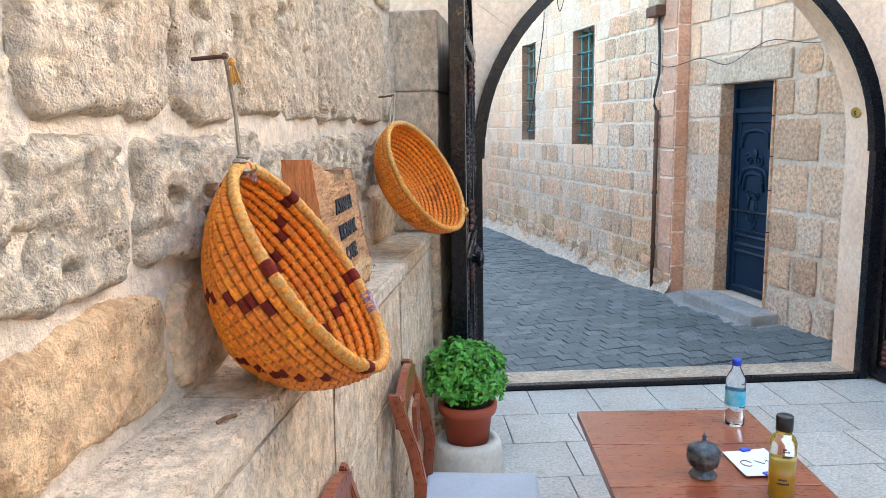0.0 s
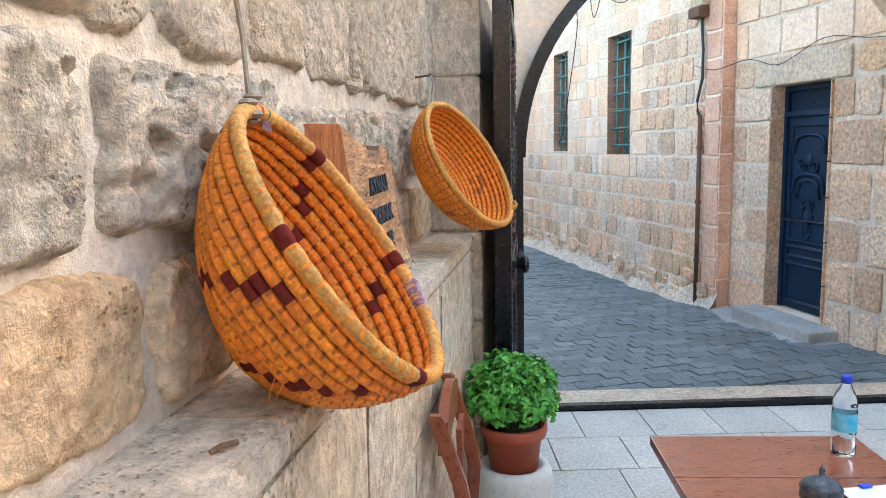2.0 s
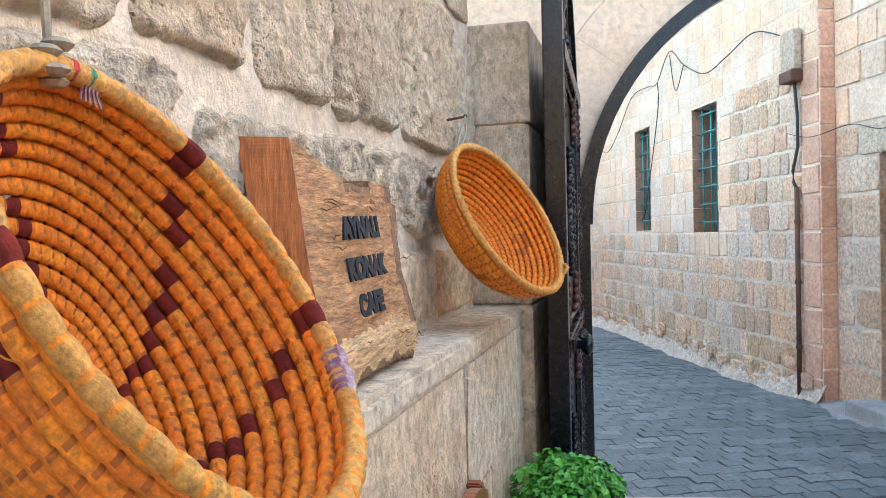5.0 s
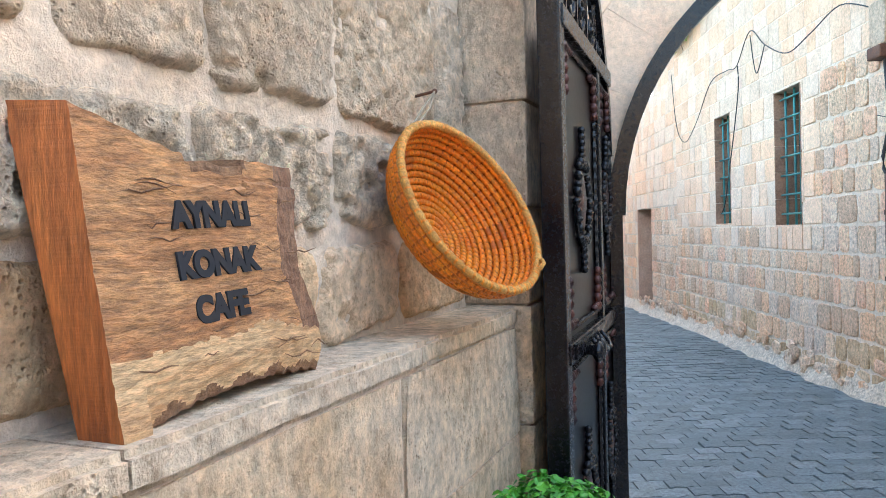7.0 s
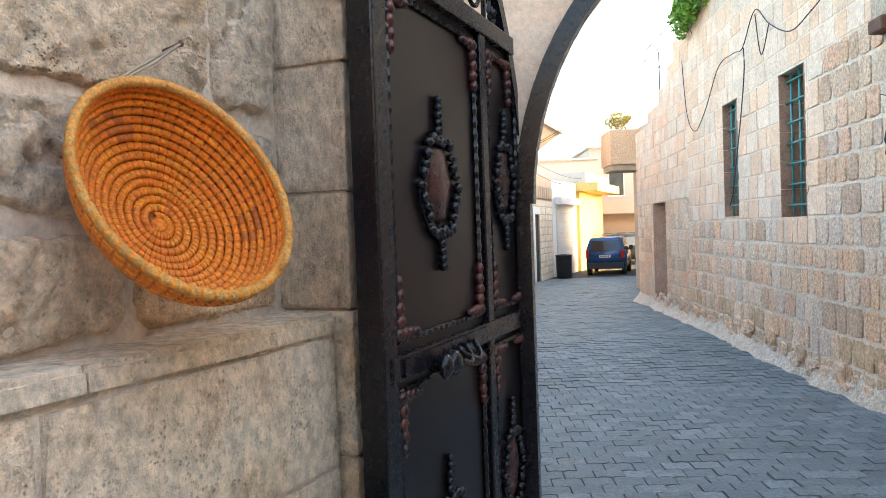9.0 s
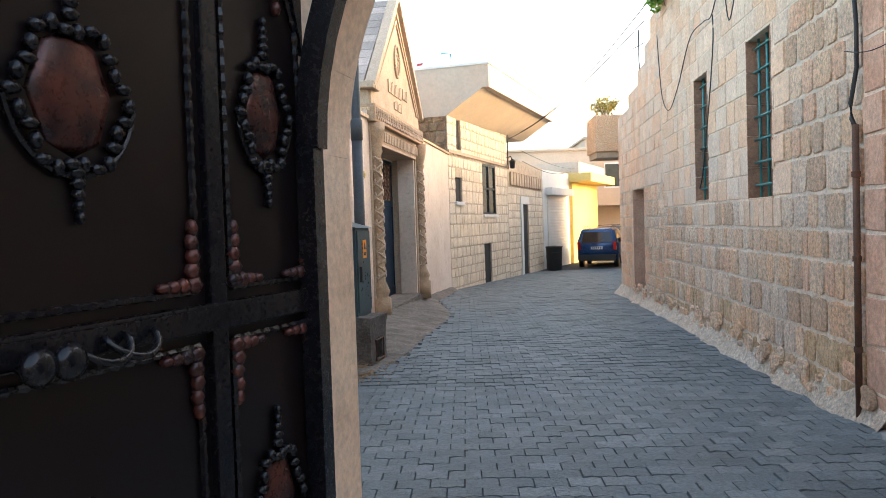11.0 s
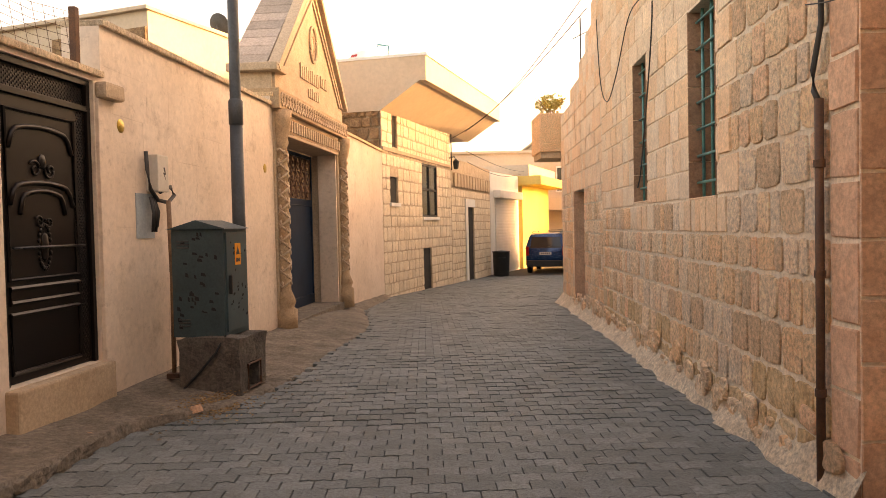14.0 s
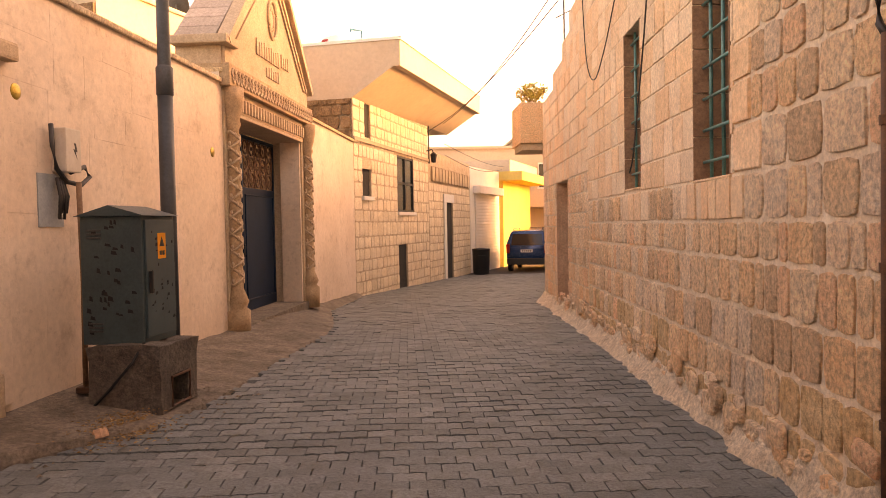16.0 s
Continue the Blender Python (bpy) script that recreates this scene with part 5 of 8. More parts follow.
# ---------- barred windows ----------
def barred_window(name, hole, nv_bars, nh_bars, label):
    u0, u1, z0, z1 = hole
    w = thing(name, move(F_RIGHT, (u0 + u1) / 2, 0, z0), label, "window", "barred street windows", "structure")
    hw, h = (u1 - u0) / 2, z1 - z0
    part("pane", box_bm(-hw, hw, -0.34, -0.33, 0, h), M_PANE, w)
    for x0, x1, za, zb in ((-hw, -hw + 0.05, 0, h), (hw - 0.05, hw, 0, h), (-0.02, 0.02, 0, h), (-hw, hw, 0, 0.05), (-hw, hw, h - 0.05, h), (-hw, hw, h * 0.62, h * 0.62 + 0.035)):
        part("window_frame", box_bm(x0, x1, -0.329, -0.295, za + 0.001, zb - 0.001), M_TEAL, w)
    for i in range(nv_bars):
        x = -hw + 2 * hw * (i + 0.5) / nv_bars
        part("bar", tube_bm([(x, -0.085, 0.0), (x, -0.085, h)], 0.014, 7), M_TEAL, w, smooth=True)
    for j in range(nh_bars):
        z = h * (j + 0.6) / nh_bars
        part("bar", tube_bm([(-hw, -0.068, z), (hw, -0.068, z)], 0.012, 7), M_TEAL, w, smooth=True)
    for x0, x1 in ((-hw - 0.002, -hw + 0.012), (hw - 0.012, hw + 0.002)):
        n = 5
        for k in range(n):
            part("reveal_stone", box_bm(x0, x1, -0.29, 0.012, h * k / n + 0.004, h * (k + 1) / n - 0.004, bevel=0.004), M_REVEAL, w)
    part("window_sill", box_bm(-hw - 0.002, hw + 0.002, -0.29, 0.015, -0.012, 0.006, bevel=0.004), M_ASHLAR, w)
    return w


barred_window("window_1", W1, 3, 6, "tall street window with teal iron bars")
barred_window("window_2", W2, 3, 7, "tall street window with teal iron bars beside the drainpipe")


# ---------- ornate steel doors ----------
def ornate_door(name, m, w, h, transom, body, relief, label, latch_side=1):
    """x across from the middle, face to +y, origin at the sill."""
    d = thing(name, m, label, "door", "", "structure")
    hw = w / 2
    for x0, x1, z0, z1 in ((-hw, -hw + 0.05, 0, h), (hw - 0.05, hw, 0, h), (-hw + 0.05, hw - 0.05, h - 0.05, h), (-hw + 0.05, hw - 0.05, h - transom - 0.05, h - transom)):
        part("door_frame", box_bm(x0, x1, -0.05, 0.03, z0, z1, bevel=0.004), body, d)
    if transom > 0.1:
        part("transom_panel", box_bm(-hw + 0.05, hw - 0.05, -0.03, -0.015, h - transom, h - 0.05), body, d)
        bm = bmesh.new()
        for i in range(26):
            for j in range(8):
                x, z = -hw + 0.06 + (w - 0.12) * (i + 0.5 * (j % 2)) / 26, h - transom + 0.02 + (transom - 0.09) * j / 7
                bead(bm, x, -0.014, z, 0.008, 0.006, 0.010, 5)
        part("studded_lattice", bm, relief, d)
    ht = h - transom - 0.05
    leaf = part("door_leaf", box_bm(-hw + 0.05, hw - 0.05, -0.04, 0.0, 0.005, ht, bevel=0.003), body, d)
    side = -latch_side
    # studded side strip
    bm = bmesh.new()
    xs = side * (hw - 0.12)
    for j in range(int(ht / 0.024)):
        for i in range(4):
            bead(bm, xs + (i - 1.5) * 0.022 + 0.011 * (j % 2), 0.001, 0.04 + j * 0.024, 0.008, 0.006, 0.010, 5)
    part("studded_strip", bm, relief, leaf)
    cx = -side * 0.055
    pw = hw - 0.20

    def arch_mould(zc, wd, hh, y=0.004, r=0.012):
        return [(cx - wd, y, zc - hh)] + [(cx + wd * math.cos(a) * (0.9 if abs(math.cos(a)) > 0.8 else 1), y, zc + hh * math.sin(a)) for a in [math.pi - math.pi * i / 14 for i in range(15)]] + [(cx + wd, y, zc - hh)]
    for zc, wd in ((ht * 0.86, pw), (ht * 0.66, pw), (ht * 0.63, pw * 0.72)):
        part("arched_moulding", tube_bm(arch_mould(zc, wd, 0.09), 0.021, 7), relief, leaf, smooth=True)
    for z0, z1 in ((0.08, ht * 0.24), (ht * 0.28, ht * 0.33), (ht * 0.36, ht * 0.95)):
        part("panel_moulding", tube_bm([(cx - pw - 0.03, 0.003, z0), (cx + pw + 0.03, 0.003, z0), (cx + pw + 0.03, 0.003, z1), (cx - pw - 0.03, 0.003, z1)], 0.020, 6, True), relief, leaf)
    bm = bmesh.new()
    for i in range(22):
        a = 2 * math.pi * i / 22
        bead(bm, cx + 0.075 * math.cos(a), 0.006, ht * 0.47 + 0.17 * math.sin(a), 0.015, 0.012, 0.018, 6)
    bead(bm, cx, 0.004, ht * 0.47, 0.05, 0.018, 0.12, 12)
    for k in (-1, 1):
        tube(bm, [(p[0], 0.008, p[2]) for p in spiral(cx + k * 0.09, ht * 0.75, 0.07, 1.3, 0.5, 0, k)], 0.010, 6)
        tube(bm, [(p[0], 0.008, p[2]) for p in spiral(cx + k * 0.06, ht * 0.56, 0.05, 1.3, 0.5, 0, k)], 0.008, 6)
    bead(bm, cx, 0.006, ht * 0.78, 0.05, 0.016, 0.06, 10)
    part("cartouche", bm, relief, leaf, smooth=True)
    part("door_handle", tube_bm([(latch_side * (hw - 0.10) * -side * side, 0.0, ht * 0.47), (latch_side * (hw - 0.10), 0.05, ht * 0.47), (latch_side * (hw - 0.2), 0.05, ht * 0.47)], 0.010, 7), M_PEWTER, leaf, "dull metal lever handle", smooth=True)
    return d


ornate_door("door_1", move(F_SOUTH, (SD[0] + SD[1]) / 2, -0.15, 0.275), SD[1] - SD[0] - 0.01, SD[3] - SD[2] - 0.01, 0.24, M_NAVY, M_NAVY, "closed navy blue embossed steel door in a deep stone recess", 1)
ornate_door("door_2", move(F_LEFT, (LD[0] + LD[1]) / 2, -0.06, 0.465), LD[1] - LD[0] - 0.01, LD[3] - LD[2] - 0.01, 0.22, M_BROWNBLK, M_BROWNBLK, "closed black embossed steel door in the plastered wall", 1)
M_APRON = surface("pale_grey_concrete", (0.36, 0.35, 0.33), (0.27, 0.26, 0.24), coarse=2.5, fine=26, bump=0.6, dist=0.01, dark=0.3, grain=0.2)
steps = structure("door_step", box_bm(-3.30, -2.10, -0.30, 0.30, 0.0, 0.265, bevel=0.02), M_APRON, "worn grey concrete door step", F_SOUTH, "step")
o = bmesh.new()
v = [o.verts.new(p) for p in ((-4.4, 0.0, 0.20), (-1.5, 0.0, 0.135), (-1.65, 0.60, 0.065), (-2.6, 0.75, 0.10), (-4.4, 0.62, 0.19), (-4.4, 0.0, -0.1), (-1.5, 0.0, -0.1), (-1.65, 0.60, -0.1), (-2.6, 0.75, -0.1), (-4.4, 0.62, -0.1))]
o.faces.new(v[:5])
for i in range(5):
    j = (i + 1) % 5
    o.faces.new((v[i], v[i + 5], v[j + 5], v[j]))
structure("door_apron", o, M_APRON, "sloping grey concrete apron at the wall's foot", F_SOUTH, "pavement")
structure("door_sill", box_bm(LD[0] - 0.05, LD[1] + 0.05, -0.3, 0.10, 0.05, 0.455, bevel=0.02), M_CARVED, "pale stone sill under the black door", F_LEFT, "step")
for u0, u1 in ((LD[0] - 0.24, LD[0] - 0.02),):
    structure("door_jamb", box_bm(u0, u1, -0.1, 0.03, 0.2, 2.72, bevel=0.008), M_PLASTER, "projecting plastered door jamb", F_LEFT, "jamb")
structure("bracket_stone", box_bm(LD[0] - 0.33, LD[0] - 0.02, 0.0, 0.11, 2.72, 2.86, bevel=0.025), M_CARVED, "moulded stone bracket beside the black door", F_LEFT, "bracket")

plate = thing("number_plate", F_ARCH @ Matrix.Translation((2 * AR - 0.0255, 0.27, 2.10)) @ Matrix.Rotation(-math.pi / 2 - 0.19, 4, "Y"), "oval brass house number plate on the jamb", "number plate", "brass number plates")
bm = lathe_bm([(0.0, 0.006), (0.045, 0.006), (0.052, 0.004), (0.055, 0.0), (0.0, 0.0)], 28)
bmesh.ops.transform(bm, matrix=Matrix.Diagonal((0.72, 1.15, 1, 1)), verts=bm.verts[:])
part("plate", bm, M_BRASS, plate)
lettering("number", "5", 0.045, 0.0006, M_INK, plate, Matrix.Translation((0, 0, 0.0068)) @ Matrix.Rotation(math.pi / 2, 4, "Z"), 0.001)
for y, z, nm in ((10.72, 2.53, "round brass plate on the plastered wall"), (14.52, 2.43, "small brass bell on the plastered wall")):
    pl = thing("number_plate", move(F_LEFT, lu(y), 0.0, z) @ Matrix.Rotation(-math.pi / 2, 4, "X"), nm, "number plate", "brass number plates")
    part("plate", lathe_bm([(0.0, 0.014), (0.04, 0.012), (0.06, 0.006), (0.065, 0.0), (0.0, 0.0)], 24), M_BRASS, pl, smooth=True)

# ---------- drainpipe, cables, junction box on the east wall ----------
pipe = thing("drainpipe", move(F_RIGHT, -1.22, 0.0, 0.0), "thin rusty brown steel pipe on the street wall", "pipe")
part("tube", tube_bm([(0, 0.055, 0.03), (0, 0.055, 2.2)], 0.024, 10), M_RUST, pipe, smooth=True)
for z in (0.6, 1.25, 1.85):
    part("clamp", lathe_bm([(0.026, -0.02), (0.031, -0.02), (0.031, 0.02), (0.026, 0.02)], 12, Matrix.Translation((0, 0.055, z))), M_RUST, pipe)
part("cable", tube_bm([(0, 0.055, 2.18), (0.05, 0.06, 2.25), (0.06, 0.06, 2.36), (-0.02, 0.05, 2.6), (-0.01, 0.045, 2.9), (0.03, 0.045, 3.2), (0.0, 0.04, 3.5)], 0.016, 8), M_CABLE, pipe, "black cable bend", smooth=True)
jbox = thing("junction_box", move(F_RIGHT, -1.17, 0.0, 3.36), "pale square junction box on the street wall", "junction box")
part("case", box_bm(-0.13, 0.13, 0.03, 0.11, 0.0, 0.40, bevel=0.012), M_CREAM, jbox)
part("bracket", box_bm(-0.12, 0.12, 0.0, 0.14, -0.12, -0.004, bevel=0.02), M_RUST, jbox)


def cable(pts, r=0.007, label="loose black cable strung along the wall", m=None):
    c = thing("wall_cable", m if m is not None else F_RIGHT.copy(), label, "cable", "cables on the street walls")
    fine = []
    P = [Vector(p) for p in pts]
    P = [P[0]] + P + [P[-1]]
    for i in range(1, len(P) - 2):
        for k in range(6):
            t = k / 6
            a, b, cc, d = P[i - 1], P[i], P[i + 1], P[i + 2]
            fine.append(0.5 * ((2 * b) + (cc - a) * t + (2 * a - 5 * b + 4 * cc - d) * t * t + (3 * b - a - 3 * cc + d) * t ** 3))
    fine.append(P[-1])
    part("cable", tube_bm(fine, r, 6), M_CABLE, c, smooth=True)
    return c


cable([(-1.0, 0.05, 3.75), (-0.4, 0.06, 3.95), (0.3, 0.05, 3.85), (0.9, 0.06, 3.78), (1.6, 0.05, 4.05), (2.1, 0.05, 4.35), (2.6, 0.06, 4.0), (3.0, 0.06, 4.02), (3.8, 0.05, 4.0), (4.6, 0.05, 3.5), (5.3, 0.05, 3.25), (5.8, 0.06, 3.6), (6.1, 0.06, 4.6)])
cable([(2.6, 0.05, 4.0), (2.55, 0.06, 3.7), (2.75, 0.05, 3.2), (3.05, 0.05, 2.5), (3.2, 0.06, 2.1), (3.4, 0.05, 1.95)], 0.008)
cable([(1.6, 0.05, 4.05), (1.9, 0.05, 3.75), (2.1, 0.05, 4.3)], 0.007)
cable([(-1.05, 0.05, 2.75), (-1.5, 0.06, 2.66), (-1.9, -0.08, 2.72), (-2.4, -0.08, 2.62), (-3.0, -0.09, 2.78), (-3.6, -0.09, 2.7), (-4.4, -0.08, 2.66)], 0.004)


# ---------- leaves ----------
def leaf_cloud(name, parent, centre, size, count, leaf, material, seed, label=""):
    r = random.Random(seed)
    V, F = [], []
    for _ in range(count):
        while True:
            p = Vector((r.uniform(-1, 1), r.uniform(-1, 1), r.uniform(-1, 1)))
            if p.length < 1 and p.length + 0.45 * noise.noise(p * 2.5 + Vector((seed, 0, 0))) < 0.85:
                break
        p = Vector((p.x * size[0], p.y * size[1], p.z * size[2])) + Vector(centre)
        q = Euler((r.uniform(-1.2, 1.2), r.uniform(-1.2, 1.2), r.uniform(0, 6.28))).to_quaternion()
        L = leaf * r.uniform(0.6, 1.3)
        b = len(V)
        for x, y, z in ((0, -L, 0), (0.6 * L, 0, 0.2 * L), (0, L, 0), (-0.6 * L, 0, 0.2 * L)):
            V.append(tuple(p + q @ Vector((x, y, z))))
        F += [(b, b + 1, b + 2), (b, b + 2, b + 3)]
    return raw(name, V, F, material, parent, label)


ivy = thing("ivy", move(F_RIGHT, 5.35, 0.0, 5.1), "green ivy hanging from the wall's corner", "ivy")
part("stem", tube_bm([(0, 0.03, 0.9), (0.05, 0.1, 0.4), (-0.1, 0.15, 0.0), (-0.3, 0.12, -0.3)], [0.03, 0.022, 0.016, 0.006], 6), M_BARK, ivy)
for k, (x, y, z, s) in enumerate(((0.35, 0.15, 0.1, 0.42), (-0.2, 0.18, 0.12, 0.4), (-0.7, 0.15, 0.25, 0.42), (0.1, 0.15, 0.45, 0.5), (-1.1, 0.12, 0.3, 0.35))):
    leaf_cloud("foliage", ivy, (x, y, z), (s, 0.22, s * 0.8), 420, 0.045, M_IVY, 20 + k)

# ---------- the plastered wall's fittings ----------
M_PALEPL = surface("pale_blue_grey_board", (0.36, 0.42, 0.45), (0.28, 0.33, 0.36), coarse=8, fine=60, bump=0.1, dark=0.3, grain=0.1, rough=0.6)
M_RUSTTAN = surface("tan_rusted_steel", (0.27, 0.16, 0.09), (0.17, 0.09, 0.05), coarse=8, fine=60, bump=0.4, dist=0.004, rough=0.75, dark=0.4, grain=0.3)
meter = thing("meter_box", move(F_LEFT, lu(11.25), 0.0, 1.95), "white electric meter box with cut cables", "meter box")
part("case", box_bm(-0.11, 0.11, 0.0, 0.13, 0.0, 0.36, bevel=0.012), M_WHITEPL, meter)
part("back_plate", box_bm(-0.02, 0.32, 0.0, 0.012, -0.45, -0.02), M_PALEPL, meter, "pale blue-grey back plate")
bm = bmesh.new()
tube(bm, [(0.18, 0.05, 0.38), (0.2, 0.07, 0.2), (0.17, 0.08, 0.02), (0.05, 0.09, -0.08), (-0.14, 0.10, -0.10), (-0.28, 0.10, -0.02), (-0.2, 0.1, 0.06), (-0.02, 0.08, 0.0)], 0.02, 8)
part("cable", bm, M_CABLE, meter, "black looped cable", smooth=True)
bm = bmesh.new()
for k in range(4):
    tube(bm, [(0.05 + 0.03 * k, 0.06, -0.05), (0.04 + 0.035 * k, 0.09, -0.2), (0.06 + 0.03 * k, 0.08, -0.34 - 0.05 * (k % 2))], 0.016, 6)
part("cut_cable", bm, M_CABLE, meter, smooth=True)
part("bolt_sign", prism_bm([(-0.03, 0.24), (0.0, 0.24), (-0.02, 0.19), (0.01, 0.19), (-0.045, 0.11), (-0.025, 0.17), (-0.05, 0.17)], 0.1315, 0.1325), M_BLACKPL, meter)

post = thing("rusty_post", Matrix.Translation((0.29, 11.10, 0.14)), "slender rusty steel post with a ring at its top", "post")
part("shaft", tube_bm([(0, 0, 0), (0.01, 0, 0.9), (-0.01, 0.02, 1.72)], 0.022, 9), M_RUSTTAN, post, smooth=True)
part("foot", box_bm(-0.06, 0.06, -0.05, 0.05, 0.0, 0.05, bevel=0.008), M_RUST, post)

pole = thing("lamp_pole", Matrix.Translation((0.80, 11.75, 0.08)), "tall grey galvanised steel street pole", "pole")
part("lower_shaft", lathe_bm([(0.0, 0.0), (0.070, 0.0), (0.066, 2.75), (0.0, 2.75)], 18), M_GALV, pole, smooth=True)
part("collar", lathe_bm([(0.067, 2.58), (0.075, 2.59), (0.075, 2.83), (0.060, 2.85)], 18), M_GALV, pole, smooth=True)
part("upper_shaft", lathe_bm([(0.058, 2.8), (0.052, 6.0), (0.0, 6.0)], 18), M_GALV, pole, smooth=True)

# cabinet on its plinth
CB = axes(1.02, 10.72, 0.18, 1.0)          # near street corner; x runs up the street, y to the wall
plinth = thing("concrete_plinth", move(CB, 0, 0, 0.03), "rough broken concrete plinth with a cable hole", "plinth")
bm = bmesh.new()
for x0, x1, y0, y1, z0, z1 in ((0.0, 0.16, 0.0, 0.60, 0.0, 0.53), (0.46, 0.62, 0.0, 0.60, 0.0, 0.53), (0.16, 0.46, 0.0, 0.60, 0.27, 0.53), (0.16, 0.46, 0.16, 0.60, 0.0, 0.27)):
    box(bm, x0, x1, y0, y1, z0, z1)
bmesh.ops.subdivide_edges(bm, edges=bm.edges[:], cuts=3, use_grid_fill=True)
bmesh.ops.remove_doubles(bm, verts=bm.verts[:], dist=0.001)
for v in bm.verts:
    q = noise.noise_vector(v.co * 7)
    v.co += q * (0.018 if v.co.z < 0.4 else 0.035)
part("block", bm, M_PLINTH, plinth)
part("hole_frame", tube_bm([(0.16, -0.01, 0.03), (0.46, -0.01, 0.03), (0.46, -0.01, 0.26), (0.16, -0.01, 0.26)], 0.012, 5, True), M_RUST, plinth)
part("cable", tube_bm([(-0.015, 0.55, 0.06), (-0.03, 0.4, 0.2), (-0.03, 0.22, 0.40), (0.06, 0.16, 0.55)], 0.012, 6), M_CABLE, plinth)
cab = thing("electric_cabinet", move(CB, 0.085, 0.17, 0.556), "dark grey dented steel electric cabinet with torn stickers", "cabinet")
cabinet_body = part("body", box_bm(0.0, 0.52, 0.0, 0.52, 0.0, 1.02, bevel=0.008), M_CABGREY, cab)
o = bmesh.new()
va = [o.verts.new(p) for p in ((-0.03, -0.035, 1.02), (-0.03, 0.555, 1.02), (-0.03, 0.26, 1.105))]
vb = [o.verts.new(p) for p in ((0.55, -0.035, 1.02), (0.55, 0.555, 1.02), (0.55, 0.26, 1.105))]
o.faces.new(va); o.faces.new(vb[::-1])
for i in range(3):
    j = (i + 1) % 3
    o.faces.new((va[i], vb[i], vb[j], va[j]))
part("roof", o, M_CABGREY, cab)
cdoor = part("door", box_bm(0.03, 0.49, -0.018, -0.001, 0.05, 0.985, bevel=0.004), M_CABGREY, cab)
part("handle", box_bm(0.06, 0.085, -0.05, -0.018, 0.40, 0.58, bevel=0.006), M_BLACKPL, cdoor, "black swing handle")
part("warning_sticker", box_bm(0.21, 0.34, -0.0205, -0.0185, 0.67, 0.88), M_ORANGE, cdoor, "orange warning sticker")
part("warning_triangle", prism_bm([(0.235, 0.77), (0.315, 0.77), (0.275, 0.85)], -0.0225, -0.0208), M_BLACKPL, cdoor)
for k in range(2):
    part("sticker_text", box_bm(0.235 + 0.045 * k, 0.27 + 0.045 * k, -0.0225, -0.0208, 0.70, 0.735), M_BLACKPL, cdoor)
for z in (0.84, 0.10):
    for k in range(3):
        part("louvre", box_bm(-0.012, -0.001, 0.34, 0.46, z + 0.03 * k, z + 0.03 * k + 0.014, bevel=0.003), M_GALV, cab)
rr = random.Random(17)
M_TORN = surface("torn_sticker_residue", (0.010, 0.011, 0.013), (0.028, 0.022, 0.02), coarse=30, fine=90, bump=0, dark=0, grain=0.3)
for k in range(34):
    y, z, w, h = rr.uniform(0.04, 0.46), rr.uniform(0.06, 0.95), rr.uniform(0.02, 0.055), rr.uniform(0.018, 0.05)
    part("torn_sticker", prism_bm([(y, z), (y + w, z + 0.2 * h), (y + 0.9 * w, z + h), (y + 0.2 * w, z + 0.8 * h)], -0.0015, 0.0015), M_TORN, cab, m=Matrix.Rotation(math.pi / 2, 4, "Z"))
for k in range(30):
    x, z, w, h = rr.uniform(0.05, 0.44), rr.uniform(0.08, 0.94), rr.uniform(0.012, 0.04), rr.uniform(0.01, 0.035)
    part("torn_sticker", prism_bm([(x, z), (x + w, z + 0.2 * h), (x + 0.9 * w, z + h), (x + 0.2 * w, z + 0.8 * h)], -0.0198, -0.0175), M_TORN, cdoor)

# fence wire and rusty post over the black door
fence = thing("wire_fence", move(F_LEFT, lu(10.25), -0.12, 2.955), "rusty fence post with sagging wire over the wall", "fence")
part("post", box_bm(-0.03, 0.03, -0.03, 0.03, 0.0, 0.52, bevel=0.004), M_RUST, fence)
for k in range(7):
    part("wire", tube_bm([(0.02, 0, 0.05 + 0.07 * k), (0.6, 0.02, 0.02 + 0.062 * k), (1.5, 0, 0.06 + 0.06 * k)], 0.0022, 5), M_RUST, fence)
for k in range(10):
    part("wire", tube_bm([(0.04 + 0.14 * k, 0, 0.02), (0.16 + 0.14 * k, 0.01, 0.44)], 0.0022, 5), M_RUST, fence)

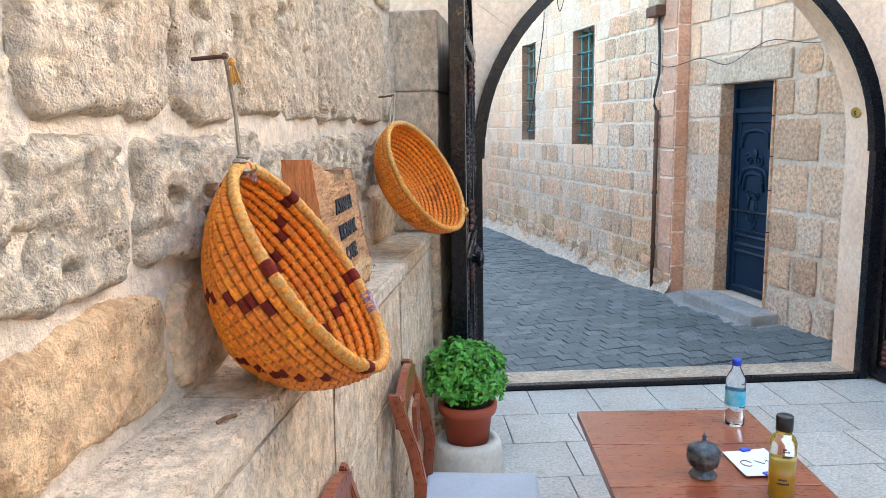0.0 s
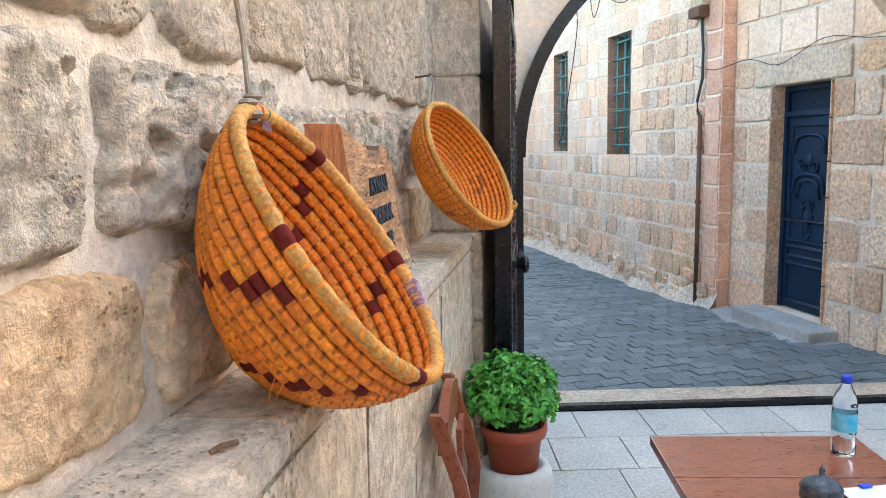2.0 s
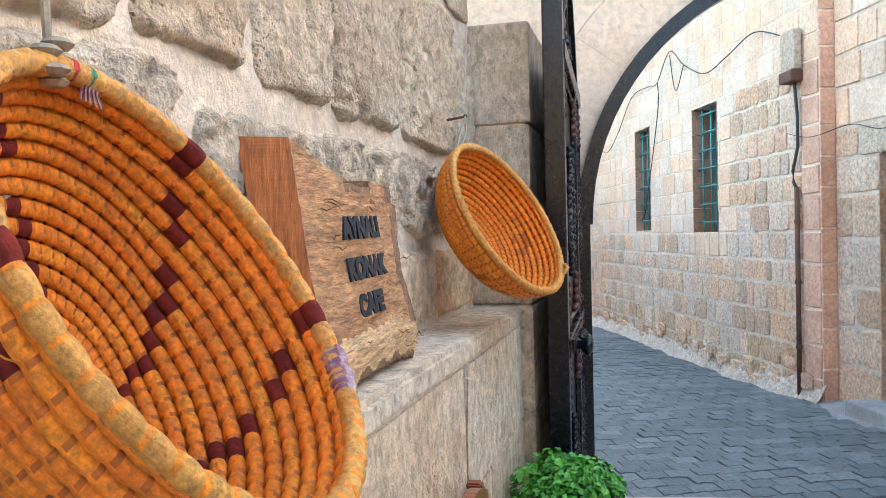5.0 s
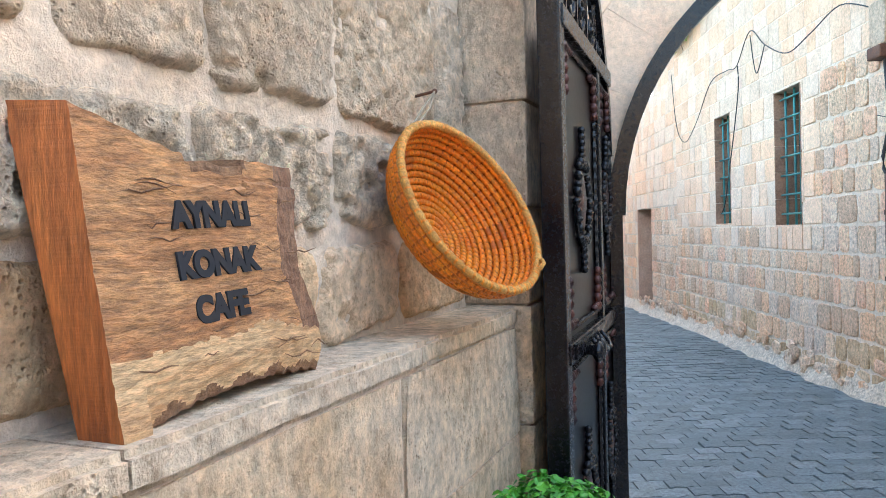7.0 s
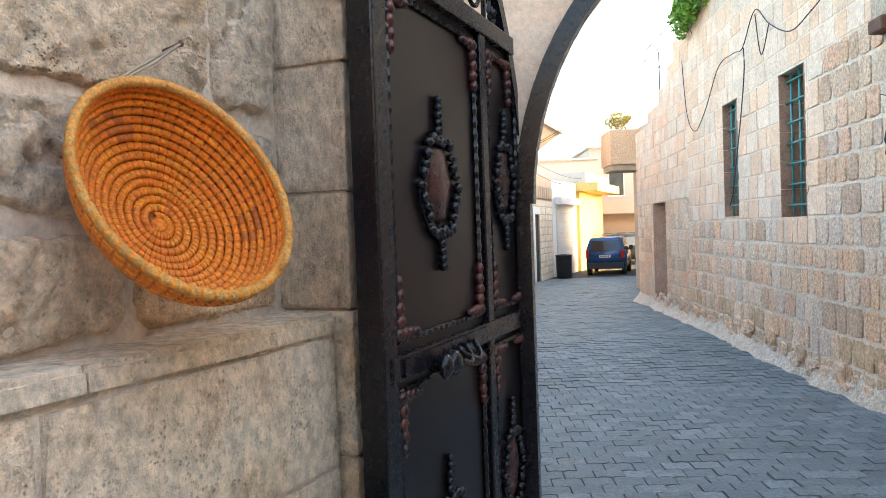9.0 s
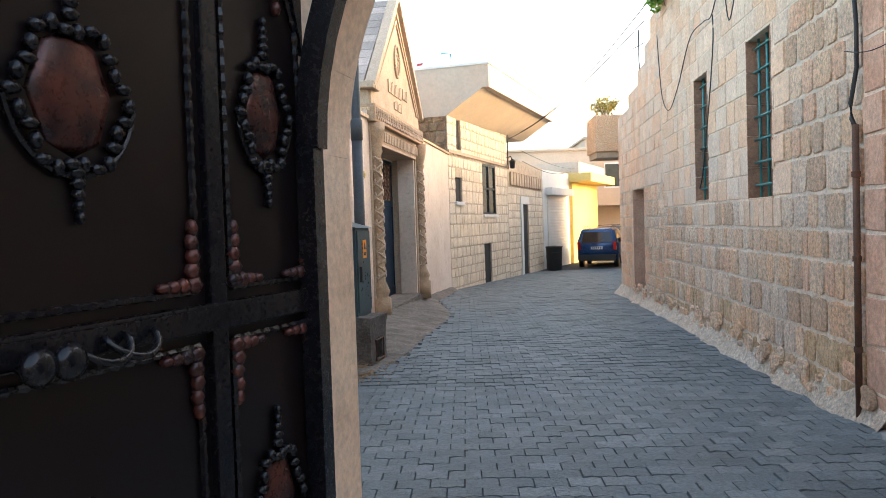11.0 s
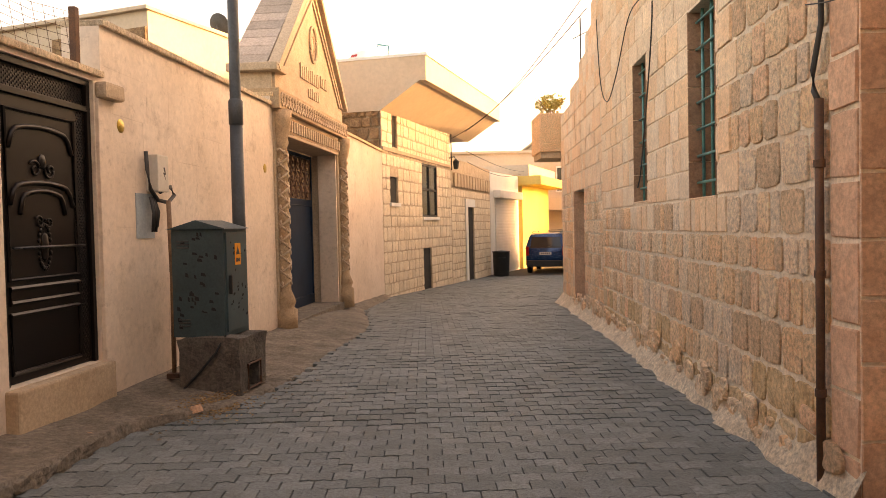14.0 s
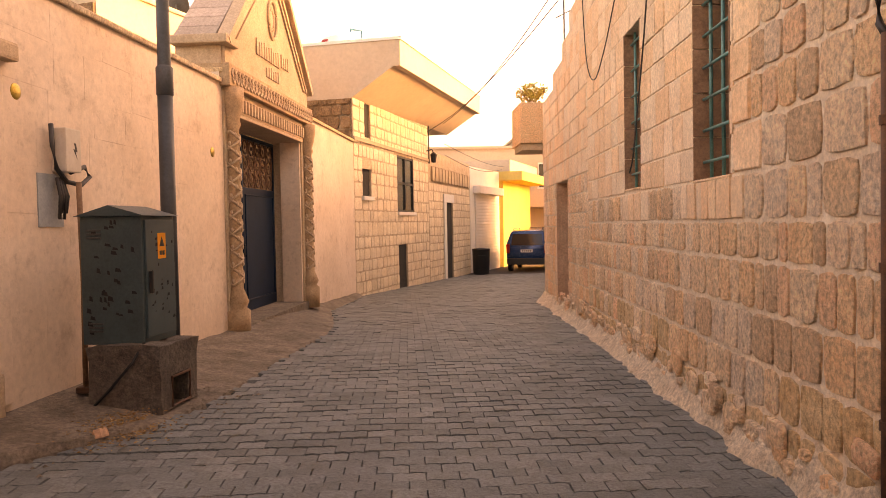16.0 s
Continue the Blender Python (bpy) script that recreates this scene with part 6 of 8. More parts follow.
# ---------- carved portal ----------
PY0, PY1, PYC = 14.88, 18.92, 16.9
portal = thing("stone_portal", move(F_LEFT, lu(PYC), 0.0, 0.0), "carved limestone portal with a steep gable and blue gates", "portal")
PW = (lu(PY0) - lu(PY1)) / 2        # half width
CY = 0.07                          # how far the colonnettes stand out
for sx in (-1, 1):
    part("pier", box_bm(sx * (PW - 0.36) if sx > 0 else -PW, PW if sx > 0 else -(PW - 0.36), -0.5, 0.03, 0.0, 3.32, bevel=0.01), M_CARVED, portal)
    x = sx * (PW - 0.16)
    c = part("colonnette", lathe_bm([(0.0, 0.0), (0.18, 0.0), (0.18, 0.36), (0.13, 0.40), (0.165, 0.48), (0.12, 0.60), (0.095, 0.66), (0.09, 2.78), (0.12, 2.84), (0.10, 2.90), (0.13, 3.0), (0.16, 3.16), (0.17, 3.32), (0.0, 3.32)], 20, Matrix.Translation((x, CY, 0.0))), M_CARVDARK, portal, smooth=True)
    for strand in range(2):
        for hand in (-1, 1):
            part("carved_vine", tube_bm([(x + 0.098 * math.cos(a), CY + 0.098 * math.sin(a), 0.70 + 2.05 * q / 150) for q, a in [(q, hand * (q / 150 * 4.5 * 2 * math.pi) + math.pi * strand) for q in range(151)]], 0.017, 5), M_CARVED, c, smooth=True)
    bm = bmesh.new()
    for k in range(18):
        for j in range(4):
            a = math.pi / 2 * j + (math.pi / 4 if k % 2 else 0)
            bead(bm, x + 0.100 * math.cos(a), CY + 0.100 * math.sin(a), 0.757 + 0.1139 * k, 0.022, 0.022, 0.036, 6)
    part("carved_leaves", bm, M_CARVED, c, "carved leaf relief", smooth=True)
part("lintel", box_bm(-(PW - 0.36), PW - 0.36, -0.5, 0.06, 2.98, 3.32, bevel=0.01), M_CARVED, portal)
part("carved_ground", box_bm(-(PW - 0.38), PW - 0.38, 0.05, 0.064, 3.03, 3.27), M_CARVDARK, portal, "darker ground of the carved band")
for k in range(26):
    x = -(PW - 0.42) + (2 * PW - 0.84) * k / 25
    part("carved_block", box_bm(x - 0.032, x + 0.032, 0.06, 0.095, 3.06, 3.24, bevel=0.012), M_CARVED, portal)
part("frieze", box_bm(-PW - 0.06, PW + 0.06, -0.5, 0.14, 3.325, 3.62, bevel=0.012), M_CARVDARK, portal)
for k in range(30):
    x = -PW + 2 * PW * (k + 0.5) / 30
    part("frieze_ring", tube_bm([(x + 0.055 * math.cos(a), 0.145, 3.47 + 0.09 * math.sin(a)) for a in [2 * math.pi * i / 12 for i in range(12)]], 0.02, 5, True), M_CARVED, portal)
# gable
GB, GA = 3.625, 5.85
part("gable", prism_bm([(-PW, GB), (PW, GB), (PW, GB + 0.18), (PW - 0.12, GB + 0.45), (0.0, GA), (-PW + 0.12, GB + 0.45), (-PW, GB + 0.18)], -0.45, 0.06), M_CARVED, portal)
for sx in (-1, 1):
    for off, w, y1 in ((0.0, 0.10, 0.16), (0.20, 0.05, 0.10), (0.34, 0.05, 0.09)):
        p0, p1 = Vector((sx * (PW + 0.06 - off), GB + 0.28)), Vector((0.0, GA + 0.10 - off * 1.35))
        d = (p1 - p0).normalized()
        nn = Vector((-d.y, d.x)) * (w / 2)
        part("gable_moulding", prism_bm([tuple(p0 - nn), tuple(p1 - nn), tuple(p1 + nn), tuple(p0 + nn)], -0.02, y1), M_CARVED, portal)
    bm = bmesh.new()
    p0, p1 = Vector((sx * (PW - 0.16), GB + 0.30)), Vector((0.0, GA - 0.08))
    for k in range(30):
        q = p0 + (p1 - p0) * (k + 0.5) / 30
        bead(bm, q.x, 0.07, q.y, 0.035, 0.03, 0.03, 6)
    part("carved_rope", bm, M_CARVED, portal)
bm = bmesh.new()
tube(bm, [(0.20 * math.cos(a), 0.075, 4.72 + 0.30 * math.sin(a)) for a in [2 * math.pi * i / 24 for i in range(24)]], 0.03, 6, True)
for k in range(12):
    a = 2 * math.pi * k / 12
    bead(bm, 0.11 * math.cos(a), 0.06, 4.72 + 0.17 * math.sin(a), 0.035, 0.025, 0.05, 6)
part("medallion", bm, M_CARVED, portal, "oval carved medallion")
for x0, x1, z0, z1 in ((-0.85, -0.38, 4.05, 4.28), (-0.32, 0.80, 4.00, 4.26), (-0.30, 0.35, 3.75, 3.95)):
    k = 0
    while x0 < x1 - 0.06:
        part("carved_letter", box_bm(x0, x0 + 0.075, 0.05, 0.085, z0 + 0.02, z1 - 0.02 * (k % 3), bevel=0.008), M_CARVED, portal)
        x0 += 0.115
        k += 1
# stone roof going back behind the gable
for sx in (-1, 1):
    for k in range(11):
        f0, f1 = k / 11, (k + 1) / 11
        xa, za = sx * (PW + 0.05) * (1 - f0), GB + 0.36 + (GA - GB - 0.30) * f0
        xb, zb = sx * (PW + 0.05) * (1 - f1), GB + 0.36 + (GA - GB - 0.30) * f1
        for j in range(1):
            ya, yb = -0.62, -0.05
            bm = bmesh.new()
            v = [bm.verts.new(p) for p in ((xa, ya, za), (xa, yb, za), (xb, yb, zb - 0.01), (xb, ya, zb - 0.01), (xa, ya, za - 0.08), (xa, yb, za - 0.08), (xb, yb, zb - 0.1), (xb, ya, zb - 0.1))]
            for f in ((0, 1, 2, 3), (4, 5, 6, 7), (0, 1, 5, 4), (1, 2, 6, 5), (2, 3, 7, 6), (3, 0, 4, 7)):
                bm.faces.new([v[i] for i in f])
            part("roof_slab", bm, M_ROOFST, portal)
part("side_cornice", box_bm(PW - 0.3, PW + 0.16, -0.62, 0.15, 3.86, 3.98, bevel=0.02), M_CARVED, portal)
part("side_block", box_bm(PW - 0.3, PW + 0.03, -0.6, 0.02, 3.50, 3.86, bevel=0.01), M_CARVED, portal)
# recessed blue gates
gates = part("gate_frame", box_bm(-(PW - 0.36), PW - 0.36, -0.62, -0.56, 2.90, 2.98), M_NAVY, portal)
for sx in (-1, 1):
    x0, x1 = (0.01, PW - 0.37) if sx > 0 else (-(PW - 0.37), -0.01)
    leaf = part("gate_leaf", box_bm(x0, x1, -0.53, -0.49, 0.12, 2.12, bevel=0.004), M_NAVY, portal, "navy steel gate leaf")
    part("gate_panel", tube_bm([(x0 + 0.12, -0.488, 0.3), (x1 - 0.12, -0.488, 0.3), (x1 - 0.12, -0.488, 2.0), (x0 + 0.12, -0.488, 2.0)], 0.02, 6, True), M_NAVY, leaf)
    for xx0, xx1, z0, z1 in ((x0, x0 + 0.06, 2.12, 2.96), (x1 - 0.06, x1, 2.12, 2.96), (x0 + 0.06, x1 - 0.06, 2.90, 2.96)):
        part("grille_frame", box_bm(xx0, xx1, -0.53, -0.49, z0, z1), M_NAVY, leaf)
    bm = bmesh.new()
    n = 5
    for i in range(n):
        for j in range(3):
            cx, cz = x0 + 0.08 + (x1 - x0 - 0.16) * (i + 0.5) / n, 2.14 + 0.76 * (j + 0.5) / 3
            tube(bm, [(cx + 0.11 * math.cos(a), -0.51, cz + 0.115 * math.sin(a)) for a in [2 * math.pi * k / 10 for k in range(10)]], 0.014, 5, True)
            bead(bm, cx, -0.51, cz, 0.04, 0.015, 0.04, 6)
    for i in range(n + 1):
        cx = x0 + 0.08 + (x1 - x0 - 0.16) * i / n
        tube(bm, [(cx, -0.51, 2.12), (cx, -0.51, 2.92)], 0.012, 5)
    part("grille", bm, M_RUST, leaf, "coppery ring grille")
part("gate_handle", tube_bm([(0.1, -0.48, 1.0), (0.1, -0.43, 1.02), (0.1, -0.43, 1.2), (0.1, -0.48, 1.22)], 0.014, 6), M_BLACKPL, portal)
part("gate_sill", box_bm(-(PW - 0.36), PW - 0.36, -0.6, 0.1, -0.1, 0.12), M_CONC, portal)
# brown sheet added to stand for the shade behind the open grille
part("back_shade", box_bm(-(PW - 0.36), PW - 0.36, -1.3, -1.25, 0.0, 3.3), M_RUST, portal, "brown sheet put in as the shade behind the grille")

# ---------- stone house details ----------
for k, h in enumerate(HW):
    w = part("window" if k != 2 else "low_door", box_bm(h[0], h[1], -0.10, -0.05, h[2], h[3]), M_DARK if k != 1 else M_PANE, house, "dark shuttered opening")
    if k == 1:
        for i in range(3):
            u = h[0] + (h[1] - h[0]) * i / 2
            part("bar", box_bm(max(u - 0.03, h[0]), min(u + 0.03, h[1]), -0.048, -0.01, h[2], h[3]), M_BLACKPL, w)
        for z in (h[2], (h[2] + h[3]) / 2, h[3] - 0.06):
            part("bar", box_bm(h[0], h[1], -0.05, -0.015, z, z + 0.06), M_BLACKPL, w)
    if k in (0, 1):
        part("sill", box_bm(h[0] - 0.06, h[1] + 0.06, -0.05, 0.07, h[2] - 0.10, h[2] - 0.004, bevel=0.01), M_WHITE, w)
h = HW2[0]
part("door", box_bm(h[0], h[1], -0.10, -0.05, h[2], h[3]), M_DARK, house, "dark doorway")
part("door_surround", box_bm(h[1], h[1] + 0.35, 0.02, 0.06, -0.6, h[3] + 0.3), M_WHITE, house)
part("door_surround", box_bm(h[0], h[1], 0.02, 0.06, h[3] + 0.005, h[3] + 0.3), M_WHITE, house)
for (u, z, w, h) in courses(-2.6, -0.04, [3.3, 4.7], [], 0.26, (0.22, 0.45), random.Random(52)):
    link_mesh("stone", BANK_RUIN[int(-u * 31 + z * 17) % 18][0], house, Matrix.Translation((-0.002, u, z)) @ Matrix.Rotation(-math.pi / 2, 4, "Z") @ Matrix.Diagonal((w - 0.03, 0.04, h - 0.03, 1)))
part("string_course", box_bm(hu(30.0), 0.0, 0.0, 0.05, 3.56, 3.66, bevel=0.01), M_CARVED, house)
part("cable", tube_bm([(hu(30.0), 0.05, 3.5), (hu(30.0), 0.05, 4.75)], 0.022, 6), M_CABLE, house)
for k in range(13):
    u = hu(30.3) + (hu(36.2) - hu(30.3)) * (k + 0.5) / 13
    part("frieze_block", box_bm(u - 0.2, u + 0.2, 0.02, 0.07, 2.95, 3.45, bevel=0.05), M_CARVED, house)
bm = box_bm(hu(32.82), 0.07, -5.02, 1.29, 6.1, 6.17)
for v in bm.verts:
    if v.co.x > 0:
        v.co.z -= 0.22
part("parapet_edge", bm, M_WHITE, house)
lamp = thing("wall_lamp", move(F_HOUSE, hu(29.85), 0.0, 3.6), "small black lantern on the house corner", "lamp")
part("arm", tube_bm([(0, 0, 0.3), (0, 0.2, 0.35), (0, 0.25, 0.22)], 0.02, 6), M_BLACKPL, lamp)
part("lantern", lathe_bm([(0.0, -0.1), (0.08, -0.08), (0.11, 0.15), (0.13, 0.17), (0.02, 0.26), (0.0, 0.26)], 8, Matrix.Translation((0, 0.25, 0))), M_BLACKPL, lamp)

tank = thing("water_tank", F_HOUSE @ Matrix.Translation((-1.6, -1.0, 5.96)) @ Matrix.Scale(0.6, 4), "white domed roof water tank with a red mark", "water tank")
part("tank", lathe_bm([(0.0, 0.0), (0.85, 0.0), (0.88, 0.25), (0.92, 0.28), (0.92, 0.36), (0.85, 0.40), (0.62, 0.75), (0.35, 0.88), (0.12, 0.90), (0.12, 0.96), (0.0, 0.96)], 32), M_WHITE, tank, smooth=True)
part("lower_body", lathe_bm([(0.0, 0.02), (0.8, -0.0), (0.8, 0.01), (0.0, 0.03)], 24), M_WHITE, tank)
for k in range(3):
    a = -0.55 + 0.17 * k
    part("red_mark", box_bm(-0.05, 0.05, -0.012, 0.012, -0.06, 0.06), M_RED, tank, m=Matrix.Translation((0.75 * math.cos(a), 0.75 * math.sin(a), 0.58)) @ Matrix.Rotation(a + math.pi / 2, 4, "Z") @ Matrix.Rotation(radians(-32), 4, "X"))
bp = thing("blue_pipe", F_HOUSE @ Matrix.Translation((-2.2, -0.5, 6.0)) @ Matrix.Scale(0.75, 4), "bent blue plastic water pipe on the roof", "pipe")
part("tube", tube_bm([(0, 0, 0.0), (0, 0, 1.0), (0.35, -0.3, 1.0), (0.35, -0.3, 0.9)], 0.04, 8), M_BLUEPIPE, bp)


# ---------- far buildings ----------
def block(name, x0, x1, y0, y1, z0, z1, material, label, m=None, windows=()):
    """A plain building with thick-edged roof and dark windows; windows as (side, a, b, z0, z1) with the side 's' or 'e'."""
    h = thing(name, m if m is not None else Matrix.Identity(4), label, "building")
    part("wall", box_bm(x0, x1, y0, y1, z0, z1), material, h)
    part("roof", box_bm(x0 - 0.15, x1 + 0.15, y0 - 0.15, y1 + 0.15, z1, z1 + 0.14, bevel=0.02), M_EXTRA, h)
    for sd, a, b, za, zb in windows:
        if sd == "s":
            w = part("window", box_bm(a, b, y0 - 0.02, y0 + 0.1, za, zb), M_PANE, h)
            for xx0, xx1, zz0, zz1 in ((a - 0.06, a, za, zb), (b, b + 0.06, za, zb), (a - 0.06, b + 0.06, zb, zb + 0.08), (a - 0.1, b + 0.1, za - 0.1, za)):
                part("frame", box_bm(xx0, xx1, y0 - 0.06, y0 + 0.02, zz0, zz1), M_WHITE, w)
        else:
            w = part("window", box_bm(x1 - 0.1, x1 + 0.02, a, b, za, zb), M_PANE, h)
            part("frame", box_bm(x1 - 0.02, x1 + 0.06, a - 0.1, b + 0.1, za - 0.1, za), M_WHITE, w)
    return h


# raised cream building behind the plastered wall
bl = axes(-2.85, 19.6, 0.42, 1.0)
up = thing("cream_building", bl, "flat-roofed building with a cream wall catching the sun", "building")
part("wall", box_bm(0.0, 4.2, 0.0, 6.0, 0.0, 6.15), M_EXTRA, up)
part("stone_end", box_bm(-0.06, -0.002, 0.02, 2.6, 3.0, 5.8), M_RUIN, up, "rough brown stone end wall")
for (u, z, w, h) in courses(0.02, 2.6, [3.2, 5.75], [], 0.24, (0.25, 0.5), random.Random(51)):
    link_mesh("stone", BANK_RUIN[int(u * 31 + z * 17) % 18][0], up, Matrix.Translation((-0.058, u, z)) @ Matrix.Rotation(math.pi / 2, 4, "Z") @ Matrix.Diagonal((w - 0.03, 0.03, h - 0.03, 1)))
part("parapet", box_bm(-0.1, 4.3, -0.06, 6.1, 6.15, 6.24, bevel=0.02), M_EXTRA, up)
dish = thing("satellite_dish", bl @ Matrix.Translation((2.9, 0.5, 6.24)) @ Matrix.Scale(0.7, 4), "grey satellite dish on a roof", "satellite dish")
part("mast", tube_bm([(0, 0, 0), (0, 0, 0.5)], 0.03, 8), M_GALV, dish)
part("reflector", lathe_bm([(0.0, 0.0), (0.2, 0.02), (0.38, 0.09), (0.4, 0.1), (0.38, 0.11), (0.2, 0.045), (0.0, 0.03)], 24, Matrix.Translation((0.05, 0.0, 0.5)) @ Matrix.Rotation(radians(65), 4, "Y")), M_GALV, dish, smooth=True)
part("arm", tube_bm([(0.05, 0, 0.3), (0.45, 0, 0.5)], 0.012, 6), M_GALV, dish)

# shutter shop and yellow shop further along
fs = axes(5.75, 36.6, -0.43, -1.0)
shop = thing("shutter_shop", fs, "white rendered shop with a closed roller shutter", "building")
part("wall", box_bm(-4.3, 0.1, -4.0, -0.05, -1.0, 3.9), M_WHITE, shop)
sh = part("roller_shutter", box_bm(-3.7, -0.5, -0.05, -0.02, -0.7, 2.75), M_WHITE, shop)
bm = bmesh.new()
for k in range(26):
    box(bm, -3.7, -0.5, -0.021, 0.01, -0.66 + 0.131 * k, -0.66 + 0.131 * k + 0.11, bevel=0.012)
part("slats", bm, M_WHITE, sh)
part("shutter_box", box_bm(-3.9, -0.3, -0.04, 0.3, 2.76, 3.1, bevel=0.02), M_WHITE, shop)
ys = thing("yellow_shop", axes(7.65, 41.0, -0.40, -1.0), "sunlit yellow rendered shop front", "building")
part("wall", box_bm(-6.0, 0.0, -4.0, 0.0, -1.0, 3.5), M_YELLOW, ys)
part("canopy", box_bm(-6.1, 0.2, -4.0, 1.0, 3.5, 3.95, bevel=0.03), M_YELLOW, ys)
part("upper_wall", box_bm(-6.0, 0.2, -4.0, 0.4, 3.95, 4.5), M_EXTRA, ys)
block("far_house", 2.5, 9.5, 46.5, 52.0, -1.0, 5.6, M_EXTRA, "beige two-storey house across the street's end", windows=(("s", 4.0, 5.0, 3.0, 4.4), ("s", 6.4, 7.6, 3.0, 4.4)))
block("far_house", 9.8, 22.0, 50.0, 58.0, -1.0, 6.6, M_EXTRA, "pale two-storey house far down the street", windows=(("s", 11.0, 11.9, 3.6, 5.0), ("s", 13.0, 14.0, 3.6, 5.0), ("s", 15.5, 16.4, 3.6, 5.0)))
bal = thing("far_balcony", Matrix.Translation((0, 0, 0)), "long concrete balcony slab of the far house", "balcony")
part("slab", box_bm(9.8, 22.0, 48.8, 49.98, 2.4, 2.6), M_EXTRA, bal)
part("parapet", box_bm(9.8, 22.0, 48.7, 48.8, 2.4, 3.2), M_EXTRA, bal)
# right-hand houses beyond the ruined wall; the first two are added, unseen sun blockers
block("corner_house", 10.6, 18.0, 23.0, 41.2, -1.0, 6.0, M_EXTRA, "unseen plain house added past the ruined wall to block the sun")
block("corner_house", 10.6, 18.0, 14.0, 22.6, -1.0, 7.5, M_EXTRA, "tall unseen house added behind the ruined wall to shade the portal")
block("corner_house", 7.0, 10.4, 21.4, 26.0, -1.0, 4.5, M_EXTRA, "low rendered house carrying a stone balcony")
pl = thing("stone_balcony", Matrix.Translation((0, 0, 0)), "stone balcony box jutting from the corner", "balcony")
part("box", box_bm(5.95, 7.0, 24.3, 25.8, 3.53, 4.58, bevel=0.02), M_RUBBLE, pl)
part("soffit", box_bm(6.0, 7.0, 24.4, 25.7, 3.36, 3.529), M_CARVED, pl)
bush = thing("bush", Matrix.Translation((6.38, 25.0, 4.55)), "yellow-green bush growing in the balcony, sunlight painted into its leaves", "bush")
bm = bmesh.new()
rr = random.Random(31)
for k in range(16):
    a = rr.uniform(0, 6.28)
    tube(bm, [(0, 0, 0.0), (0.25 * math.cos(a), 0.3 * math.sin(a), 0.35), (0.45 * math.cos(a), 0.5 * math.sin(a), rr.uniform(0.35, 0.6))], 0.009, 5)
part("branches", bm, M_BARK, bush)
leaf_cloud("foliage", bush, (0, 0, 0.38), (0.44, 0.62, 0.31), 950, 0.040, M_BUSH, 33)
ant = thing("roof_antenna", Matrix.Translation((5.75, 17.9, 4.9)), "thin metal roof antenna", "antenna")
part("mast", tube_bm([(0, 0, -0.8), (0, 0, 0.5)], 0.015, 6), M_GALV, ant)
part("boom", tube_bm([(-0.15, 0, 0.1), (0.15, 0, 0.25)], 0.01, 5), M_GALV, ant)
fr = thing("door_frame_brown", move(F_RIGHT, 0, -0.05, 0), "deep brown-stone doorway", "doorway", "", "structure")
part("door_leaf", box_bm(FD[0], FD[1], -0.36, -0.32, FD[2], FD[3]), M_BROWNBLK, fr)
part("reveal", box_bm(FD[1] - 0.05, FD[1] + 0.002, -0.31, 0.02, FD[2], FD[3]), M_QUOIN, fr)
# overhead wires
for k, (p, q) in enumerate((((5.9, 18.0, 5.6), (3.6, 31.0, 4.6)), ((5.9, 17.0, 5.9), (4.3, 30.6, 4.9)), ((4.3, 30.5, 4.2), (9.5, 46.0, 4.6)), ((4.4, 31.5, 3.9), (8.0, 42.0, 4.2)))):
    w = thing("overhead_wire", Matrix.Identity(4), "thin black overhead wire across the street", "wire", "overhead wires")
    P, Q = Vector(p), Vector(q)
    part("wire", tube_bm([P.lerp(Q, i / 12) + Vector((0, 0, -0.35 * math.sin(math.pi * i / 12))) for i in range(13)], 0.011, 5), M_CABLE, w)

bin_ob = thing("waste_bin", Matrix.Translation((6.0, 35.6, street_z(35.6))), "dark rounded metal waste bin", "bin")
part("body", lathe_bm([(0.0, 0.0), (0.30, 0.0), (0.33, 0.06), (0.36, 1.0), (0.38, 1.02), (0.38, 1.06), (0.0, 1.10)], 24), M_BLACKPL, bin_ob, smooth=True)
part("handle", tube_bm([(-0.15, -0.37, 0.8), (0.0, -0.42, 0.8), (0.15, -0.37, 0.8)], 0.015, 6), M_GALV, bin_ob)


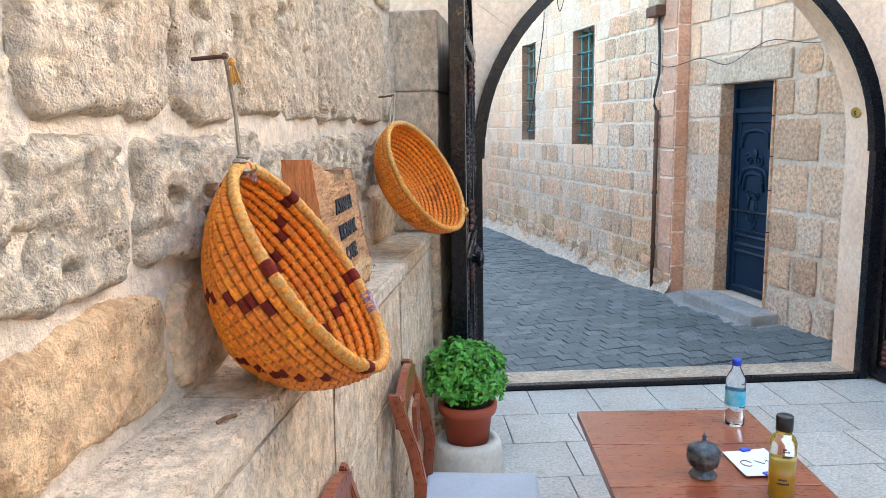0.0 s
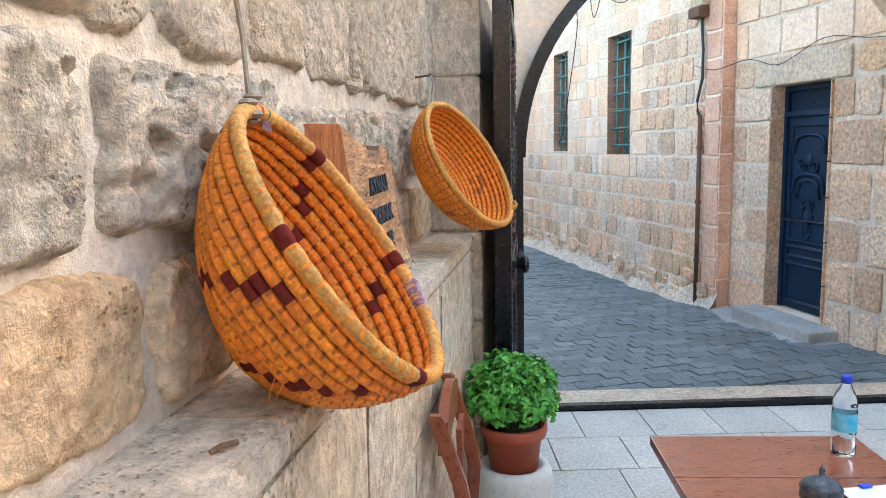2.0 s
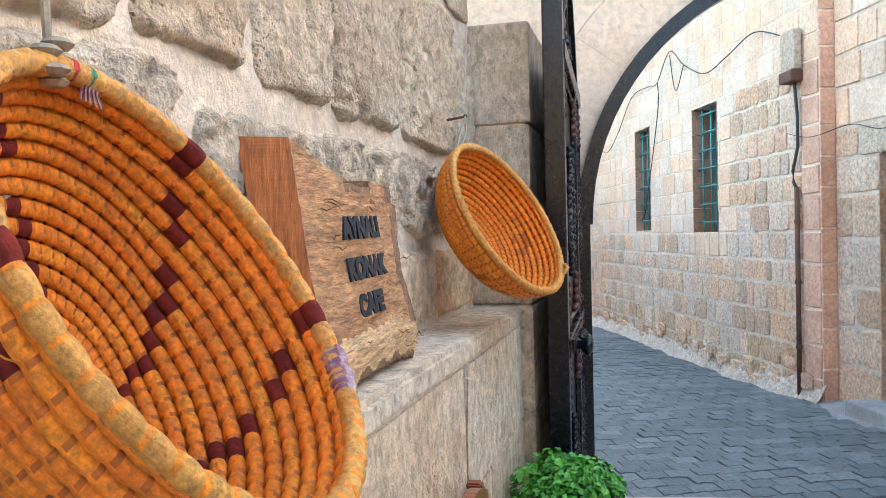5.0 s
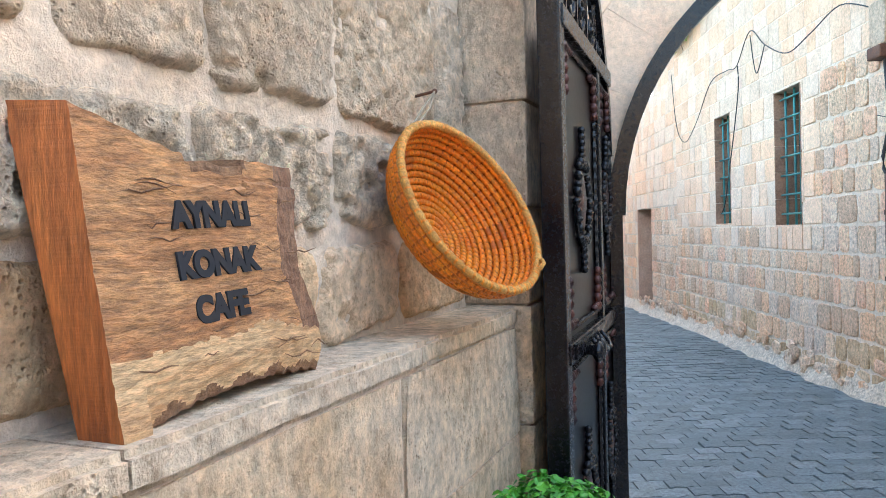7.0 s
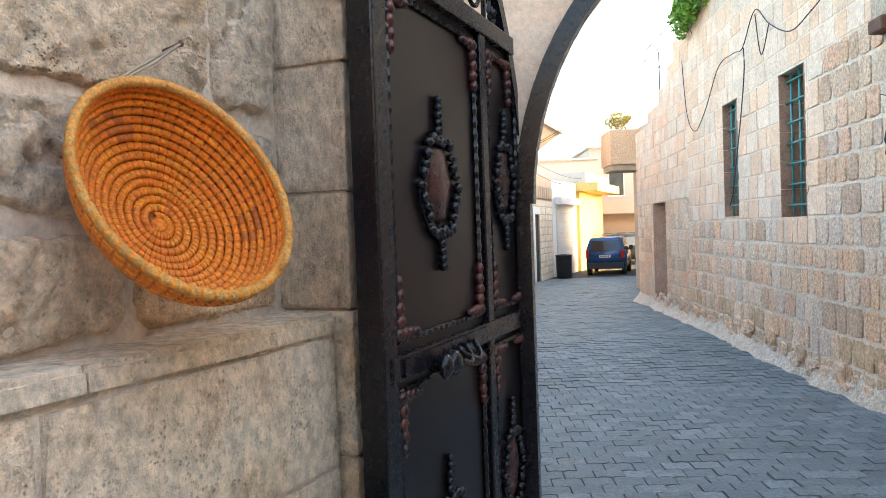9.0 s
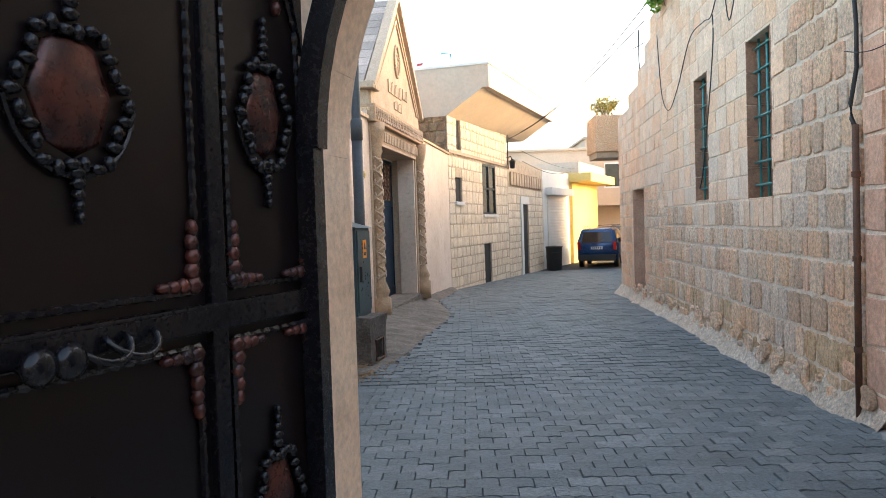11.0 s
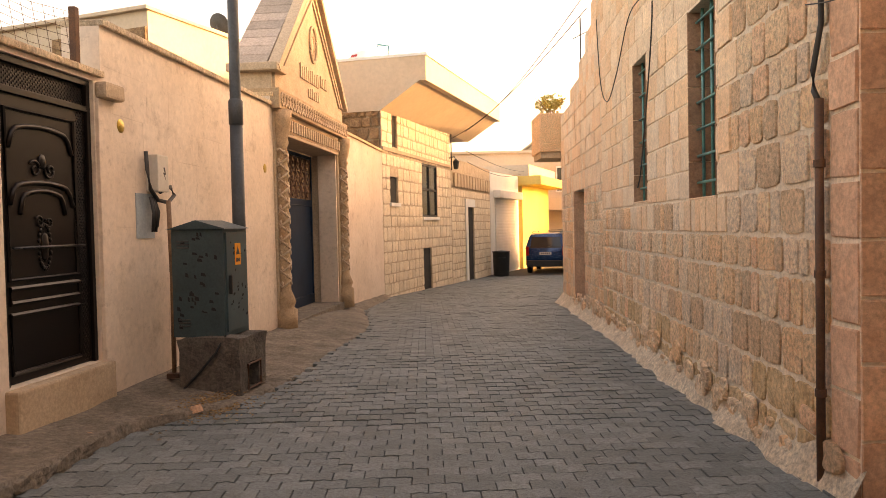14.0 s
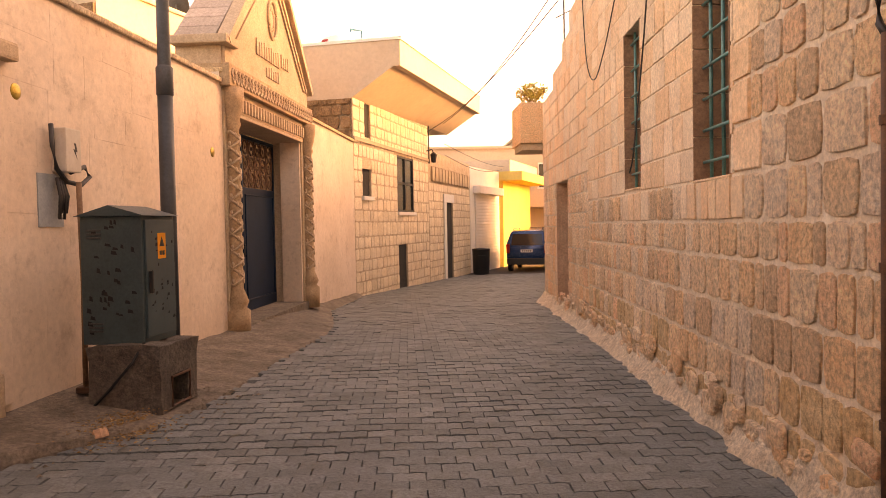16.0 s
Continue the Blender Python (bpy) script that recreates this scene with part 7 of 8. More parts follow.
# ---------- parked van ----------
def van(m, paint, label):
    """x across, y forward, origin on the ground under the middle of the tail."""
    c = thing("parked_van", m, label, "van")
    prof = [(0.0, 0.35), (0.02, 0.95), (0.10, 1.15), (0.28, 1.72), (0.5, 1.80), (2.2, 1.82), (2.75, 1.72), (3.35, 1.15), (4.15, 0.98), (4.32, 0.70), (4.34, 0.35)]
    bm = bmesh.new()
    sides = []
    for sx in (-1, 1):
        sides.append([bm.verts.new((sx * (0.87 if z < 1.1 else 0.87 - 0.17 * (z - 1.1) / 0.72), y, z)) for y, z in prof])
    bm.faces.new(sides[0]); bm.faces.new(sides[1][::-1])
    for i in range(len(prof)):
        j = (i + 1) % len(prof)
        bm.faces.new((sides[0][i], sides[1][i], sides[1][j], sides[0][j]))
    bmesh.ops.recalc_face_normals(bm, faces=bm.faces[:])
    bmesh.ops.bevel(bm, geom=bm.edges[:], offset=0.05, segments=2, affect="EDGES")
    body = part("body", bm, paint, c, smooth=True)
    o = bmesh.new()
    v = [o.verts.new(p) for p in ((-0.68, 0.085, 1.16), (0.68, 0.085, 1.16), (0.62, 0.245, 1.64), (-0.62, 0.245, 1.64))]
    o.faces.new(v)
    e = bmesh.ops.extrude_face_region(o, geom=o.faces[:])
    bmesh.ops.translate(o, vec=(0, -0.02, 0.0), verts=[q for q in e["geom"] if isinstance(q, bmesh.types.BMVert)])
    part("rear_window", o, M_CARGLASS, c)
    for sx in (-1, 1):
        o = bmesh.new()
        v = [o.verts.new(p) for p in ((sx * 0.865, 0.5, 1.14), (sx * 0.865, 3.0, 1.14), (sx * 0.755, 2.65, 1.66), (sx * 0.755, 0.55, 1.66))]
        o.faces.new(v)
        e = bmesh.ops.extrude_face_region(o, geom=o.faces[:])
        bmesh.ops.translate(o, vec=(sx * 0.012, 0, 0), verts=[q for q in e["geom"] if isinstance(q, bmesh.types.BMVert)])
        part("side_window", o, M_CARGLASS, c)
        part("tail_light", box_bm(sx * 0.80 - 0.07, sx * 0.80 + 0.07, -0.02, 0.12, 0.82, 1.22, bevel=0.02), M_TAIL, c)
        part("mirror", box_bm(sx * 0.98 - 0.09, sx * 0.98 + 0.09, 2.75, 2.87, 1.12, 1.34, bevel=0.03), M_BLACKPL, c)
        part("roof_rail", tube_bm([(sx * 0.62, 0.5, 1.83), (sx * 0.62, 0.6, 1.88), (sx * 0.62, 2.2, 1.89), (sx * 0.62, 2.3, 1.84)], 0.02, 6), M_BLACKPL, c)
        for y in (0.72, 3.45):
            mm = Matrix.Translation((sx * 0.80, y, 0.31)) @ Matrix.Rotation(math.pi / 2, 4, "Y")
            wh = part("wheel", lathe_bm([(0.19, -0.09), (0.29, -0.09), (0.31, -0.06), (0.31, 0.06), (0.29, 0.09), (0.19, 0.09)], 24, mm), M_TYRE, c, smooth=True)
            part("rim", lathe_bm([(0.0, -0.05), (0.18, -0.08), (0.195, -0.08), (0.195, 0.08), (0.18, 0.08), (0.0, 0.05)], 16, mm), M_GALV, wh)
    part("bumper", box_bm(-0.84, 0.84, -0.07, 0.10, 0.34, 0.62, bevel=0.03), M_BLACKPL, c)
    part("number_plate", box_bm(-0.26, 0.26, -0.015, 0.005, 0.86, 0.98), M_WHITE, c, "white number plate")
    for k in range(5):
        part("plate_mark", box_bm(-0.2 + 0.085 * k, -0.145 + 0.085 * k, -0.018, -0.014, 0.89, 0.955), M_INK, c)
    part("wiper", tube_bm([(0.0, 0.07, 1.14), (0.3, 0.10, 1.28)], 0.01, 5), M_BLACKPL, c)
    return c


van(Matrix.Translation((8.05, 36.65, street_z(36.65))) @ Matrix.Rotation(radians(-17), 4, "Z"), M_CARBLUE, "blue parked van seen from behind, at the street's end")
van(Matrix.Translation((9.6, 45.2, street_z(45))) @ Matrix.Rotation(radians(-60), 4, "Z"), M_BLACKPL, "dark parked van beyond the blue one")

# ---------- stones of the cafe wall ----------
BIG = [stone_shape(200 + k, 0.08, 0.075, 0.05, 4, 2) for k in range(14)]
BANK_BIG = mesh_bank("stone", BIG, M_CREAM)
BANK_BLOCK = mesh_bank("block", [stone_shape(240 + k, 0.006, 0.006, 0.015, 1) for k in range(6)], M_LEDGE)
BANK_GREY = mesh_bank("block", [stone_shape(260 + k, 0.04, 0.04, 0.05, 5, 2) for k in range(6)], M_OCHRE)
BANK_MID = mesh_bank("stone", BIG, M_MIDST)
rr = random.Random(21)


def hewn(w, h, depth, shoulder, rough, pit, seed):
    """A weathered block seen from close by: a fine relief with worn shoulders, chips and holes; its rim dips behind the mortar."""
    nx, nz = max(8, int(w / 0.0085)), max(8, int(h / 0.0085))
    verts, faces = [], []
    for j in range(nz + 1):
        for i in range(nx + 1):
            x, z = w * (i / nx - 0.5), h * (j / nz - 0.5)
            p = Vector((x + seed * 3.1, z - seed * 1.7, seed))
            wob = 0.026 * noise.noise(p * 5) + 0.012 * noise.noise(p * 17) + 0.006 * noise.noise(p * 45)
            dx, dz, r = w / 2 - abs(x), h / 2 - abs(z), 0.06
            d = (r - math.hypot(r - dx, r - dz) if dx < r and dz < r else min(dx, dz)) + wob - 0.004
            t = min(1.0, max(0.0, d / shoulder))
            t = t * t * (3 - 2 * t)
            relief = 1.5 * rough * (0.8 * noise.noise(p * 6) + 0.9 * (0.3 - abs(noise.noise(p * 11))) + 1.1 * (0.25 - abs(noise.noise(p * 27))) + 0.6 * noise.noise(p * 55))
            hole = max(0.0, noise.noise(p * 21 + Vector((9, 0, 0))) - 0.12) * max(0.0, 0.45 + noise.noise(p * 4.5))
            chip = max(0.0, noise.noise(p * 3.2 + Vector((0, 7, 0))) - 0.15) * 0.035
            verts.append((x, -0.012 + (depth + 0.012 - chip + relief - pit * hole) * t, z))
    for j in range(nz):
        for i in range(nx):
            a = j * (nx + 1) + i
            faces.append((a + 1, a, a + nx + 1, a + nx + 2))
    return verts, faces


rows = (
    (2.060, 2.56, (-1.95, -1.70, -1.09, -0.635, -0.28, 0.04, 0.38, 0.80, 1.25, 1.70, 2.10), M_CREAM, 0.036, 0.022, 0.0056, 0.08),
    (1.785, 2.045, (-1.95, -1.62, -1.05, -0.58, -0.09, 0.54, 1.12, 1.60, 2.10), M_MIDST, 0.036, 0.024, 0.0085, 0.20),
    (1.525, 1.775, (-1.95, -1.42, -0.98, -0.55, -0.05, 0.43, 0.92, 1.50, 2.10), M_OCHRE, 0.028, 0.028, 0.0040, 0.035),
)
k = 0
for za, zb, cuts, mat, depth, shoulder, rough, pit in rows:
    for ua, ub in zip(cuts, cuts[1:]):
        k += 1
        dz = rr.uniform(-0.010, 0.010) if za > 1.6 else 0.0
        v, f = hewn(ub - ua - 0.006, zb - za + dz, depth * rr.uniform(0.85, 1.05), shoulder, rough * rr.uniform(0.8, 1.2), pit, k)
        raw("stone", v, f, mat, cafe_wall, smooth=True, m=Matrix.Translation(((ua + ub) / 2, 0, (za + zb) / 2 + dz / 2)))
vm, fm = [], []
nu, nz = 190, 52
for j in range(nz + 1):
    for i in range(nu + 1):
        u, z = -1.97 + 4.07 * i / nu, 1.50 + 1.10 * j / nz
        p = Vector((u, z, 2.0))
        vm.append((u, 0.006 + 0.010 * noise.noise(p * 3.1) + 0.006 * noise.noise(p * 12) + 0.003 * noise.noise(p * 40), z))
for j in range(nz):
    for i in range(nu):
        a = j * (nu + 1) + i
        fm.append((a + 1, a, a + nu + 1, a + nu + 2))
raw("pointing", vm, fm, M_MORTAR, cafe_wall, "uneven pale lime pointing between the blocks", smooth=True)
st = courses(2.10, 6.5, [1.53, 1.775], [], 0.22, (0.35, 0.7), rr) + courses(2.10, 6.5, [1.775, 2.065], [], 0.3, (0.35, 0.75), rr) + courses(2.10, 6.5, [2.065, 2.57], [], 0.48, (0.26, 0.62), rr) + courses(-1.97, 6.5, [2.57, 2.95, 3.4, 3.9, 4.5], [], 0.48, (0.26, 0.62), rr)
lay(st, {0: BANK_BIG, 1: BANK_GREY, 2: BANK_MID}, lambda u, z: 1 if z < 1.7 else (2 if z < 2.06 else 0), lambda u, z: True, cafe_wall, None, 0.032, 0.026, "rubble", "joined far stones")
st = courses(-1.96, 6.0, [0.24, 0.67, 1.10, 1.46], [], 0.45, (0.55, 1.0), rr)
for (u, z, w, h) in st:
    me = BANK_BLOCK[rng.randrange(6)][0]
    link_mesh("block", me, ledge_wall, Matrix.Translation((u, 0.152, z)) @ Matrix.Diagonal((w - 0.008, 0.014, h - 0.008, 1)))
u = -1.96
while u < 5.5:
    w = rr.uniform(0.6, 1.1)
    bm = bmesh.new()
    box(bm, u + 0.003, u + w - 0.003, -0.03, 0.17, 1.462, 1.524)
    bmesh.ops.subdivide_edges(bm, edges=[e for e in bm.edges if abs((e.verts[0].co - e.verts[1].co).x) > 0.3], cuts=9, use_grid_fill=True)
    bmesh.ops.bevel(bm, geom=[e for e in bm.edges if abs((e.verts[0].co - e.verts[1].co).x) > 0.01 and e.calc_face_angle(0) > 1 and e.verts[0].co.y > 0.1], offset=0.012, segments=2, affect="EDGES")
    for v in bm.verts:
        if v.co.y > 0.1:
            v.co += Vector((0, 0.012 * noise.noise((v.co.x * 6, 0, 1)), 0.006 * noise.noise((v.co.x * 8, v.co.z * 9, 4))))
    part("ledge_slab", bm, M_LEDGE, ledge_wall, smooth=False)
    u += w
for z0, z1 in ((0.0, 0.62), (0.62, 1.12), (1.12, 1.53), (1.53, 1.86), (1.86, 2.22), (2.22, 2.61)):
    for ua, ub in ((-2.44, -1.975), (-2.87, -2.448)):
        part("block", box_bm(ua, ub, -0.12, 0.207 + rr.uniform(-0.004, 0.004), z0 + 0.003, z1 - 0.003, bevel=0.012), M_GREYST if z0 > 1.5 else M_LEDGE, pillar)

# ---------- stones of the street walls ----------
rr = random.Random(22)
st = courses(-1.55, -1.24, [0.0, 0.32, 1.75, 3.42], [], 0.36, (0.35, 0.5), rr)
st += courses(-1.24, 6.1, [0.0, 0.32, 1.75], [W1, W2], 0.27, (0.12, 0.36), rr) + courses(-1.24, 0.62, [1.75, 3.42], [W1, W2], 0.28, (0.16, 0.42), rr)
smooth_st = courses(0.62, 6.1, [1.75, 3.42], [W1, W2], 0.30, (0.26, 0.5), rr)
upper = courses(-1.55, 6.1, [3.42, 5.4], [W1, W2], 0.30, (0.22, 0.5), rr)


def pick_east(u, z):
    if u < -1.24:
        return 4
    if z < 0.45 + 0.5 * noise.noise((u * 0.9, 0, 8)) + 0.25 * noise.noise((u * 4, z * 4, 8)):
        return 3
    if z > 3.5:
        return 1
    for w in (W1, W2):
        if w[0] - 0.34 < u < w[1] + 0.34 and w[2] - 0.3 < z < w[3] + 0.3:
            return 1
    return 0


BANKS = {0: BANK_RUBBLE, 1: BANK_DRESSED, 2: BANK_BOULDER, 3: BANK_BROWN, 4: BANK_QUOIN}
lay(st, BANKS, pick_east, lambda u, z: u < 4.6, wall_east, None, 0.020, 0.016, "masonry", "joined upper stones")
lay(smooth_st, BANKS, lambda u, z: 1, lambda u, z: False, wall_east, None, 0.012, 0.011, "masonry", "joined dressed stones between the windows")
lay(upper, BANKS, lambda u, z: 1, lambda u, z: False, wall_east, None, 0.008, 0.006, "masonry", "joined smooth upper stones")
F_RET = Matrix.Translation((-1.55, 0, 0)) @ Matrix(((0, -1, 0, 0), (1, 0, 0, 0), (0, 0, 1, 0), (0, 0, 0, 1)))
zq = 0.1
while zq < 5.0:
    hq = rr.uniform(0.28, 0.42)
    link_mesh("quoin", BANK_QUOIN[rng.randrange(8)][0], wall_east, F_RET @ Matrix.Translation((-0.07, 0, zq + hq / 2)) @ Matrix.Diagonal((0.15, 0.012, hq - 0.012, 1)))
    zq += hq
st = courses(-6.4, -1.56, [0.1, 0.5, SD[3], 2.72, 4.7], [SD, (SD[0] - 0.25, SD[1] + 0.3, SD[3], 2.72)], 0.36, (0.22, 0.55), rr)
lay(st, {0: mesh_bank("stone", BIG, M_RUBBLE), 1: BANK_DRESSED, 2: BANK_BOULDER}, lambda u, z: 2 if (u < -3.4 and (int(u * 7) + int(z * 5)) % 3 == 0) else (1 if z > 2.7 else 0), lambda u, z: z < 3.6, wall_south, None, 0.028, 0.016, "masonry", "joined upper stones")
part("lintel", box_bm(SD[0] - 0.22, SD[1] + 0.27, -0.2, 0.03, SD[3] + 0.003, 2.70, bevel=0.02), M_CREAM, wall_south, "pale stone lintel")
for side in (0, 1):
    z0 = SD[2]
    k = 0
    while z0 < SD[3] - 0.05:
        h = min(rr.uniform(0.25, 0.45), SD[3] - z0)
        u0, u1 = (SD[1] - 0.012, SD[1] + 0.002) if side else (SD[0] - 0.002, SD[0] + 0.012)
        part("reveal_stone", box_bm(u0, u1, -0.13, 0.03, z0 + 0.005, z0 + h - 0.005, bevel=0.005), M_RUBBLE, wall_south)
        z0 += h
st = courses(6.1, 11.9, [-0.3, FD[3], 4.0], [FD], 0.28, (0.2, 0.45), rr)
lay(st, BANKS, lambda u, z: 1 if z > 2.2 else 0, lambda u, z: True, wall_far, None, 0.010, 0.012, "masonry", "joined far stones")
for ua, ub, zt in ((6.1, 6.75, 5.55), (6.75, 7.35, 5.2), (7.35, 8.0, 4.85), (8.0, 8.9, 4.55), (8.9, 10.2, 4.28)):
    tower = structure("wall_ruin", box_bm(ua, ub, -0.5, 0.0, 4.0, zt), M_MORTAR, "broken stepped top of the ruined wall", move(F_RIGHT, 0, -0.05, 0))
    lay(courses(ua, ub, [4.0, zt], [], 0.28, (0.25, 0.5), rr), BANKS, lambda u, z: 1, lambda u, z: True, tower, None, 0.006, 0.004, "rest", "stones")

# painted blocks of the plastered wall
BANK_PLASTER = mesh_bank("block", [stone_shape(400 + k, 0.004, 0.004, 0.012, 1) for k in range(5)], M_PLASTER)
for nm, ya, yb, zt, holes in (("wall_west_a", 7.6, 10.40, 2.88, [(LD[0] - 0.36, LD[1] + 0.3, -1, 2.9)]), ("wall_west_b", 10.44, 14.0, 3.34, [])):
    lay(courses(lu(yb), lu(ya), [0.12, 1.6, zt], holes, 0.36, (0.45, 0.85), rr), {0: BANK_PLASTER}, lambda u, z: 0, lambda u, z: True, bpy.data.objects[nm], None, 0.005, 0.0022, "masonry", "joined blocks")

# rubble skirt and pale mortar at the foot of the east wall
vs, fs_ = [], []
n = 150
for i in range(n + 1):
    u = -1.6 + 13.4 * i / n
    y = 9 + u
    out = 0.13 + 0.10 * noise.noise((u * 1.9, 0, 0)) + 0.05 * noise.noise((u * 7, 1, 0)) + (0.06 if y > 11 else 0)
    z0 = street_z(y)
    for f in range(5):
        q = f / 4
        vs.append((u, 0.0 + out * q, z0 + (0.22 + 0.1 * noise.noise((u * 3, 3, 0))) * (1 - q) ** 1.6 + 0.025 * noise.noise((u * 9, q * 3, 2)) - (0.03 if f == 4 else 0)))
for i in range(n):
    for f in range(4):
        a = i * 5 + f
        fs_.append((a, a + 5, a + 6, a + 1))
tagged(raw("wall_foot", vs, fs_, M_FOOT, smooth=True, m=F_RIGHT.copy()), "crumbling pale mortar skirt at the wall's foot", "wall foot", "", "structure")
for k in range(110):
    u = rr.uniform(-1.5, 9.5)
    me = BANK_BOULDER[rng.randrange(8)][0]
    s = rr.uniform(0.08, 0.26)
    link_mesh("boulder", me, wall_east, Matrix.Translation((u, 0.02, street_z(9 + u) + rr.uniform(0.04, 0.34))) @ Matrix.Rotation(rr.uniform(-0.2, 0.2), 4, "Y") @ Matrix.Diagonal((s, rr.uniform(0.015, 0.045), s * rr.uniform(0.6, 0.9), 1)))

# stones of the house
BANKS_H = {0: mesh_bank("stone", RUBBLE[:8], M_HOUSEST)}
hwall = [o for o in house.children if o.name.startswith("wall")][0]
lwall = [o for o in house.children if o.name.startswith("low_wall")][0]
lay(courses(hu(30.0), 0.0, [-0.5, 0.9, 1.86, 3.5, 4.95], HW, 0.30, (0.2, 0.5), rr), BANKS_H, lambda u, z: 0, lambda u, z: z < 3.6, hwall, None, 0.026, 0.014, "masonry", "joined stones")
lay(courses(hu(36.4), hu(30.05), [-0.6, 2.27, 2.9], HW2, 0.30, (0.25, 0.5), rr), BANKS_H, lambda u, z: 0, lambda u, z: True, lwall, None, 0.026, 0.014, "masonry", "joined stones")

# broken kerb stones along the pavement
BANK_KERB = mesh_bank("kerb_stone", BOULDER, M_CONC)
for k in range(9):
    y = 6.2 + 0.41 * k
    me = BANK_KERB[k % 8][0]
    link_mesh("kerb_stone", me, pavement, Matrix.Translation((pav_edge(y) - 0.02, y, street_z(y) + 0.05)) @ Matrix.Rotation(-math.pi / 2, 4, "Z") @ Matrix.Diagonal((0.44, 0.035, 0.09, 1)))
BANK_RED = mesh_bank("kerb_stone", BOULDER, M_QUOIN)
for k, (x, y, w) in enumerate(((0.27, 9.25, 0.22), (0.24, 9.02, 0.15), (0.80, 10.1, 0.11))):
    link_mesh("kerb_stone", BANK_RED[k][0], pavement, Matrix.Translation((x, y, street_z(y) + 0.03)) @ Matrix.Rotation(0.5 * k, 4, "Z") @ Matrix.Rotation(radians(72), 4, "X") @ Matrix.Diagonal((w, 0.06, w * 0.7, 1)))
rub = random.Random(8)
V, F = [], []
for k in range(240):
    y = rub.uniform(9.3, 11.6)
    x = pav_edge(y) + rub.gauss(-0.15, 0.22)
    if x < wall_left_x(y) + 0.05:
        continue
    s = rub.uniform(0.006, 0.028)
    z = street_z(y) + (0.07 if x < pav_edge(y) - 0.1 else 0.02) * (1 if y < 10.2 else 0.7)
    b = len(V)
    V += [(x + s * rub.uniform(0.6, 1.2) * dx, y + s * rub.uniform(0.6, 1.2) * dy, z + s * 0.6 * dz) for dx, dy, dz in ((1, 0, 0), (0, 1, 0), (-1, 0, 0), (0, -1, 0), (0, 0, 1), (0, 0, -1))]
    F += [(b, b + 1, b + 4), (b + 1, b + 2, b + 4), (b + 2, b + 3, b + 4), (b + 3, b, b + 4)]
tagged(raw("rubble_litter", V, F, M_CONC), "scattered crumbs of concrete and dirt by the plinth", "rubble", "", "stuff")

rub = random.Random(19)
V, F = [], []
for k in range(420):
    x, y = rub.gauss(0.92, 0.16), rub.gauss(10.28, 0.22)
    L, a = rub.uniform(0.008, 0.022), rub.uniform(0, 6.28)
    if x < wall_left_x(y) + 0.25 or y > 10.66:
        continue
    z = street_z(y) + (0.085 if x < pav_edge(y) else 0.022) + rub.uniform(0.0, 0.012)
    b = len(V)
    V += [(x + L * math.cos(a), y + L * math.sin(a), z), (x - 0.4 * L * math.sin(a), y + 0.4 * L * math.cos(a), z + rub.uniform(0, 0.01)), (x - L * math.cos(a), y - L * math.sin(a), z), (x + 0.4 * L * math.sin(a), y - 0.4 * L * math.cos(a), z + rub.uniform(0, 0.01))]
    F += [(b, b + 1, b + 2), (b, b + 2, b + 3)]
tagged(raw("leaf_litter", V, F, M_DRYLEAF), "dry tan leaves swept against the pavement by the plinth", "leaves", "", "stuff")

# ---------- floor slabs of the cafe ----------
bm = box_bm(-0.5, 0.5, -0.5, 0.5, 0.0, 1.0)
slab_me = bpy.data.meshes.new("floor_slab")
bm.to_mesh(slab_me)
bm.free()
slab_me.materials.append(M_TILE)
for j in range(15):
    off = (0.0, 0.19, 0.08)[j % 3]
    for i in range(20):
        u, y = -3.13 + off + 0.41 * i, -0.04 - 0.43 * (j + 0.5)
        c = F_ARCH @ Vector((u, y, 0))
        s = (Vector((c.x, c.y)) - Vector((0.075, 1.88))).dot(Vector((0.918, -0.397)))
        if s < -0.2 or c.x > 6.0 or c.y < -4.8:
            continue
        link_mesh("floor_slab", slab_me, yard, F_ARCH @ Matrix.Translation((u, y, 0.2385 + rr.uniform(-0.001, 0.0015))) @ Matrix.Diagonal((0.403, 0.423, 0.012, 1)))

# ---------- street pavers ----------
PWD, PRW = 0.192, 0.161
xs = [-0.5, -0.25, 0.0, 0.25, 0.5]
ed = [-0.045, 0.045, -0.045, 0.045, -0.045]


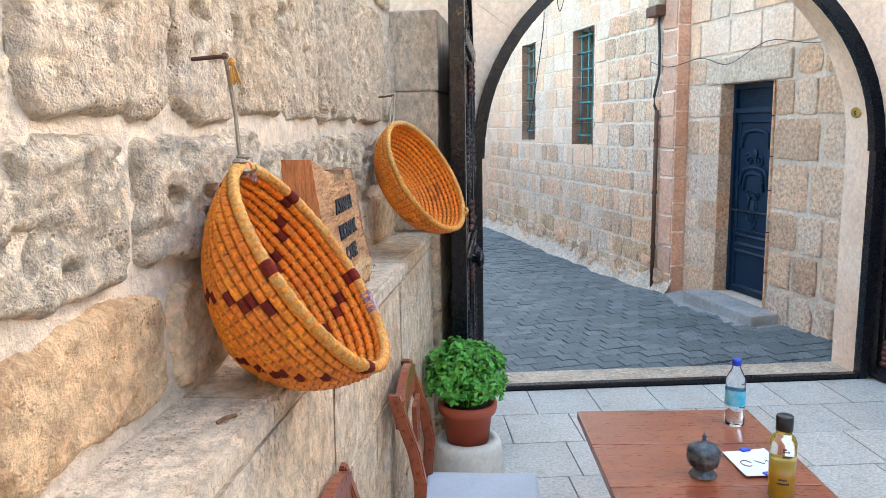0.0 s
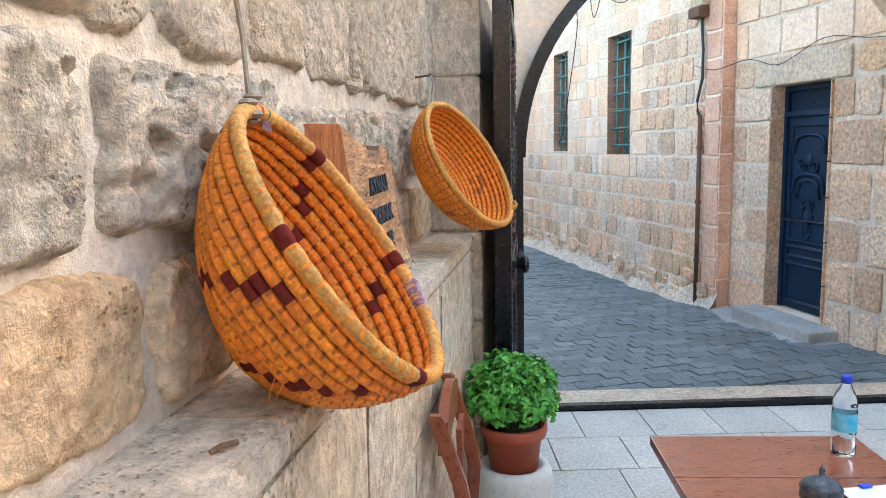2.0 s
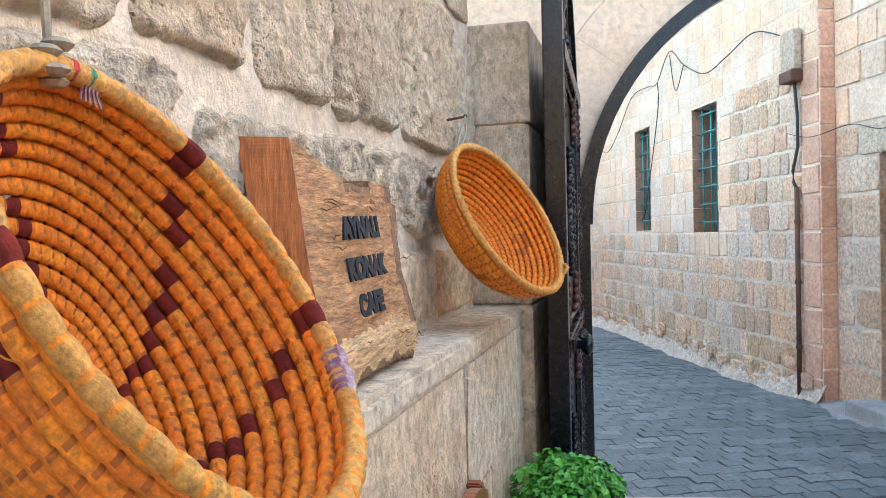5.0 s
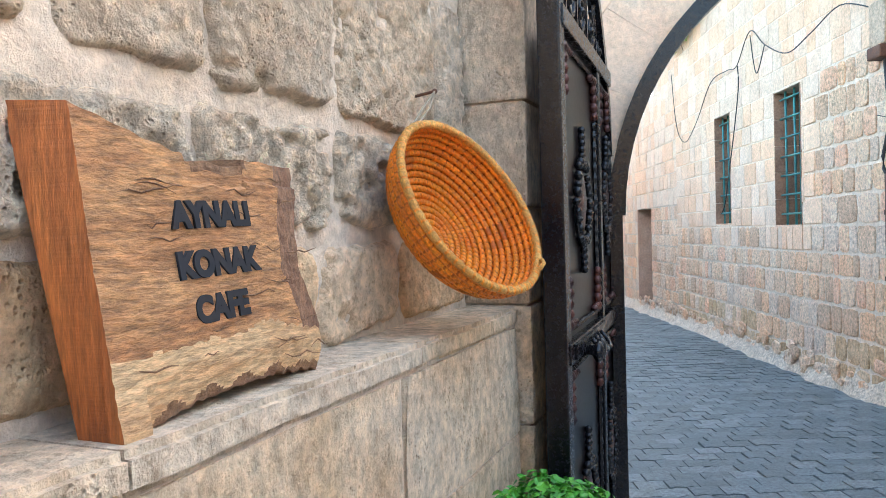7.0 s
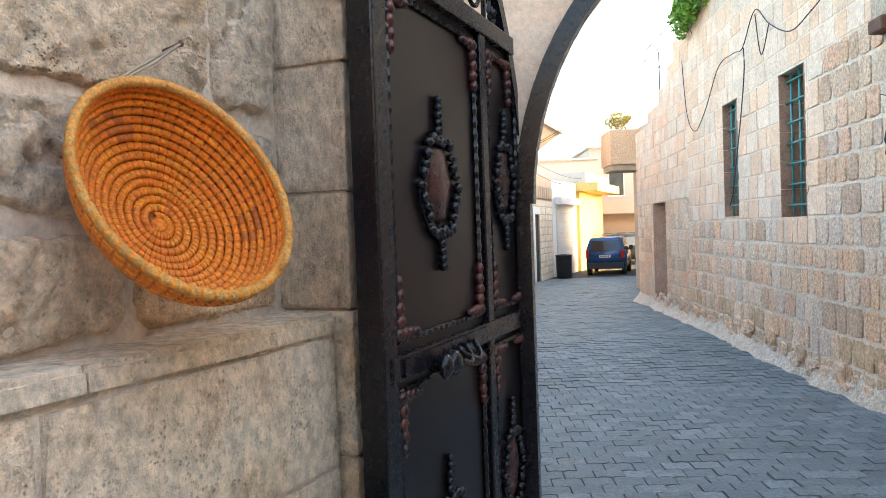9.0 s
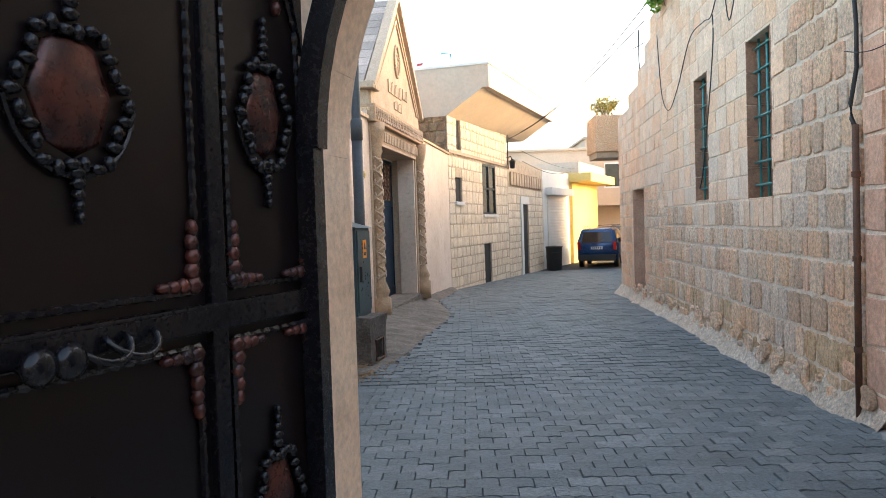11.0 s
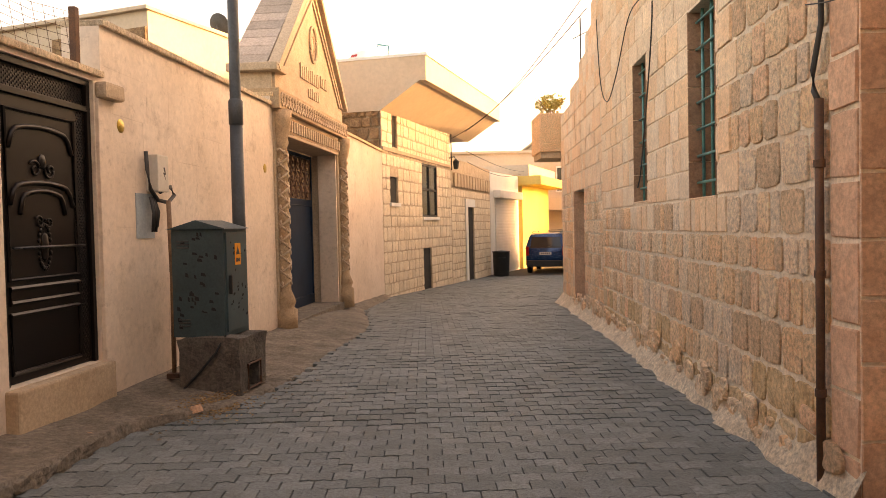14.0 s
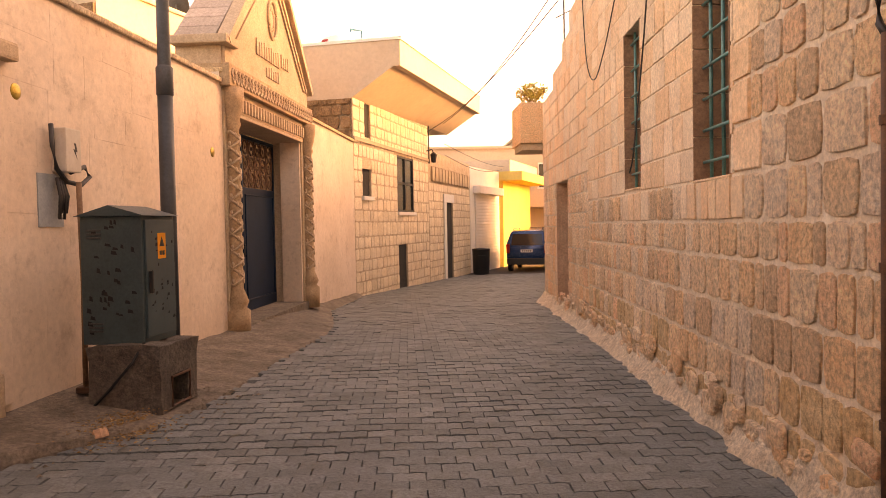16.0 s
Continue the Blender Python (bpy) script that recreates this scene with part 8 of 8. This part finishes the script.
def paver_shape(k):
    r = random.Random(300 + k)
    gx, gy = 0.010, 0.038
    out = [(x * (1 - 2 * gx), -0.5 + gy + e) for x, e in zip(xs, ed)] + [(x * (1 - 2 * gx), 0.5 - gy + e) for x, e in zip(xs[::-1], ed[::-1])]
    n = len(out)
    t = [r.uniform(-0.16, 0.16) for _ in range(2)]
    V = [(x, y, 0.0) for x, y in out] + [(x * 0.975, y * 0.92, 1.0 + t[0] * x + t[1] * y) for x, y in out]
    F = [(i, (i + 1) % n, n + (i + 1) % n, n + i) for i in range(n)]
    F += [(n + i, n + i + 1, n + 8 - i, n + 9 - i) for i in range(4)]
    return V, F


PAVERS = mesh_bank("paver", [paver_shape(k) for k in range(6)], M_PAVER)
road = tagged(new("street_paving"), "grey interlocking concrete pavers of the street", "road", "", "structure")
V, F = [], []
count = 0
rp = random.Random(14)
row = 0
y = 4.1
while y < 44.0:
    x = -1.2 + (PWD / 2 if row % 2 else 0)
    xr = 5.03 + 0.07 * (y - 9) + 0.12 if y < 20.9 else 12.0
    if y < 7.5:
        xr += 0.1
    while x < xr:
        left = pav_edge(y) + 0.02 if y < 23.4 else 1.6 + 0.3 * (y - 23.4)
        arch_side = (Vector((x, y, 0)) - Vector((1.6, 4.72, 0))).dot(Vector((0.229, 0.974, 0)))
        if x > left and arch_side > 0.43:
            me, v, f = PAVERS[rp.randrange(6)]
            zc = street_z(y) - 0.024 + rp.uniform(-0.004, 0.004) + 0.012 * noise.noise((x * 1.3, y * 1.3, 0))
            if count < 300 and 1.7 < x < 4.3 and 7.6 < y:
                link_mesh("paver", me, road, Matrix.Translation((x, y, zc)) @ Matrix.Rotation(rp.uniform(-0.012, 0.012), 4, "Z") @ Matrix.Diagonal((PWD, PRW, 0.03, 1)))
                count += 1
            else:
                b = len(V)
                V += [(x + a * PWD, y + q * PRW, zc + c * 0.03) for a, q, c in v]
                F += [tuple(b + i for i in g) for g in f]
        x += PWD
    y += PRW
    row += 1
rest = raw("paving", V, F, M_PAVER, road, "joined grey pavers further on")
rest["kind"] = "stuff"
